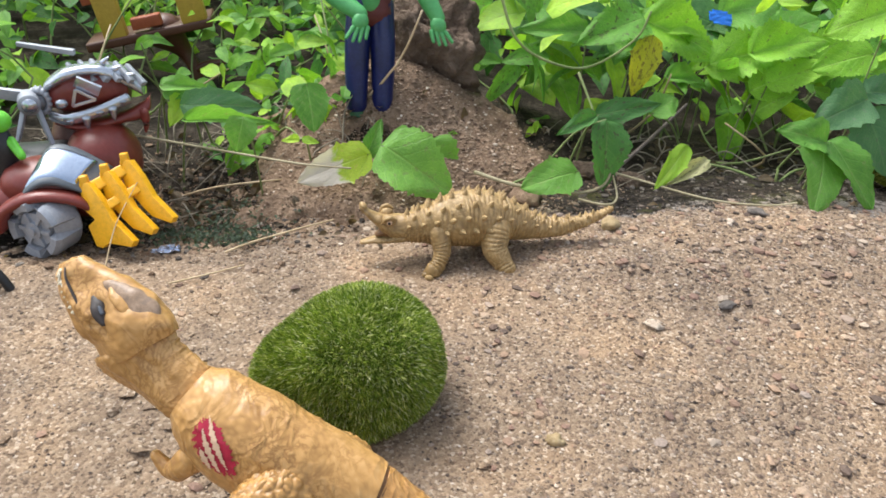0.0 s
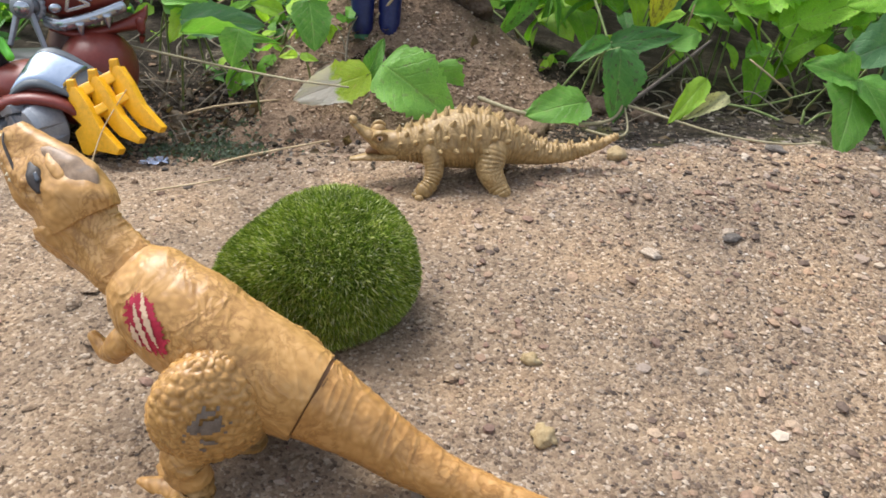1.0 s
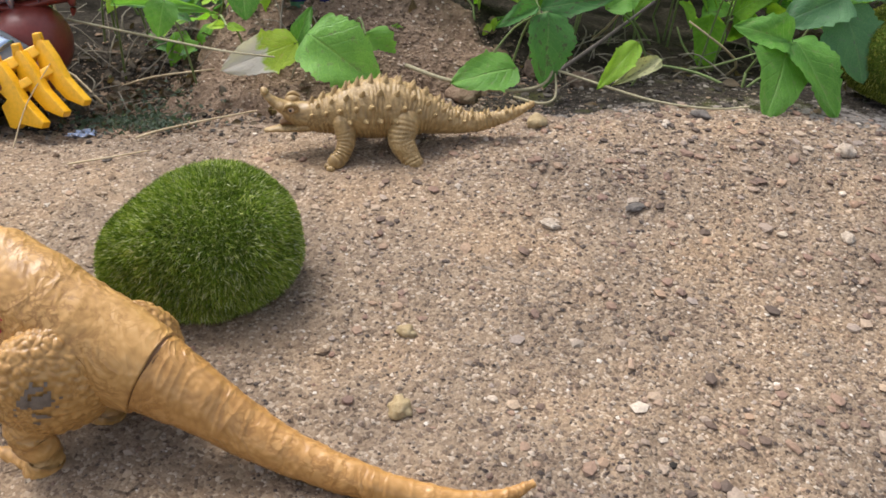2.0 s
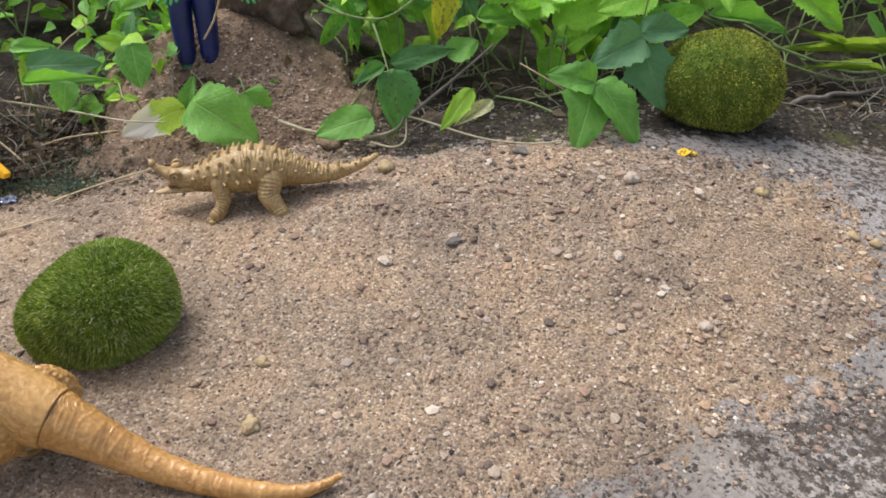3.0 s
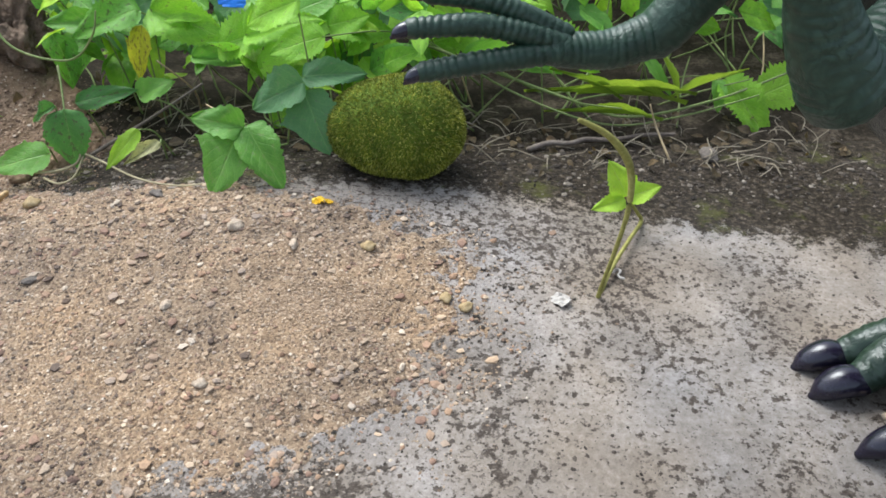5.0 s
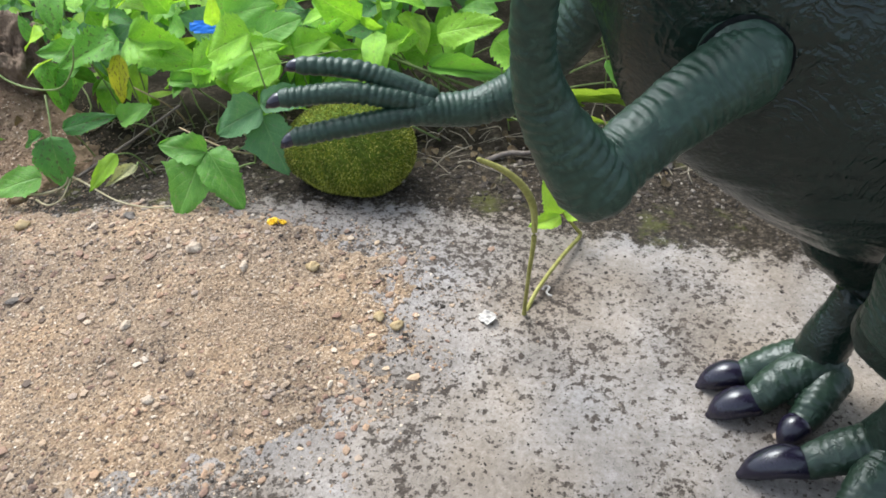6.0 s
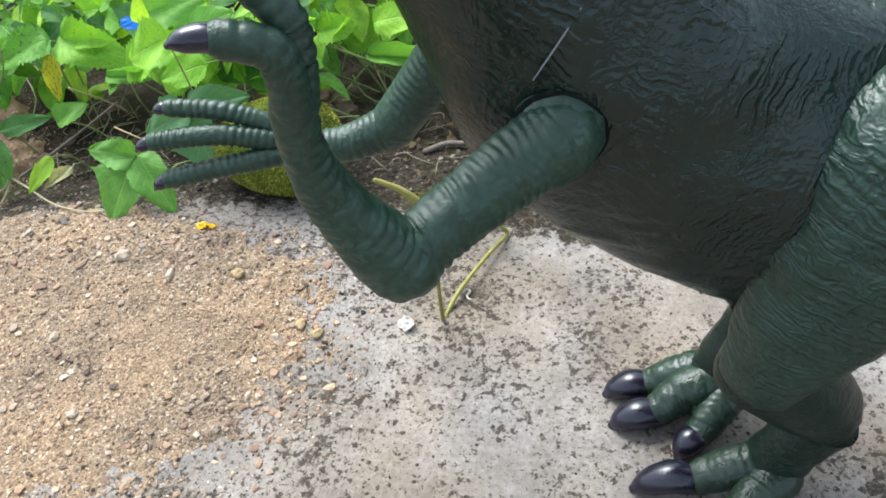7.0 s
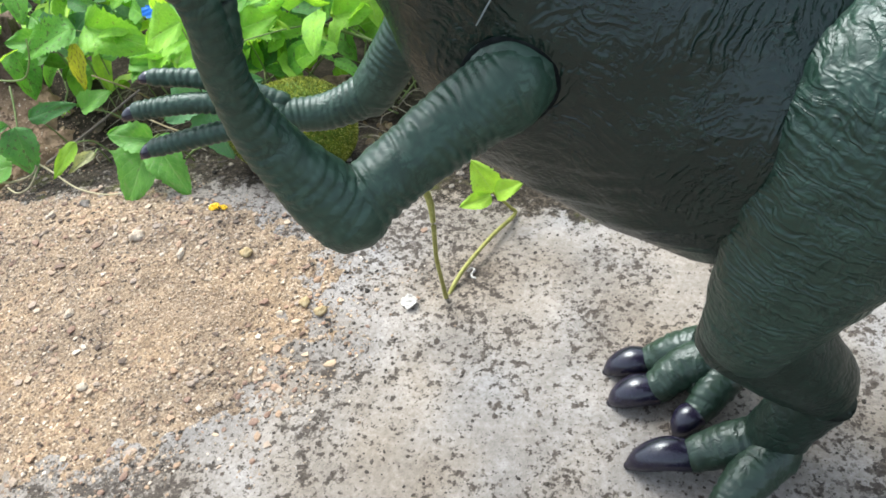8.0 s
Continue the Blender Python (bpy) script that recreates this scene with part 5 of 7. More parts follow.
JAW = [(tuple(np.array(m) * 1.0 + np.array(CHEEK) * -0.004 + np.array((-0.0006, 0, -0.0006))), tuple(np.array(m) * 0.6 + np.array(c) * 0.4 - np.array(CHEEK) * 0.004), h * 0.75) for m, c, h in HEAD[1:6]]
loft(bm, JAW, CHEEK, 24, 5)
part("lower_jaw", bm, REX, rex)
for k in range(11):
    at = 2.7 + 0.26 * k
    for side in (-1, 1):
        p = head_point(at, -0.90, 0.0002, side)
        out = (head_point(at, -0.95, 0, side) - head_point(at, 0.0, 0, side)).normalized()
        bm = bmesh.new()
        cone(bm, p - out * 0.0008, p + out * (0.0014 + 0.0006 * math.sin(k * 2.2)) + CHEEK * side * 0.0004, 0.0011)
        part("tooth", bm, TOOTH, head)
for side in (-1, 1):
    bm = bmesh.new()
    tube(bm, [head_point(at, f, -0.0008, side) for at, f in ((1.75, -0.44), (2.2, -0.36), (2.6, -0.26), (3.0, -0.22))], [(0.0012, 0.0008), (0.0026, 0.0011), (0.0028, 0.0011), (0.0012, 0.0007)], n=14, sub=5, up=CHEEK)
    socket = part("eye_socket", bm, SOCKET, head, "dark painted eye socket")
    bm = bmesh.new()
    tube(bm, [head_point(at, f, 0.0004, side) for at, f in ((2.2, -0.32), (2.5, -0.28))], [(0.0008, 0.0006), (0.0007, 0.0005)], n=12, up=CHEEK)
    part("eye", bm, EYE_BLUE, socket, "grey-blue painted eye")
    bm = bmesh.new()
    tube(bm, [head_point(at, f, 0.0001, side) for at, f in ((1.75, 0.10), (2.1, 0.16), (2.6, 0.20), (3.05, 0.30))], [(0.0012, 0.0009), (0.0019, 0.0014), (0.0020, 0.0015), (0.0010, 0.0008)], n=14, sub=6, up=CHEEK)
    roughen(bm, 0.0006, 260, 3)
    part("brow_ridge", bm, REX, head)
    bm = bmesh.new()
    tube(bm, [head_point(at, f, 0.0004, side) for at, f in ((2.3, -0.72), (3.0, -0.70), (3.8, -0.66), (4.6, -0.62), (5.4, -0.58))], [(0.0004, 0.0004), (0.0005, 0.0004), (0.0005, 0.0004), (0.0004, 0.0004), (0.0003, 0.0003)], n=10, sub=5, up=CHEEK)
    part("lip_line", bm, SOCKET, head, "dark line above the teeth")
    bm = bmesh.new()
    tube(bm, [head_point(1.65, -0.12, -0.0004, side), head_point(1.85, -0.10, -0.0004, side)], [(0.0012, 0.0008), (0.0012, 0.0008)], n=12, up=CHEEK)
    part("ear_hole", bm, SOCKET, head, "dark ear hollow")
bm = bmesh.new()
for side in (-1, 1):
    tube(bm, [head_point(at, f, -0.0010, side) for at, f in ((1.25, 0.52), (1.55, 0.50), (2.1, 0.46), (2.7, 0.42), (3.2, 0.36), (3.4, 0.34))], [(0.0020, 0.0014), (0.0046, 0.0022), (0.0044, 0.0024), (0.0034, 0.0022), (0.0020, 0.0016), (0.0008, 0.0008)], n=20, sub=6, up=CHEEK)
roughen(bm, 0.0006, 220, 4)
part("brow_plate", bm, BROW, head, "worn grey-brown paint on the brow plate")
bm = bmesh.new()
TAIL = [(-0.0764, 0.3222, 0.0292), (-0.064, 0.3174, 0.0236), (-0.048, 0.3115, 0.0145), (-0.030, 0.304, 0.0080), (-0.007, 0.2955, 0.0040), (0.016, 0.290, 0.0008), (0.036, 0.2895, 0.0005), (0.050, 0.2935, 0.0030)]
tube(bm, TAIL, [(0.0130, 0.0154), (0.0106, 0.0122), (0.0086, 0.0098), (0.0068, 0.0077), (0.0054, 0.0060), (0.0039, 0.0043), (0.0027, 0.0029), (0.0014, 0.0014)], n=110, sub=44, caps=False)
cobble(bm, 0.0024, 0.0009, 2.0, lambda v: min(max((v.normal.z - 0.25) * 2.4, 0.0), 1.0) * (0.4 + 0.6 * patchy(60, 1.0)(v)))
wrinkle(bm, (0.92, -0.30, -0.28), 0.0040, 0.00030, 4.0, 0.30, 6.0, lambda v: 0.3 if v.normal.z > 0.4 else 1.0)
roughen(bm, 0.0006, 130, 8)
part("tail", bm, REX_TAIL, rex)
for name_leg, dx, dy in (("leg", 0.0, 0.0), ("leg", 0.015, 0.022)):
    bm = bmesh.new()
    blob(bm, (-0.106 + dx, 0.3185 + dy, 0.0305 - 0.008 * (dx > 0)), (0.0205, 0.0120, 0.0205), (0, 10, 22), 150, 100)
    cobble(bm, 0.0031, 0.0010)
    leg = part(name_leg, bm, REX_SCALE, rex, "bulging scaled thigh")
    bm = bmesh.new()
    tube(bm, [(-0.113 + dx, 0.316 + dy, 0.020), (-0.116 + dx, 0.313 + dy, 0.011), (-0.112 + dx, 0.312 + dy, 0.003), (-0.115 + dx, 0.312 + dy, -0.005)], [(0.0085, 0.009), (0.0065, 0.008), (0.005, 0.006), (0.006, 0.006)], n=16, sub=5)
    part("shin", bm, REX, leg)
    bm = bmesh.new()
    for a in (-28, 0, 28):
        d = Matrix.Rotation(radians(a + 127), 3, "Z") @ Vector((1, 0, 0))
        p = Vector((-0.116 + dx, 0.314 + dy, -0.004))
        tube(bm, [p, p + d * 0.009, p + d * 0.017 + Vector((0, 0, -0.001))], [0.0048, 0.0038, 0.002], n=12, sub=4)
    part("foot", bm, REX, leg)
    if dx == 0.0:
        bm = bmesh.new()
        blob(bm, (-0.106, 0.3185, 0.0305), (0.0213, 0.0128, 0.0213), (0, 10, 22), 120, 80)
        bmesh.ops.delete(bm, geom=[f for f in bm.faces if not (f.calc_center_median().y < 0.314 and math.hypot(f.calc_center_median().x + 0.1065, f.calc_center_median().z - 0.0335) < 0.0040 + 0.0085 * noise.noise(f.calc_center_median() * 480))], context="FACES")
        part("scuff_mark", bm, GREY_SCUFF, leg, "scuffed grey patch on the thigh")
for dx, dy in ((0.0, 0.0), (0.013, 0.020)):
    bm = bmesh.new()
    tube(bm, [(-0.131 + dx, 0.338 + dy, 0.044), (-0.137 + dx, 0.338 + dy, 0.039), (-0.1395 + dx, 0.341 + dy, 0.0335)], [0.0058, 0.0048, 0.0040], n=14, sub=5)
    arm = part("arm", bm, REX, rex)
    bm = bmesh.new()
    tube(bm, [(-0.1395 + dx, 0.340 + dy, 0.0345), (-0.1435 + dx, 0.344 + dy, 0.032), (-0.1475 + dx, 0.347 + dy, 0.0355)], [0.0040, 0.0031, 0.0020], n=12, sub=4)
    part("forearm", bm, REX, arm)


def surface_patch(pts, rad, n, sub, grow, keep):
    """The pieces of a limb's own skin, lifted a little, for which keep(along, around) holds."""
    bm = bmesh.new()
    rings = tube(bm, pts, [(a * grow, b * grow) for a, b in rad], n=n, sub=sub, caps=False)
    rex_skin(bm)
    total = len(rings) - 1
    place = {v: (i / total, k / n) for i, ring in enumerate(rings) for k, v in enumerate(ring)}
    dead = []
    for f in bm.faces:
        us = [place[v] for v in f.verts]
        ks = [u[1] for u in us]
        around = sum(ks) / len(ks) if max(ks) - min(ks) < 0.5 else 0.0
        if len(us) != 4 or not keep(sum(u[0] for u in us) / len(us), around):
            dead.append(f)
    bmesh.ops.delete(bm, geom=dead, context="FACES")
    return bm


def wound_axes(u, v):
    x, y = (u * 1.25 - 0.785) * 0.058, (v - 0.445) * 0.1
    return -0.843 * x + 0.537 * y, 0.537 * x + 0.843 * y


def wound_red(u, v):
    l, w = wound_axes(u, v)
    ragged = 0.0022 * noise.noise(Vector((l * 900, 3.0 if w > 0 else 9.0, 0)))
    return abs(l + 0.003 * noise.noise(Vector((w * 700, l * 100, 5)))) < 0.0082 + 0.0050 * noise.noise(Vector((w * 1300, 0, 2))) and abs(w) < 0.0046 * (1 - (abs(l) / 0.0105) ** 3) + ragged


def wound_rib(u, v):
    l, w = wound_axes(u, v)
    return any(abs(w - c - 0.12 * l) < (0.00085 + 0.0002 * math.sin(l * 3100)) * (1 - (abs(l - o) / n) ** 2) and abs(l - o) < n for c, o, n in ((-0.0016, -0.0008, 0.0082), (0.0010, 0.0008, 0.0072), (0.0032, 0.0024, 0.0034)))


part("wound", surface_patch(TORSO, TORSO_R, 220, 60, 1.028, wound_red), RED_RAW, torso, "torn red wound painted on the flank")
part("ribs", surface_patch(TORSO, TORSO_R, 220, 60, 1.048, wound_rib), RIB, torso, "pale ribs in the wound")

# ---- spiked armoured dinosaur ----
anky = thing("toy_dinosaur", (0.005, 0.525, height_at(0.005, 0.525) + 0.006), "golden-brown rubber armoured dinosaur with rows of spikes, mouth open", "toy dinosaur", "toy dinosaurs")
BODY = [(-0.0335, 0.530, 0.0280), (-0.022, 0.529, 0.0305), (-0.0095, 0.528, 0.0330), (0.003, 0.528, 0.0348), (0.016, 0.528, 0.0346), (0.029, 0.528, 0.0325), (0.044, 0.528, 0.0288), (0.059, 0.527, 0.0285), (0.075, 0.526, 0.0330), (0.0890, 0.525, 0.0408)]
BODY_R = [(0.0078, 0.0084), (0.0108, 0.0114), (0.0140, 0.0148), (0.0156, 0.0166), (0.0150, 0.0158), (0.0112, 0.0120), (0.0074, 0.0078), (0.0058, 0.0058), (0.0040, 0.0038), (0.0024, 0.0022)]
bm = bmesh.new()
tube(bm, BODY, BODY_R, n=64, sub=9, fold=(0.0023, 0.00065))
roughen(bm, 0.0005, 220, 2)
anky_body = part("body", bm, ANKY, anky)
bm = bmesh.new()
tube(bm, [(-0.027, 0.5295, 0.0285), (-0.036, 0.530, 0.0292), (-0.043, 0.530, 0.0312), (-0.0485, 0.530, 0.0340), (-0.0535, 0.530, 0.0375), (-0.0580, 0.530, 0.0412)], [(0.0082, 0.0086), (0.0078, 0.0076), (0.0072, 0.0058), (0.0056, 0.0034), (0.0040, 0.0022), (0.0030, 0.0017)], n=28, sub=8)
for side in (-1, 1):
    blob(bm, (-0.0430, 0.530 + 0.0050 * side, 0.0352), (0.0042, 0.0032, 0.0036), (0, 0, 8 * side), 18, 12)
blob(bm, (-0.0574, 0.530, 0.0428), (0.0022, 0.0030, 0.0018), (0, 30, 0), 12, 8)
roughen(bm, 0.0006, 300, 6)
ah = part("head", bm, ANKY, anky)
bm = bmesh.new()
tube(bm, [(-0.034, 0.530, 0.0242), (-0.042, 0.530, 0.0222), (-0.049, 0.530, 0.0212), (-0.0575, 0.530, 0.0198)], [(0.0070, 0.0042), (0.0060, 0.0026), (0.0044, 0.0018), (0.0024, 0.0011)], n=20, sub=6)
roughen(bm, 0.0004, 300, 3)
part("lower_jaw", bm, ANKY, ah)
bm = bmesh.new()
tube(bm, [(-0.0400, 0.530, 0.0262), (-0.0450, 0.530, 0.0262), (-0.0490, 0.530, 0.0245)], [(0.0050, 0.0034), (0.0040, 0.0026), (0.0024, 0.0012)], n=14, sub=5)
part("mouth_lining", bm, JOINT, ah, "dark open mouth")
for side in (-1, 1):
    bm = bmesh.new()
    tube(bm, [(-0.0472, 0.530 + 0.0066 * side, 0.0340), (-0.0455, 0.530 + 0.0082 * side, 0.0372), (-0.0425, 0.530 + 0.0084 * side, 0.0386), (-0.0395, 0.530 + 0.0078 * side, 0.0372)], [0.0006, 0.0011, 0.0012, 0.0007], n=12, sub=5)
    part("eyelid", bm, ANKY, ah)
    bm = bmesh.new()
    blob(bm, (-0.0432, 0.530 + 0.0077 * side, 0.0353), (0.0017, 0.0011, 0.0016), seg=14, rings=10)
    eye = part("eye", bm, RIB, ah, "pale painted eye")
    bm = bmesh.new()
    blob(bm, (-0.0434, 0.530 + 0.0086 * side, 0.0352), (0.0009, 0.0005, 0.0009), seg=10, rings=8)
    part("pupil", bm, BLACK, eye, "small dark pupil")
for pts, rad in (([(-0.0150, 0.5195, 0.0300), (-0.0135, 0.5145, 0.0215), (-0.0155, 0.5115, 0.0150), (-0.0190, 0.5095, 0.0112)], [0.0066, 0.0052, 0.0046, 0.0050]), ([(-0.0110, 0.5400, 0.0280), (-0.0085, 0.5440, 0.0180), (-0.0095, 0.5440, 0.0085)], [0.0062, 0.0048, 0.0052]),
                 ([(0.0185, 0.5185, 0.0320), (0.0165, 0.5120, 0.0240), (0.0205, 0.5080, 0.0165), (0.0235, 0.5055, 0.0122)], [0.0088, 0.0076, 0.0060, 0.0056]), ([(0.0240, 0.5400, 0.0290), (0.0225, 0.5440, 0.0190), (0.0285, 0.5450, 0.0100)], [0.0080, 0.0062, 0.0056])):
    bm = bmesh.new()
    tube(bm, pts, rad, n=30, sub=7, fold=(0.0022, 0.0006))
    leg = part("leg", bm, ANKY, anky)
    bm = bmesh.new()
    p = Vector(pts[-1])
    for k in (-1, 0, 1):
        blob(bm, p + Vector((-0.0040 + 0.0012 * abs(k), 0.0036 * k - 0.001, -0.0022)), (0.0026, 0.0019, 0.0018), (0, 0, 20 * k), 12, 8)
    part("toes", bm, ANKY, leg)
spike_bm = bmesh.new()
cone(spike_bm, (0, 0, -0.35), (0, 0, 1), 0.60, 9)
spike_me = bpy.data.meshes.new("spike")
spike_bm.to_mesh(spike_me)
spike_bm.free()
spike_me.materials.append(mottled("worn_gold_tip", (0.20, 0.120, 0.045), (0.38, 0.25, 0.105), (0.56, 0.42, 0.22), 300, 900, 0.5))
for row, ang in enumerate((83, 97, 52, 128, 24, 156, -2, 182)):
    for k in range(24):
        t = 0.35 + (k + 0.5 * (row // 2 % 2)) * (0.50 if row < 2 else 0.62)
        if t > 8.6 or (row > 3 and t > 6.8) or (row > 5 and not 1.6 < t < 4.4):
            continue
        P = [np.array(p) for p in BODY]
        Q = [np.array(r) for r in BODY_R]
        c, r = catmull(P, t), catmull(Q, t)
        d = catmull(P, t + 0.05) - catmull(P, t - 0.05)
        d = d / np.linalg.norm(d)
        q = np.cross(d, (0, 0, 1))
        q = q / np.linalg.norm(q)
        o = q * math.cos(radians(ang)) * r[0] + np.cross(q, d) * math.sin(radians(ang)) * r[1]
        h = 0.0038 * (0.45 + r[1] / 0.0166 * 0.55)
        ob = new("spike", spike_me)
        ob.parent = anky_body
        ob.matrix_local = Matrix.Translation(Vector(c + o * 0.98) - anky.location) @ (Vector(o).normalized() + Vector((0.25, 0, 0.15))).to_track_quat("Z", "Y").to_matrix().to_4x4() @ Matrix.Diagonal((h, h, h * 1.02, 1))

# ---- large dark green theropod ----
big = thing("toy_dinosaur", (0.665, 0.345, height_at(0.665, 0.345)), "large dark green rubber theropod toy with glossy black claws on concrete", "toy dinosaur", "toy dinosaurs")
bm = bmesh.new()
tube(bm, [(0.80, 0.358, 0.188), (0.73, 0.358, 0.192), (0.672, 0.358, 0.197), (0.616, 0.356, 0.234), (0.583, 0.353, 0.285), (0.566, 0.350, 0.335)],
     [(0.040, 0.044), (0.056, 0.061), (0.060, 0.072), (0.057, 0.069), (0.049, 0.058), (0.040, 0.046)], n=260, sub=60)
roughen(bm, 0.0050, 26)
upper = lambda v: min(max(0.25 + (v.co.z - 0.185) * 14.0 + 1.5 * noise.noise(v.co * 38), 0.0), 1.0)
near_side = lambda v: v.normal.y < 0.25
wrinkle(bm, (0.62, 0.0, -0.78), 0.0120, -0.0008, 5.0, 0.22, 2.0, lambda v: near_side(v) and upper(v) * patchy(34, 4.0, 0.45, 2.4)(v))
wrinkle(bm, (0.10, 0.2, 1.0), 0.0080, 0.0008, 6.0, 0.30, 14.0, lambda v: 1.0 - upper(v))
pimples(bm, 0.0070, 0.0006, 3.0, 0.25)
roughen(bm, 0.0002, 420, 4)
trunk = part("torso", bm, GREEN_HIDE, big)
bm = bmesh.new()
tube(bm, [(0.79, 0.350, 0.188), (0.87, 0.355, 0.178), (0.96, 0.365, 0.160), (1.05, 0.375, 0.120), (1.13, 0.38, 0.085)], [(0.034, 0.045), (0.026, 0.034), (0.018, 0.022), (0.010, 0.012), (0.003, 0.003)], n=28, sub=8)
roughen(bm, 0.002, 60)
part("tail", bm, GREEN_HIDE, big)
bm = bmesh.new()
tube(bm, [(0.560, 0.347, 0.325), (0.548, 0.347, 0.372), (0.540, 0.347, 0.405)], [(0.037, 0.047), (0.031, 0.038), (0.031, 0.034)], n=28, sub=8)
roughen(bm, 0.002, 70)
part("neck", bm, GREEN_HIDE, big)
bm = bmesh.new()
tube(bm, [(0.560, 0.347, 0.412), (0.530, 0.347, 0.422), (0.490, 0.347, 0.420), (0.450, 0.347, 0.410)], [(0.028, 0.028), (0.031, 0.031), (0.023, 0.023), (0.015, 0.014)], n=28, sub=8)
roughen(bm, 0.0025, 70)
bhead = part("head", bm, GREEN_HIDE, big)
bm = bmesh.new()
tube(bm, [(0.545, 0.347, 0.392), (0.500, 0.347, 0.392), (0.455, 0.347, 0.392)], [(0.024, 0.012), (0.019, 0.009), (0.012, 0.006)], n=20, sub=6)
part("lower_jaw", bm, GREEN_HIDE, bhead)


def claw(bm, base, tip, r, lift):
    b, t = Vector(base), Vector(tip)
    up = Vector((0, 0, lift))
    tube(bm, [b, b.lerp(t, 0.35) + up, b.lerp(t, 0.75) + up * 0.7, t], [(r, r * 0.92), (r * 1.10, r * 0.98), (r * 0.86, r * 0.78), (r * 0.30, r * 0.28)], n=18, sub=6)


def toe(parent, pts, rad, tip, lift=0.004):
    bm = bmesh.new()
    tube(bm, pts, rad, n=22, sub=7, fold=(0.0040, 0.00035))
    roughen(bm, 0.0008, 200)
    t = part("toe", bm, FOOT_HIDE, parent)
    bm = bmesh.new()
    p = Vector(pts[-1]) + (Vector(pts[-1]) - Vector(pts[-2])).normalized() * (rad[-1] * 0.4 if not isinstance(rad[-1], tuple) else rad[-1][0] * 0.4)
    claw(bm, p, tip, rad[-1] * 0.92, lift)
    part("claw", bm, BLACK_GLOSS, t, "glossy black claw")


# far leg
bm = bmesh.new()
tube(bm, [(0.712, 0.386, 0.190), (0.690, 0.388, 0.155), (0.668, 0.386, 0.118), (0.690, 0.385, 0.075), (0.676, 0.382, 0.038), (0.668, 0.379, 0.016)], [(0.026, 0.050), (0.024, 0.040), (0.019, 0.026), (0.014, 0.018), (0.013, 0.015), (0.016, 0.015)], n=26, sub=8, crease=0.01)
roughen(bm, 0.0012, 120)
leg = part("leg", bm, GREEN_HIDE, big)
toe(leg, [(0.674, 0.382, 0.018), (0.652, 0.384, 0.013), (0.634, 0.384, 0.004)], [0.014, 0.0118, 0.0092], (0.607, 0.384, -0.007))
toe(leg, [(0.672, 0.376, 0.018), (0.653, 0.371, 0.014), (0.636, 0.364, 0.004)], [0.014, 0.0122, 0.0098], (0.609, 0.361, -0.007))
toe(leg, [(0.676, 0.368, 0.015), (0.666, 0.357, 0.010), (0.657, 0.348, 0.003)], [0.012, 0.0105, 0.0085], (0.644, 0.338, -0.007))
bm = bmesh.new()
blob(bm, (0.666, 0.373, 0.007), (0.020, 0.0185, 0.0145), (0, 0, -20), 40, 24)
cobble(bm, 0.0050, 0.0007, 3.0)
part("foot_pad", bm, FOOT_HIDE, leg)
# near leg
bm = bmesh.new()
tube(bm, [(0.738, 0.312, 0.248), (0.716, 0.307, 0.218), (0.690, 0.304, 0.170), (0.669, 0.303, 0.120)], [(0.024, 0.034), (0.0290, 0.046), (0.0260, 0.036), (0.0200, 0.022)], n=260, sub=90, up=(0.8, 0, 0.6))
roughen(bm, 0.0022, 55)
wrinkle(bm, (0.45, 0.0, 0.89), 0.0075, -0.0005, 6.0, 0.25, 3.0, patchy(40, 7.0, 0.70, 1.8))
wrinkle(bm, (0.85, 0.0, -0.5), 0.0046, 0.0004, 5.0, 0.30, 8.0, patchy(40, 2.0, 0.3, 2.2))
for v in bm.verts:
    # long crease down the outer side
    along = (v.co.z - 0.120) / 0.148
    if v.normal.y < -0.2:
        off = v.co.x - (0.681 + 0.056 * along + 0.004 * math.sin(along * 5.0))
        v.co -= v.normal * 0.0022 * math.exp(-(off / 0.0012) ** 2)
pimples(bm, 0.0052, 0.0006, 6.0)
near = part("thigh", bm, LEG_HIDE, big)
bm = bmesh.new()
tube(bm, [(0.668, 0.306, 0.118), (0.690, 0.311, 0.090), (0.707, 0.317, 0.062), (0.696, 0.319, 0.036), (0.688, 0.320, 0.014)], [(0.018, 0.024), (0.018, 0.022), (0.014, 0.017), (0.014, 0.016), (0.017, 0.015)], n=26, sub=8)
roughen(bm, 0.001, 130)
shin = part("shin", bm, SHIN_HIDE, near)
toe(shin, [(0.690, 0.320, 0.016), (0.670, 0.319, 0.013), (0.652, 0.318, 0.005)], [0.014, 0.012, 0.0095], (0.617, 0.318, -0.006), 0.006)
toe(shin, [(0.690, 0.312, 0.016), (0.674, 0.298, 0.012), (0.662, 0.286, 0.004)], [0.013, 0.0115, 0.009], (0.634, 0.274, -0.006), 0.005)
toe(shin, [(0.698, 0.324, 0.014), (0.695, 0.328, 0.009), (0.693, 0.331, 0.004)], [0.011, 0.0095, 0.0075], (0.687, 0.334, -0.006))
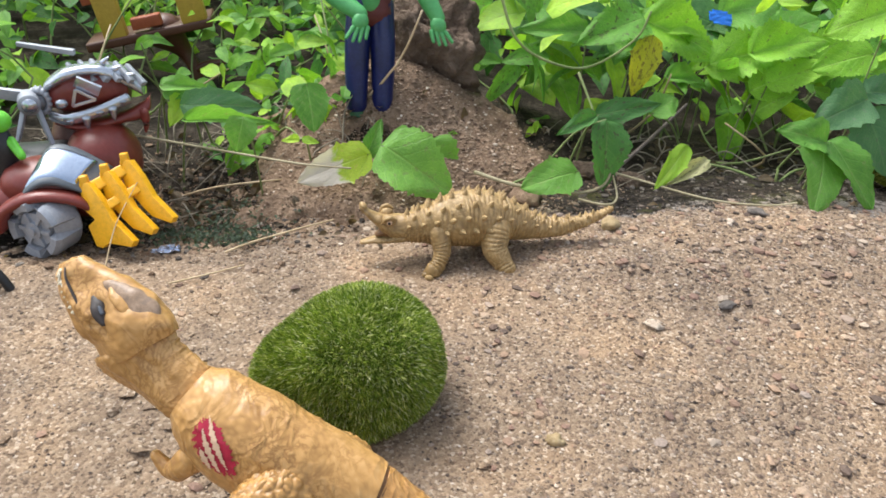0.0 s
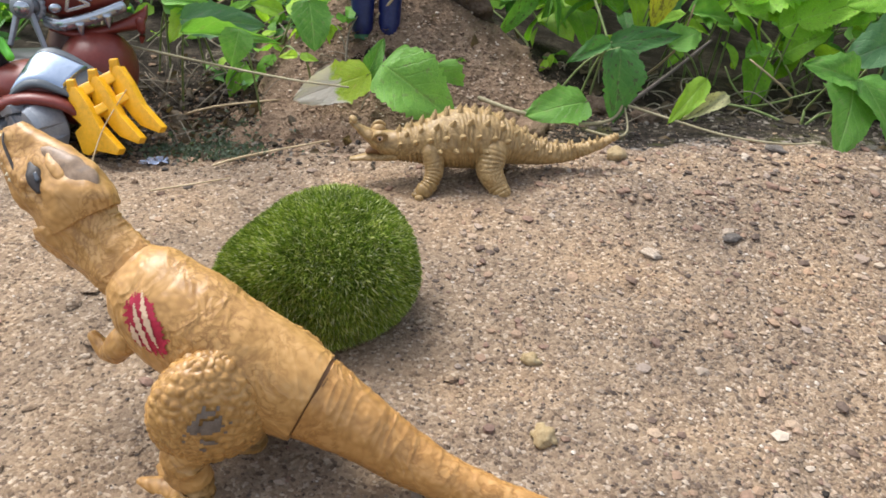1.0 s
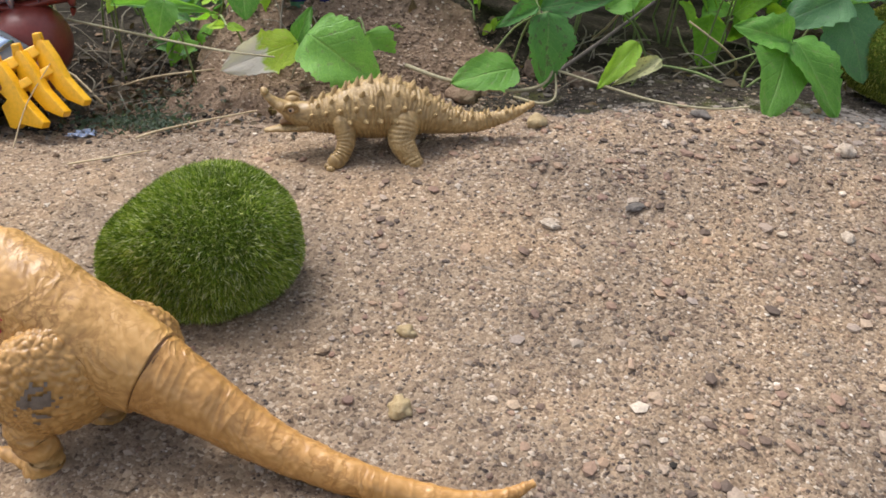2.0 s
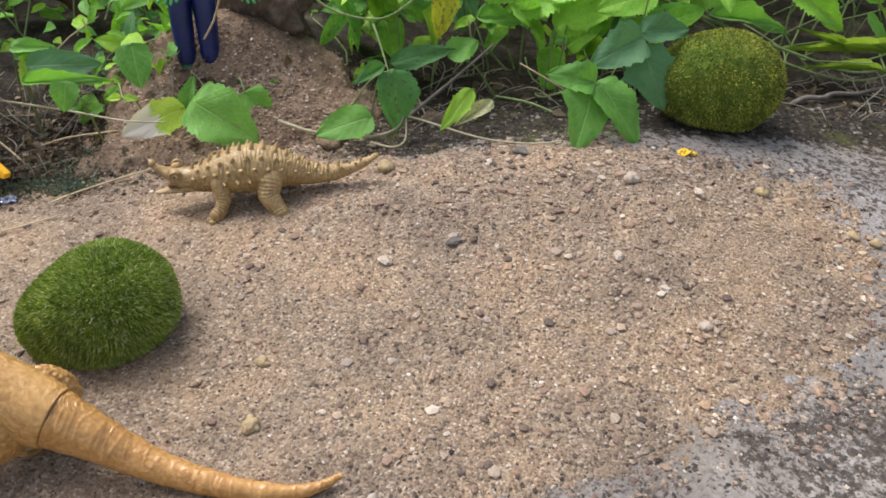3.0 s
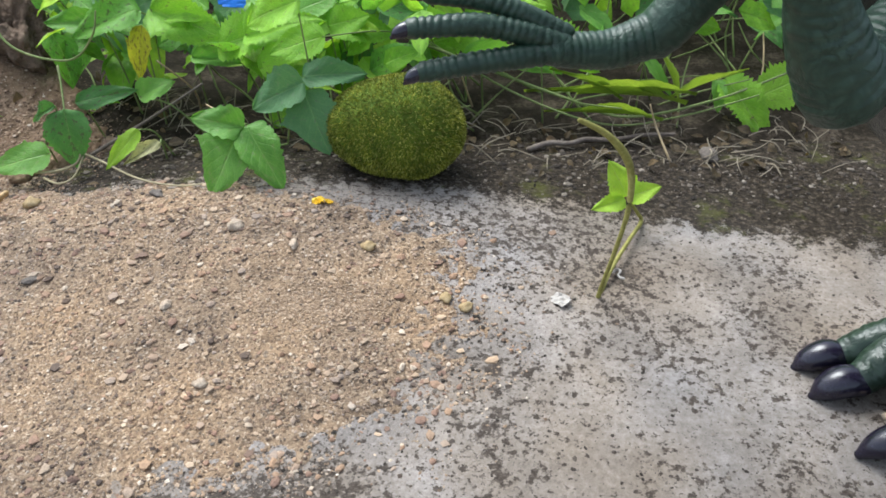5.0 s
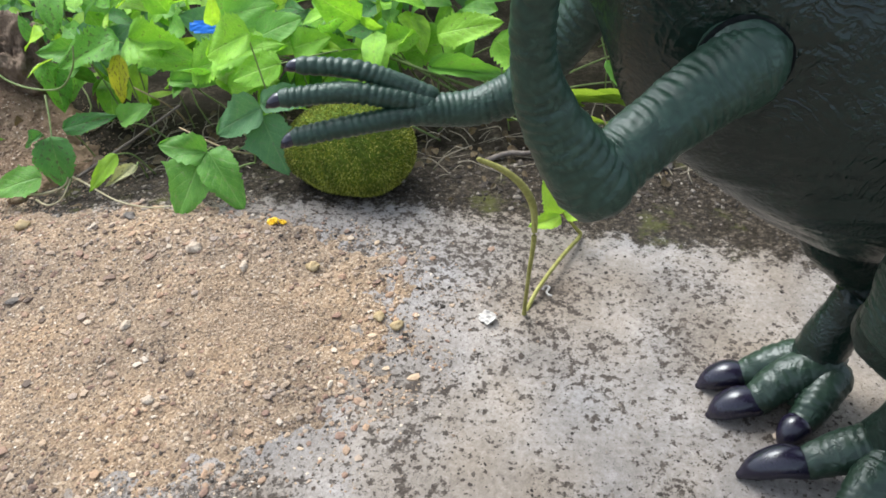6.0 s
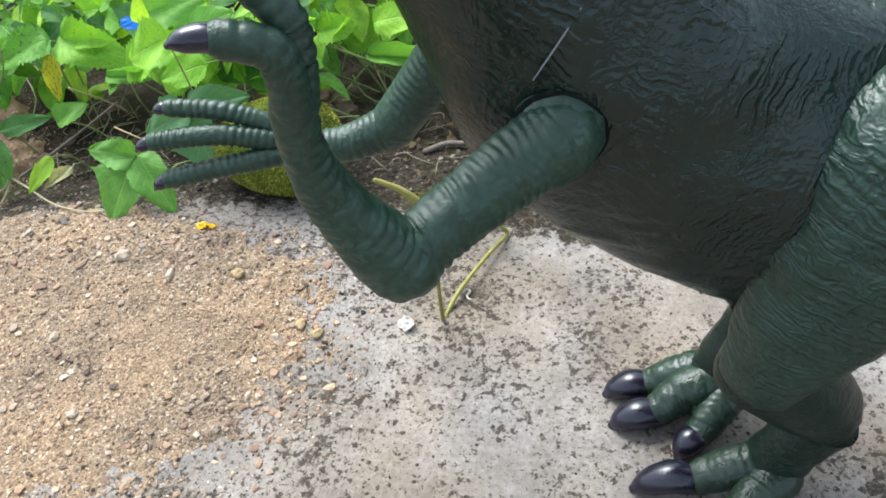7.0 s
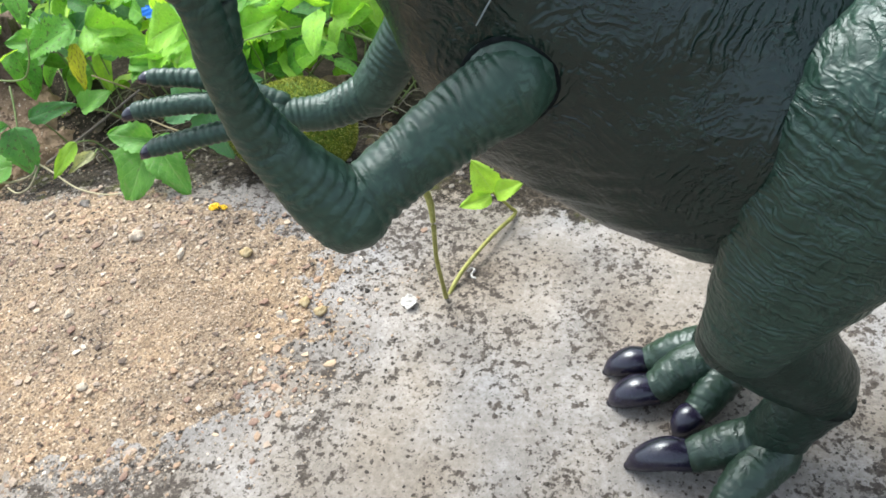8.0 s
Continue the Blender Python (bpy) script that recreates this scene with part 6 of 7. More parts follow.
# near arm, raised
bm = bmesh.new()
blob(bm, (0.5815, 0.3045, 0.2470), (0.0165, 0.012, 0.0165), (0, 0, 0), 26, 16)
tube(bm, [(0.5815, 0.3000, 0.2470), (0.5590, 0.2860, 0.2395), (0.5380, 0.2720, 0.2300), (0.5275, 0.2640, 0.2255)], [(0.0148, 0.0150), (0.0126, 0.0128), (0.0116, 0.0118), (0.0126, 0.0130)], n=48, sub=10, fold=(0.0036, 0.0006))
roughen(bm, 0.0007, 180)
narm = part("upper_arm", bm, ARM_HIDE, big)
bm = bmesh.new()
blob(bm, (0.5815, 0.3025, 0.2470), (0.0174, 0.0035, 0.0174), (0, 0, 0), 28, 14)
part("shoulder_socket", bm, MATT_BLACK, trunk, "dark gap round the shoulder joint")
bm = bmesh.new()
tube(bm, [(0.5280, 0.2650, 0.2255), (0.5210, 0.2635, 0.2370), (0.5120, 0.2610, 0.2570), (0.5090, 0.2570, 0.2780), (0.5110, 0.2540, 0.2970)], [(0.0138, 0.0140), (0.0120, 0.0122), (0.0088, 0.0092), (0.0068, 0.0071), (0.0064, 0.0067)], n=40, sub=9, fold=(0.0040, 0.0005))
roughen(bm, 0.0007, 180)
fore = part("forearm", bm, ARM_HIDE, narm)


def finger(parent, pts, r, tip, mat=None):
    bm = bmesh.new()
    tube(bm, pts, [r, r * 0.96, r * 0.86], n=18, sub=8, fold=(0.0038, 0.0005))
    f = part("finger", bm, mat or ARM_HIDE, parent)
    bm = bmesh.new()
    claw(bm, pts[-1], tip, r * 0.62, 0.001)
    part("claw", bm, BLACK_GLOSS, f, "glossy black claw")


finger(fore, [(0.511, 0.2535, 0.294), (0.5115, 0.250, 0.3125), (0.501, 0.246, 0.3195)], 0.0060, (0.4885, 0.2430, 0.3205))
finger(fore, [(0.512, 0.2555, 0.294), (0.5145, 0.257, 0.3165), (0.506, 0.257, 0.3290)], 0.0058, (0.4920, 0.2560, 0.3340))
# far arm, stretched forward
bm = bmesh.new()
tube(bm, [(0.5480, 0.3860, 0.2540), (0.5300, 0.3910, 0.2270), (0.5040, 0.3920, 0.1950)], [0.014, 0.0125, 0.0115], n=26, sub=8, fold=(0.0040, 0.0005))
farm = part("upper_arm", bm, ARM_HIDE, big)
bm = bmesh.new()
tube(bm, [(0.5060, 0.3920, 0.1965), (0.4820, 0.3885, 0.1895), (0.4570, 0.3830, 0.1925)], [0.0112, 0.0092, 0.0080], n=26, sub=8, fold=(0.0036, 0.0005))
ffore = part("forearm", bm, ARM_HIDE, farm)
finger(ffore, [(0.4600, 0.3830, 0.1950), (0.4250, 0.3780, 0.2060), (0.3940, 0.3740, 0.2070)], 0.0056, (0.3850, 0.3720, 0.2040))
finger(ffore, [(0.4600, 0.3810, 0.1920), (0.4250, 0.3720, 0.1920), (0.3980, 0.3670, 0.1900)], 0.0056, (0.3900, 0.3650, 0.1860))
finger(ffore, [(0.4610, 0.3860, 0.1980), (0.4300, 0.3860, 0.2130), (0.4020, 0.3850, 0.2180)], 0.0052, (0.3940, 0.3845, 0.2165))
bm = bmesh.new()
tube(bm, [(0.5895, 0.3045, 0.291), (0.5820, 0.3015, 0.281), (0.5740, 0.3000, 0.270)], [0.0003, 0.0003, 0.0002], n=6)
part("scar", bm, RIB_GREY, trunk, "thin pale scar line")

# ---- action figure, one plain mesh ----
bm = bmesh.new()
hx, hy, hz = -0.0375, 0.675, 0.034
for s in (-1, 1):
    tube(bm, [(hx + 0.0084 * s, hy - 0.002, hz), (hx + 0.0088 * s, hy, hz + 0.012), (hx + 0.0092 * s, hy, hz + 0.022)], [0.0068, 0.0062, 0.0064], n=14, mat=3)
    tube(bm, [(hx + 0.0092 * s, hy, hz + 0.018), (hx + 0.0092 * s, hy - 0.001, hz + 0.052), (hx + 0.0076 * s, hy, hz + 0.088)], [(0.0074, 0.0074), (0.0088, 0.0088), (0.0092, 0.0095)], n=16, mat=1, crease=0.02)
    ex, ez = (hx - 0.031, hz + 0.100) if s < 0 else (hx + 0.030, hz + 0.108)
    qx, qy, qz = (hx - 0.010, hy - 0.030, hz + 0.075) if s < 0 else (hx + 0.044, hy - 0.024, hz + 0.074)
    tube(bm, [(hx + 0.024 * s, hy, hz + 0.132), (ex, hy - 0.012, ez), (qx, qy + 0.003, qz + 0.006)], [0.0088, 0.0078, 0.0052], n=14, mat=0)
    blob(bm, (qx, qy, qz + 0.001), (0.0056, 0.0036, 0.0062), (0, -20 * s, 0), 12, 8, 0)
    for q in range(4):
        f = (q - 1.5) * 0.0032
        tube(bm, [(qx + f, qy - 0.001, qz - 0.003), (qx + f * 1.35 + 0.003 * s, qy - 0.003, qz - 0.0125 + abs(f) * 0.6)], [0.0017, 0.0012], n=8, mat=0)
tube(bm, [(hx, hy, hz + 0.082), (hx, hy, hz + 0.098), (hx, hy, hz + 0.122), (hx, hy, hz + 0.136)], [(0.016, 0.0105), (0.0155, 0.011), (0.023, 0.013), (0.018, 0.010)], n=20, mat=2)
tube(bm, [(hx, hy - 0.0035, hz + 0.088), (hx, hy - 0.006, hz + 0.104), (hx, hy - 0.006, hz + 0.124)], [(0.008, 0.009), (0.009, 0.010), (0.010, 0.009)], n=14, mat=0)
blob(bm, (hx, hy - 0.003, hz + 0.150), (0.011, 0.012, 0.014), mat=0)
# it leans back towards the rock
bmesh.ops.rotate(bm, verts=bm.verts, cent=(hx, hy, hz), matrix=Matrix.Rotation(radians(-13), 3, "X"))
tagged(mesh_object("action_figure", bm, [SKIN_GREEN, TROUSER, VEST, BOOT]), "green plastic muscle figure in blue trousers, standing on the earth mound", "action figure")

# ---- wheeled beast vehicle ----
car = thing("toy_vehicle", (-0.225, 0.605, height_at(-0.225, 0.605)), "maroon and silver beast-headed toy vehicle with yellow digging claws", "toy vehicle")
bm = bmesh.new()
blob(bm, (-0.2130, 0.640, 0.026), (0.0235, 0.028, 0.0255), (0, 0, 0), 30, 20)
tube(bm, [(-0.252, 0.60, 0.028), (-0.240, 0.60, 0.030), (-0.212, 0.605, 0.022)], [(0.016, 0.012), (0.020, 0.013), (0.018, 0.014)], n=18)
roughen(bm, 0.0006, 60)
chassis = part("body", bm, MAROON, car)
# added black filling: the hull's shaded openings and black parts as one dark colour
bm = bmesh.new()
tube(bm, [(-0.302, 0.640, 0.022), (-0.270, 0.634, 0.024), (-0.236, 0.634, 0.026)], [(0.024, 0.012), (0.026, 0.012), (0.022, 0.014)], n=24, sub=6)
bar(bm, (-0.296, 0.604, 0.012), (-0.266, 0.598, 0.014), (0, 0.4, 1), 0.020, 0.016)
bar(bm, (-0.292, 0.612, 0.036), (-0.262, 0.606, 0.040), (0, 0.4, 1), 0.004, 0.006)
part("seat_tub", bm, BLACK, chassis, "black filling for the shaded interior and black parts of the hull")
bm = bmesh.new()
loft(bm, [((-0.2535, 0.578, 0.0155), (-0.2435, 0.606, 0.0335), 0.0022), ((-0.2445, 0.577, 0.0300), (-0.2350, 0.607, 0.0475), 0.0030), ((-0.2315, 0.578, 0.0355), (-0.2210, 0.608, 0.0460), 0.0030), ((-0.2120, 0.580, 0.0280), (-0.2020, 0.607, 0.0345), 0.0026)], (-0.2, -0.45, 0.87), 24, 6, 3.0)
fender = part("fender", bm, DARK_STEEL, chassis, "dark grey fender with a silver face")
bm = bmesh.new()
loft(bm, [((-0.2505, 0.5805, 0.0210), (-0.2420, 0.602, 0.0365), 0.0030), ((-0.2435, 0.580, 0.0325), (-0.2350, 0.603, 0.0465), 0.0036), ((-0.2330, 0.5805, 0.0367), (-0.2245, 0.603, 0.0463), 0.0036), ((-0.2185, 0.5815, 0.0325), (-0.2095, 0.602, 0.0400), 0.0034)], (-0.2, -0.45, 0.87), 24, 6, 3.0)
part("fender_face", bm, BLUE_STEEL, fender, "blue-silver metallic plate")
bm = bmesh.new()
tube(bm, [(-0.262, 0.580, 0.008), (-0.256, 0.579, 0.021), (-0.238, 0.578, 0.029), (-0.218, 0.580, 0.025), (-0.207, 0.584, 0.012)], [(0.007, 0.0035)] * 5, n=16, sub=7)
tube(bm, [(-0.258, 0.600, 0.016), (-0.235, 0.603, 0.022), (-0.203, 0.603, 0.016)], [(0.016, 0.014), (0.018, 0.016), (0.015, 0.013)], n=20)
part("wheel_arch", bm, MAROON, chassis)


def wheel(place, r, parent):
    w = new("wheel")
    w.location = Vector(place) - parent.location
    w.parent = parent
    w.rotation_euler = (radians(90), 0, radians(-30))
    bm = bmesh.new()
    n = 60
    prof = [(0.55, -0.80), (0.86, -0.80), (0.98, -0.65), (1.0, 0.25), (0.90, 0.42), (0.66, 0.40), (0.60, 0.1)]
    rings = [[bm.verts.new((math.cos(2 * math.pi * k / n) * p * r * (0.80 if k % 12 < 4 and p > 0.8 and q > 0.2 else 1.0), math.sin(2 * math.pi * k / n) * p * r * (0.80 if k % 12 < 4 and p > 0.8 and q > 0.2 else 1.0), (q - (0.22 if k % 12 < 4 and q > 0.2 else 0.0)) * r)) for k in range(n)] for p, q in prof]
    for a, b in zip(rings, rings[1:] + rings[:1]):
        for k in range(n):
            bm.faces.new((a[k], a[(k + 1) % n], b[(k + 1) % n], b[k]))
    me = bpy.data.meshes.new("tyre")
    bm.to_mesh(me)
    bm.free()
    me.materials.append(STEEL)
    me.polygons.foreach_set("use_smooth", [False] * len(me.polygons))
    new("tyre", me).parent = w
    bm = bmesh.new()
    bmesh.ops.create_cone(bm, cap_ends=True, segments=28, radius1=0.60 * r, radius2=0.56 * r, depth=0.5 * r)
    bmesh.ops.create_cone(bm, cap_ends=True, segments=24, radius1=0.30 * r, radius2=0.27 * r, depth=0.74 * r)
    bmesh.ops.create_cone(bm, cap_ends=True, segments=20, radius1=0.16 * r, radius2=0.13 * r, depth=0.92 * r)
    for k in range(6):
        a = 2 * math.pi * k / 6
        box(bm, (math.cos(a) * 0.4 * r, math.sin(a) * 0.4 * r, 0.26 * r), (0.36 * r, 0.12 * r, 0.16 * r), (0, 0, math.degrees(a)), 0.02 * r)
    me = bpy.data.meshes.new("hub")
    bm.to_mesh(me)
    bm.free()
    me.materials.append(STEEL)
    new("hub", me).parent = w
    return w


wheel((-0.239, 0.576, 0.010), 0.0185, car)
wheel((-0.30, 0.66, 0.010), 0.0185, car)


DOWN = Vector((0.649, -0.503, -0.571))
OVER = Vector((0.634, -0.058, 0.771))
STACK = Vector((0.0108, 0.0056, 0.0048))
# outline of one prong in millimetres: along its length, and across it; the first prong has a spur at the back
PRONG = [(1, 4), (5, 9), (16, 7.6), (30, 4.2), (48, 4.8), (49, 1.0), (38, -5.0), (30, -5.5), (22, -5.0), (14, -5.0)]
SPUR = PRONG[:6] + [(37.5, -8.0), (36.5, -13.5), (33, -15.5), (21.5, -10.5), (22, -4.2), (14, -5.0)]


def prong_plate(bm, at, outline, thick=0.0058):
    """A thick flat tine with bevelled edges."""
    facing = DOWN.cross(OVER).normalized()
    rows = [[bm.verts.new(at + DOWN * u * 0.001 + OVER * v * 0.001 + facing * q * thick / 2) for u, v in outline] for q in (-1, 1)]
    fs = [bm.faces.new(rows[0]), bm.faces.new(list(reversed(rows[1])))]
    n = len(outline)
    fs += [bm.faces.new((rows[0][k], rows[1][k], rows[1][(k + 1) % n], rows[0][(k + 1) % n])) for k in range(n)]
    bmesh.ops.recalc_face_normals(bm, faces=bm.faces)
    bmesh.ops.bevel(bm, geom=list({e for f in fs for e in f.edges}), offset=0.0005, segments=2, affect="EDGES", profile=0.7)


CLAW_TOP = Vector((-0.219, 0.585, 0.031))
bm = bmesh.new()
for u, v, w in ((6.0, 1.0, 0.007), (20.0, 0.0, 0.0055)):
    bar(bm, CLAW_TOP + DOWN * u * 0.001 + OVER * v * 0.001 - STACK * 0.1, CLAW_TOP + DOWN * u * 0.001 + OVER * v * 0.001 + STACK * 2.2, DOWN, w, 0.006)
bucket = part("digging_claw", bm, YELLOW, car, "bright yellow three-pronged digging claw")
for k in range(3):
    bm = bmesh.new()
    prong_plate(bm, CLAW_TOP + STACK * k, SPUR if k == 0 else PRONG)
    peg = CLAW_TOP + STACK * k + DOWN * 0.004 + OVER * 0.0045
    bar(bm, peg, peg + Vector((-0.001, 0.001, 0.0065)), (1, 0, 0), 0.0052, 0.0052, 0.85)
    part("prong", bm, YELLOW, bucket)
FRONT = (0.0, -0.97, 0.24)


def beast(rows, thick, y):
    """Stations of a head part: x, upper z and lower z, with half-thicknesses, in an upright plane."""
    return [((x, y, lo), (x, y + 0.004, hi), t) for (x, hi, lo), t in zip(rows, thick)]


bm = bmesh.new()
loft(bm, beast([(-0.2430, 0.0740, 0.0560), (-0.2316, 0.0845, 0.0529), (-0.2189, 0.0872, 0.0556), (-0.2062, 0.0863, 0.0592), (-0.1940, 0.0791, 0.0637)], (0.016, 0.020, 0.019, 0.016, 0.008), 0.655), FRONT, 32, 6, 2.6)
roughen(bm, 0.0004, 150)
bhd = part("beast_head", bm, MAROON, car)
bm = bmesh.new()
loft(bm, beast([(-0.2460, 0.0765, 0.0665), (-0.2345, 0.0855, 0.0740), (-0.2205, 0.0895, 0.0800), (-0.2080, 0.0895, 0.0800), (-0.1945, 0.0855, 0.0725), (-0.1850, 0.0775, 0.0660)], (0.017, 0.0222, 0.0218, 0.0192, 0.012, 0.007), 0.656), FRONT, 32, 6, 3.0)
roughen(bm, 0.0005, 200, 2)
helmet = part("armour_plate", bm, SILVER, bhd, "silver spiked head armour")
for q in range(6):
    bm = bmesh.new()
    x, z = -0.226 + q * 0.0076, 0.0832 + 0.0042 * math.sin(0.3 + q * 0.52)
    bar(bm, (x + 0.0060, 0.6400 + 0.001 * abs(q - 2), z - 0.0050), (x - 0.0060, 0.654, z + 0.0056), (0.75, -0.25, 0.6), 0.0040, 0.0046, 0.6)
    part("crest_plate", bm, STEEL, helmet)
for q in range(3):
    bm = bmesh.new()
    cone(bm, (-0.208 + q * 0.007, 0.646, 0.093 - q * 0.0045), (-0.203 + q * 0.008, 0.645, 0.0985 - q * 0.0060), 0.0024, 8)
    part("spike", bm, SILVER, helmet)
bm = bmesh.new()
bar(bm, (-0.2235, 0.6335, 0.0838), (-0.2085, 0.6325, 0.0770), (0.4, -0.25, 0.85), 0.0085, 0.0022)
part("brow_plate", bm, SILVER, bhd, "slanted silver brow plate")
bm = bmesh.new()
corner = [Vector(p) for p in ((-0.2269, 0.6335, 0.0655), (-0.2237, 0.6325, 0.0780), (-0.2118, 0.6330, 0.0710))]
for a, b in ((0, 1), (1, 2), (2, 0)):
    bar(bm, corner[a], corner[b], (0, -1, 0), 0.0022, 0.0022)
part("emblem", bm, SILVER, bhd, "raised triangular silver emblem")
bm = bmesh.new()
blob(bm, (-0.2345, 0.6360, 0.0660), (0.0046, 0.0016, 0.0034), (0, -10, 8), 6, 6)
part("badge", bm, SILVER, bhd, "small six-sided silver badge")
bm = bmesh.new()
LIP = [(-0.2430, 0.640, 0.0552), (-0.2340, 0.6355, 0.0545), (-0.2253, 0.6345, 0.0565), (-0.2094, 0.6365, 0.0619), (-0.1936, 0.6430, 0.0683)]
tube(bm, LIP, [(0.0020, 0.0042)] * 5, n=14, sub=6)
lip = part("lip", bm, SILVER, bhd, "silver lip strip with rivets")
for k, (x, y, z, h) in enumerate(((-0.2300, 0.6335, 0.0545, 0.0035), (-0.2197, 0.6340, 0.0575, 0.0105), (-0.2110, 0.6350, 0.0605, 0.0035), (-0.2030, 0.6375, 0.0635, 0.0105), (-0.1965, 0.6410, 0.0665, 0.0030))):
    bm = bmesh.new()
    cone(bm, (x, y, z), (x + 0.0008, y - 0.001, z - h), 0.0032, 8)
    part("tooth", bm, SILVER, lip)
bm = bmesh.new()
loft(bm, beast([(-0.2412, 0.0508, 0.0460), (-0.2253, 0.0490, 0.0415), (-0.2094, 0.0515, 0.0440), (-0.1967, 0.0562, 0.0478), (-0.1850, 0.0632, 0.0510), (-0.1800, 0.0680, 0.0590)], (0.012, 0.016, 0.014, 0.010, 0.006, 0.003), 0.648), FRONT, 24, 6, 2.4)
tube(bm, [(-0.1845, 0.645, 0.0574), (-0.1832, 0.644, 0.049), (-0.1838, 0.643, 0.0425)], [(0.003, 0.004), (0.0022, 0.003), (0.0008, 0.001)], n=12, sub=5)
part("lower_jaw", bm, MAROON, bhd)
low = Vector((-0.2165, 0.65, 0.054)) - car.location
squash = Matrix.Translation(low) @ Matrix.Diagonal((0.92, 1.0, 0.86, 1.0)) @ Matrix.Translation(-low)
for ob in [bhd] + list(bhd.children_recursive):
    ob.data.transform(squash)
bm = bmesh.new()
tube(bm, [(-0.234, 0.652, 0.036), (-0.232, 0.655, 0.050), (-0.228, 0.658, 0.062)], [(0.013, 0.012), (0.011, 0.010), (0.012, 0.010)], n=18)
part("neck", bm, BROWN, car)
bm = bmesh.new()
# a toothed ring with a recessed face
rings = []
for y, r, tooth in ((0.6392, 0.0050, 0.0), (0.6380, 0.0066, 0.0), (0.6392, 0.0086, 0.0009), (0.6445, 0.0086, 0.0009), (0.6460, 0.0070, 0.0)):
    rings.append([bm.verts.new((-0.2470 + 0.8 * (r + tooth * (k // 2 % 2)) * math.cos(2 * math.pi * k / 64), y, 0.0640 + (r + tooth * (k // 2 % 2)) * math.sin(2 * math.pi * k / 64))) for k in range(64)])
for p, q in zip(rings, rings[1:]):
    for k in range(64):
        bm.faces.new((p[k], p[(k + 1) % 64], q[(k + 1) % 64], q[k]))
bm.faces.new(rings[0])
part("collar", bm, STEEL, car, "ribbed grey neck collar")
bm = bmesh.new()
tube(bm, [(-0.2530, 0.641, 0.0655), (-0.2500, 0.630, 0.0650)], [0.0064, 0.0064], n=24, caps=False)
hub = part("cannon_hub", bm, STEEL, car)
bm = bmesh.new()
tube(bm, [(-0.2503, 0.6315, 0.0650), (-0.2495, 0.6285, 0.0649)], [0.0048, 0.0044], n=24, caps=False)
part("muzzle_ring", bm, SILVER, hub)
for a, b, w in (((-0.254, 0.640, 0.0675), (-0.305, 0.648, 0.0715), 0.0075), ((-0.226, 0.655, 0.0915), (-0.262, 0.668, 0.0925), 0.0035), ((-0.2475, 0.6365, 0.0600), (-0.2400, 0.630, 0.0400), 0.0036), ((-0.2555, 0.6375, 0.0595), (-0.2600, 0.630, 0.0420), 0.0036)):
    bm = bmesh.new()
    bar(bm, a, b, (0.1, -0.2, 1.0), w, 0.003, 0.75)
    part("strut", bm, STEEL, car)

bm = bmesh.new()
gx, gy, gz = -0.262, 0.606, 0.036
tube(bm, [(gx, gy, gz - 0.006), (gx, gy, gz + 0.010), (gx, gy, gz + 0.020)], [(0.008, 0.006), (0.009, 0.007), (0.006, 0.005)], n=14, mat=1)
blob(bm, (gx + 0.001, gy - 0.002, gz + 0.028), (0.0075, 0.0075, 0.0065), mat=0)
tube(bm, [(gx - 0.004, gy, gz + 0.033), (gx - 0.012, gy, gz + 0.037)], [0.004, 0.001], n=10, mat=0)
tube(bm, [(gx + 0.006, gy - 0.002, gz + 0.016), (gx + 0.013, gy - 0.010, gz + 0.010)], [0.003, 0.0025], n=10, mat=0)
tagged(mesh_object("rider_figure", bm, [VIVID_GREEN, BLACK]), "small lime-green and black figure seated on the toy vehicle", "figure")

# ---- toy platform on a stalk, deep in the weeds ----
deck = thing("toy_platform", (-0.195, 0.90, height_at(-0.195, 0.90)), "brown toy platform on a curved stalk in the weeds", "toy platform")
bm = bmesh.new()
box(bm, (-0.212, 0.90, 0.048), (0.112, 0.045, 0.008), (0, -14, 0), 0.002)
part("deck", bm, BROWN, deck)
bm = bmesh.new()
tube(bm, [(-0.172, 0.895, -0.012), (-0.176, 0.896, 0.012), (-0.186, 0.90, 0.030), (-0.200, 0.90, 0.046)], [0.009, 0.006, 0.008, 0.018], n=16, sub=7)
tube(bm, [(-0.176, 0.896, 0.012), (-0.164, 0.89, 0.020), (-0.150, 0.885, 0.024)], [0.005, 0.004, 0.003], n=12)
part("stalk", bm, BROWN, deck)
for c, s, m, nm in (((-0.246, 0.885, 0.066), (0.020, 0.012, 0.052), DULL_YELLOW, "post"), ((-0.176, 0.885, 0.076), (0.022, 0.014, 0.030), DULL_YELLOW, "cabin"), ((-0.214, 0.882, 0.060), (0.026, 0.010, 0.010), BRICK_RED, "railing"), ((-0.262, 0.885, 0.082), (0.014, 0.006, 0.020), BRICK_RED, "flag")):
    bm = bmesh.new()
    box(bm, c, s, (0, -14, 0), 0.0012)
    part(nm, bm, m, deck)

runner("toy_claw", [(-0.272, 0.532, 0.030), (-0.256, 0.530, 0.012), (-0.247, 0.528, 0.000), (-0.2415, 0.526, -0.0125)], 0.0034, BLACK, "black curved plastic claw lying on sand", "toy part")


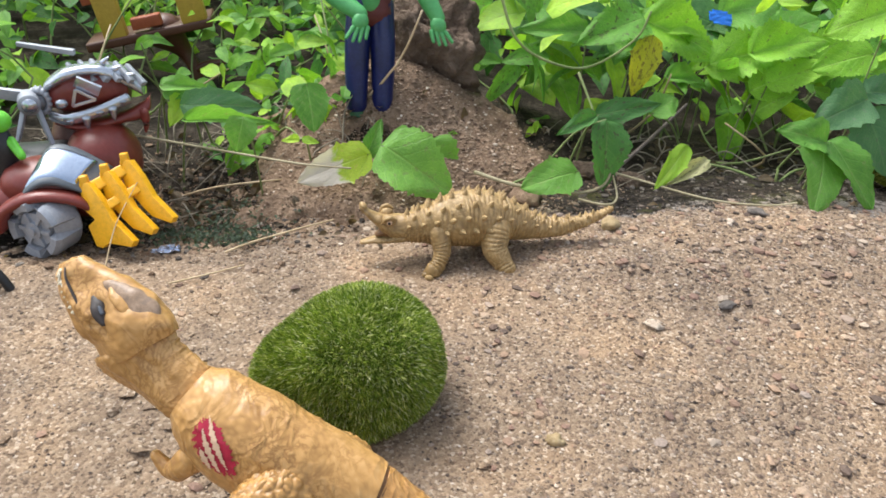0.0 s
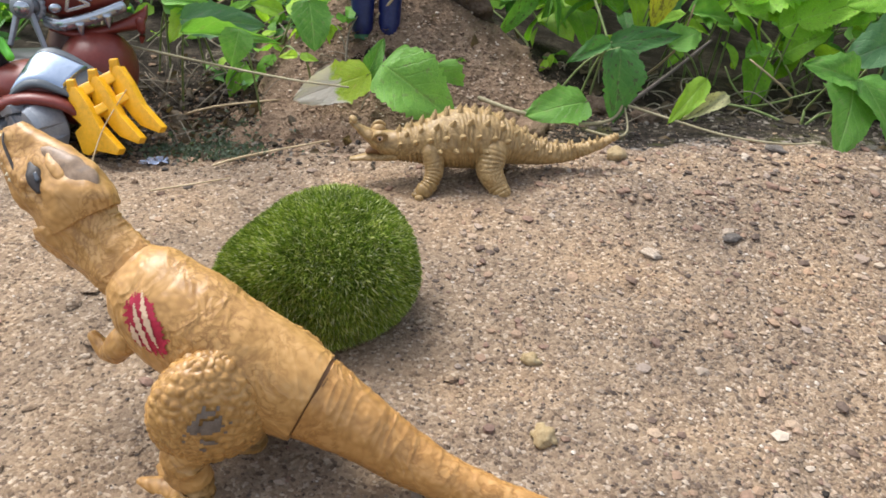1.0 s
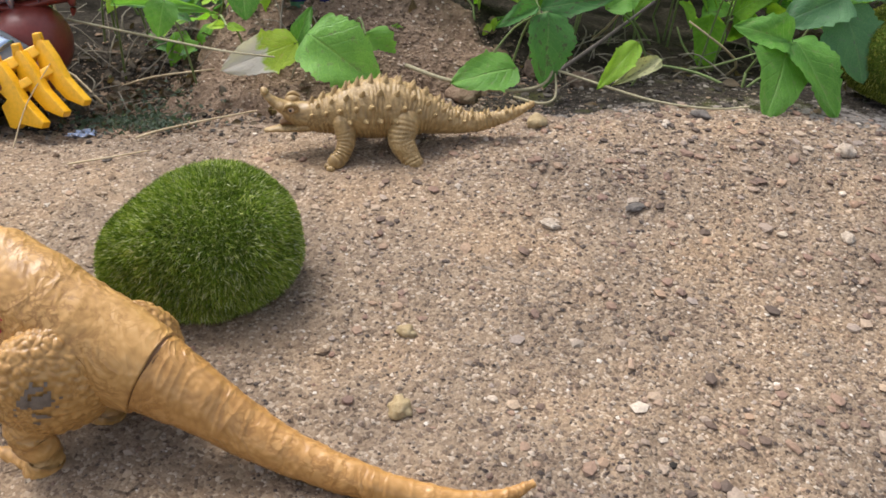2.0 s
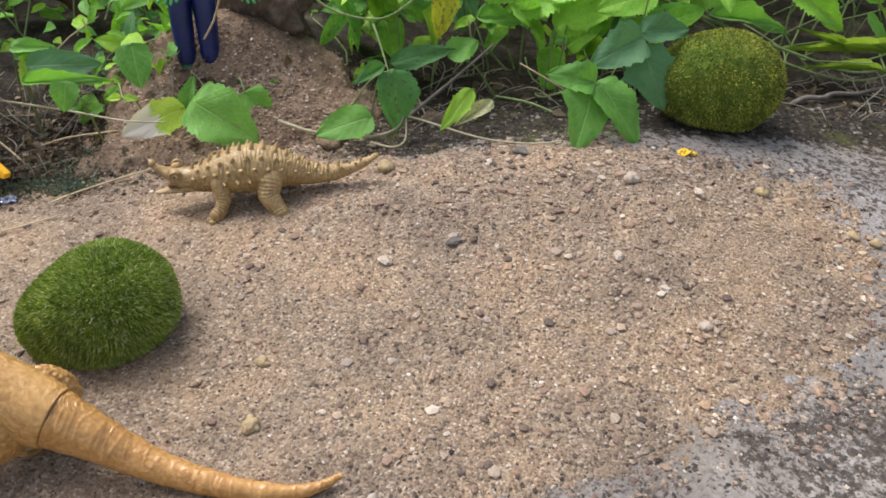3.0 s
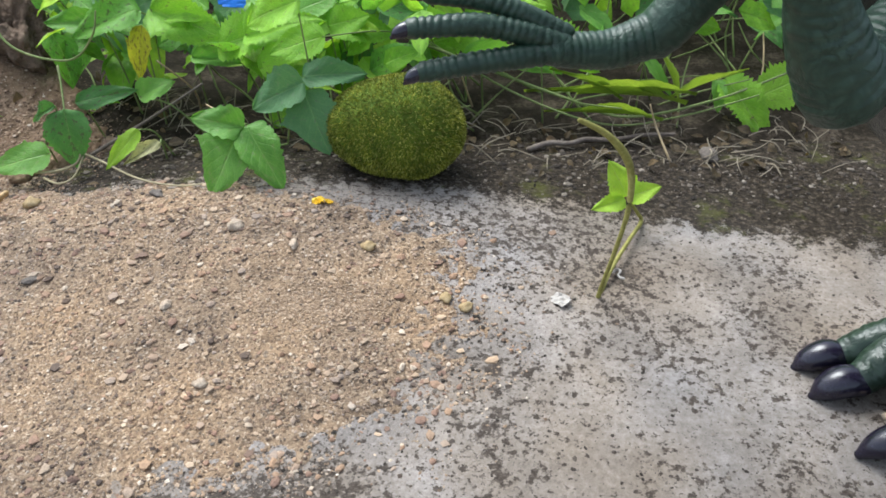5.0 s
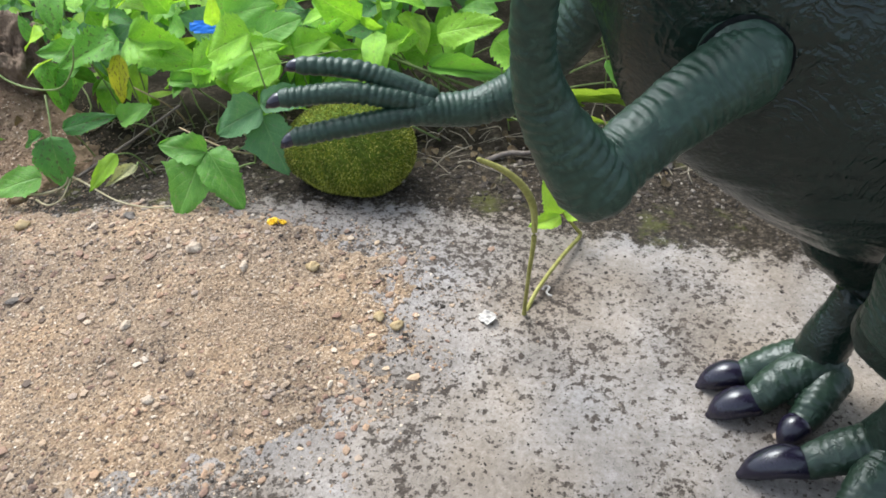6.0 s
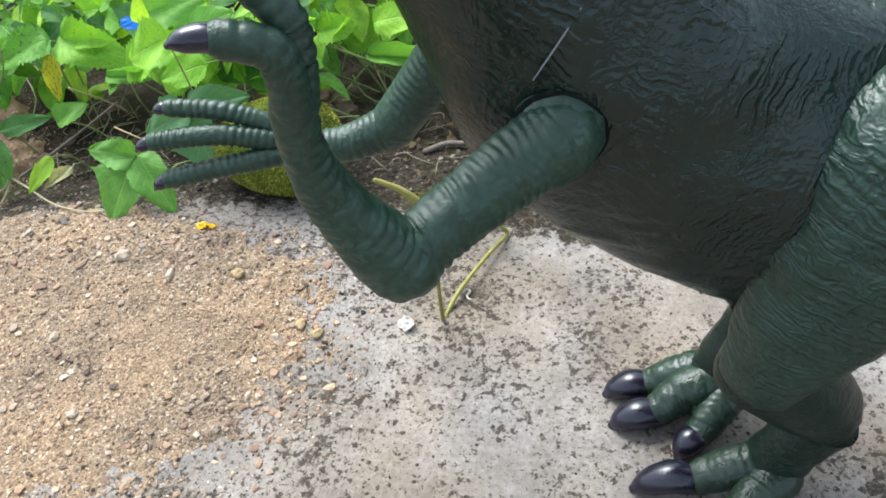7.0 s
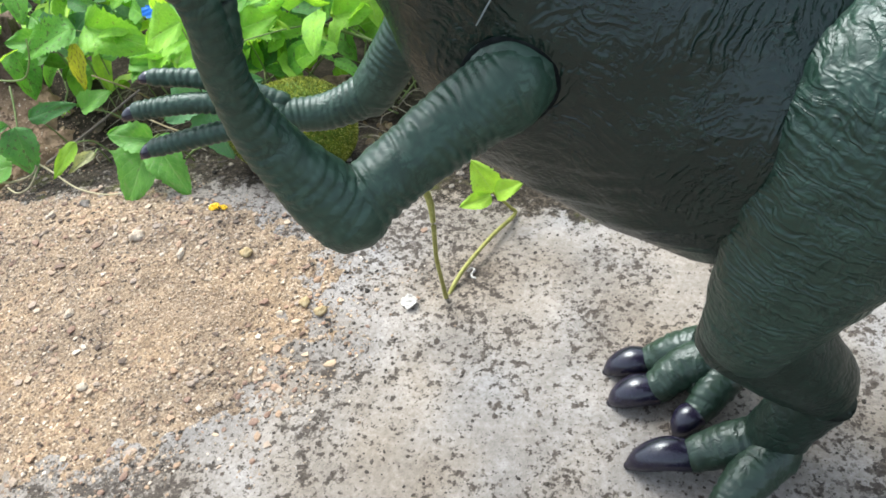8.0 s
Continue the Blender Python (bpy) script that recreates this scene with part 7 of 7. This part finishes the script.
# ---- rock, pebbles and litter ----
def stone(name, place, size, mat, label, seed, category="stone", group="", sink=0.3):
    bm = bmesh.new()
    bmesh.ops.create_icosphere(bm, subdivisions=6 if max(size) > 0.03 else 3, radius=1.0)
    for v in bm.verts:
        k = 1 + (0.10 * noise.fractal(v.co * 6, 0.8, 2.0, 5) if max(size) > 0.03 else 0.0) + 0.42 * noise.noise(v.co * 1.3 + Vector((seed, seed, 0))) + 0.22 * noise.noise(v.co * 3.5 + Vector((0, seed, seed)))
        v.co = Vector((v.co.x * size[0], v.co.y * size[1], v.co.z * size[2])) * k
    bmesh.ops.rotate(bm, verts=bm.verts, matrix=Matrix.Rotation(seed * 1.3, 3, "Z"))
    ob = mesh_object(name, bm, mat)
    ob.location = (place[0], place[1], float(top_of_all(np.float64(place[0]), np.float64(place[1]))) + size[2] * (1 - 2 * sink) if len(place) < 3 else place[2])
    return tagged(ob, label, category, group)


ROCK = mottled("brown_clay_rock", (0.075, 0.05, 0.034), (0.165, 0.115, 0.08), (0.27, 0.195, 0.14), 40, 150, 0.95, 1.0, 0.007)
QUARTZ = mottled("pale_quartz", (0.28, 0.21, 0.15), (0.41, 0.325, 0.245), (0.53, 0.44, 0.35), 200, 900, 0.85, 0.8, 0.001, 0.15)
OCHRE = mottled("ochre_pebble", (0.22, 0.145, 0.07), (0.33, 0.24, 0.12), (0.42, 0.33, 0.20), 150, 900, 0.7)
SLATE = mottled("dark_slate", (0.06, 0.05, 0.042), (0.12, 0.10, 0.085), (0.20, 0.17, 0.145), 150, 900, 0.85)
stone("rock", (0.012, 0.735, 0.070), (0.043, 0.028, 0.052), ROCK, "upright brown clay-like rock behind the mound", 2.0, "rock")
stone("rock", (0.365, 0.70), (0.034, 0.02, 0.018), ROCK, "flat brown stone behind the moss stone", 5.0, "rock")
for k, (p, s, m, lab) in enumerate((
        ((0.086, 0.444), (0.0052, 0.0034, 0.0018), QUARTZ, "pale bluish chip of stone on sand"), ((0.131, 0.451), (0.0058, 0.0030, 0.0018), SLATE, "dark brown chip on sand"),
        ((0.007, 0.333), (0.0052, 0.0045, 0.0032), OCHRE, "yellowish pebble on sand"), ((0.012, 0.377), (0.0042, 0.0030, 0.0022), OCHRE, "small ochre pebble on sand"),
        ((0.260, 0.489), (0.0058, 0.0050, 0.0036), QUARTZ, "round white quartz pebble on sand"), ((0.302, 0.471), (0.0055, 0.0030, 0.0022), QUARTZ, "white broken chip on sand"),
        ((0.351, 0.475), (0.0048, 0.0042, 0.0032), OCHRE, "ochre pebble at the sand's rim"), ((0.415, 0.430), (0.0046, 0.0036, 0.0030), OCHRE, "yellow pebble where sand meets concrete"),
        ((0.402, 0.437), (0.0042, 0.0036, 0.0028), OCHRE, "small tan pebble at the rim"), ((0.263, 0.365), (0.0040, 0.0034, 0.0026), QUARTZ, "pale pebble on sand"),
        ((0.229, 0.422), (0.0044, 0.0032, 0.0024), QUARTZ, "cream pebble on sand"), ((0.194, 0.533), (0.0062, 0.0036, 0.0026), SLATE, "dark slate chip by the runner"),
        ((0.097, 0.537), (0.0060, 0.0055, 0.0046), OCHRE, "rounded tan pebble by the tail"), ((0.624, 0.636), (0.0105, 0.0070, 0.0055), SLATE, "grey stone on damp soil"),
        ((-0.085, 0.607), (0.0085, 0.0050, 0.0030), SLATE, "flat grey stone by the straw"), ((0.075, 0.635), (0.014, 0.010, 0.007), SLATE, "dark stone under the leaves"),
        ((0.12, 0.640), (0.012, 0.010, 0.008), ROCK, "brown clod under the leaves"), ((0.145, 0.612), (0.010, 0.008, 0.006), ROCK, "brown clod beside the runner"),
        ((0.063, 0.60), (0.016, 0.010, 0.006), LOAM, "clod of pale earth on the mound"), ((0.645, 0.345), (0.0035, 0.003, 0.002), QUARTZ, "white pebble by the dinosaur's foot"))):
    stone("pebble", p, s, m, lab, 1.7 + k * 0.9, "pebble", "pebbles")

PETAL = paint("yellow_petal", (0.72, 0.46, 0.02), 0.5)
WHITE = paint("white_scrap", (0.38, 0.345, 0.31), 0.7)
BLUE = paint("blue_plastic_scrap", (0.02, 0.17, 0.68), 0.4)
FOIL = paint("crumpled_foil", (0.45, 0.48, 0.58), 0.22, 0.9)


def scrap(name, place, size, mat, label, category, seed, tilt=(8, -6, 0), lift=0.001, ragged=0.12):
    """A thin crumpled flake."""
    bm = bmesh.new()
    n = 7
    g = random.Random(seed)
    top = [[bm.verts.new(((i / (n - 1) - 0.5) * size[0] * (1 + g.uniform(-ragged, ragged)), (j / (n - 1) - 0.5) * size[1] * (1 + g.uniform(-ragged, ragged)), g.uniform(0, 1) * size[2])) for i in range(n)] for j in range(n)]
    for j in range(n - 1):
        for i in range(n - 1):
            if (i, j) not in ((0, 0), (n - 2, n - 2), (0, n - 2)):
                bm.faces.new((top[j][i], top[j][i + 1], top[j + 1][i + 1], top[j + 1][i]))
    bmesh.ops.delete(bm, geom=[v for v in bm.verts if not v.link_faces], context="VERTS")
    bmesh.ops.solidify(bm, geom=bm.faces[:], thickness=0.0005)
    ob = mesh_object(name, bm, mat, smooth=False)
    z = place[2] if len(place) > 2 else float(top_of_all(np.float64(place[0]), np.float64(place[1]))) + lift
    ob.matrix_basis = pose(place[0], place[1], z, *tilt)
    return tagged(ob, label, category)


scrap("petal", (0.312, 0.522), (0.009, 0.007, 0.003), PETAL, "curled yellow petal on the sand's rim", "petal", 1)
scrap("petal", (0.319, 0.522), (0.005, 0.005, 0.002), PETAL, "yellow petal fallen beside the sand", "petal", 2, (12, 10, 40))
scrap("paper_scrap", (0.476, 0.440), (0.013, 0.010, 0.002), WHITE, "torn white paper chip on concrete", "litter", 3, (6, -5, -50))
scrap("foil_scrap", (-0.171, 0.571), (0.016, 0.006, 0.003), FOIL, "crumpled bit of shiny foil on sand", "litter", 4)
scrap("plastic_scrap", (0.229, 0.690, 0.121), (0.022, 0.011, 0.0008), BLUE, "bright blue plastic scrap caught in leaves", "litter", 5, (55, 8, 10), ragged=0.03)
bm = bmesh.new()
tube(bm, [(0.5145, 0.4680, 0.002), (0.5165, 0.4700, 0.003), (0.5190, 0.4680, 0.003), (0.5170, 0.4650, 0.002), (0.5180, 0.4620, 0.002), (0.5200, 0.4610, 0.002)], [0.0008] * 6, n=8)
tagged(mesh_object("paper_curl", bm, WHITE), "curl of white paper on concrete", "litter")
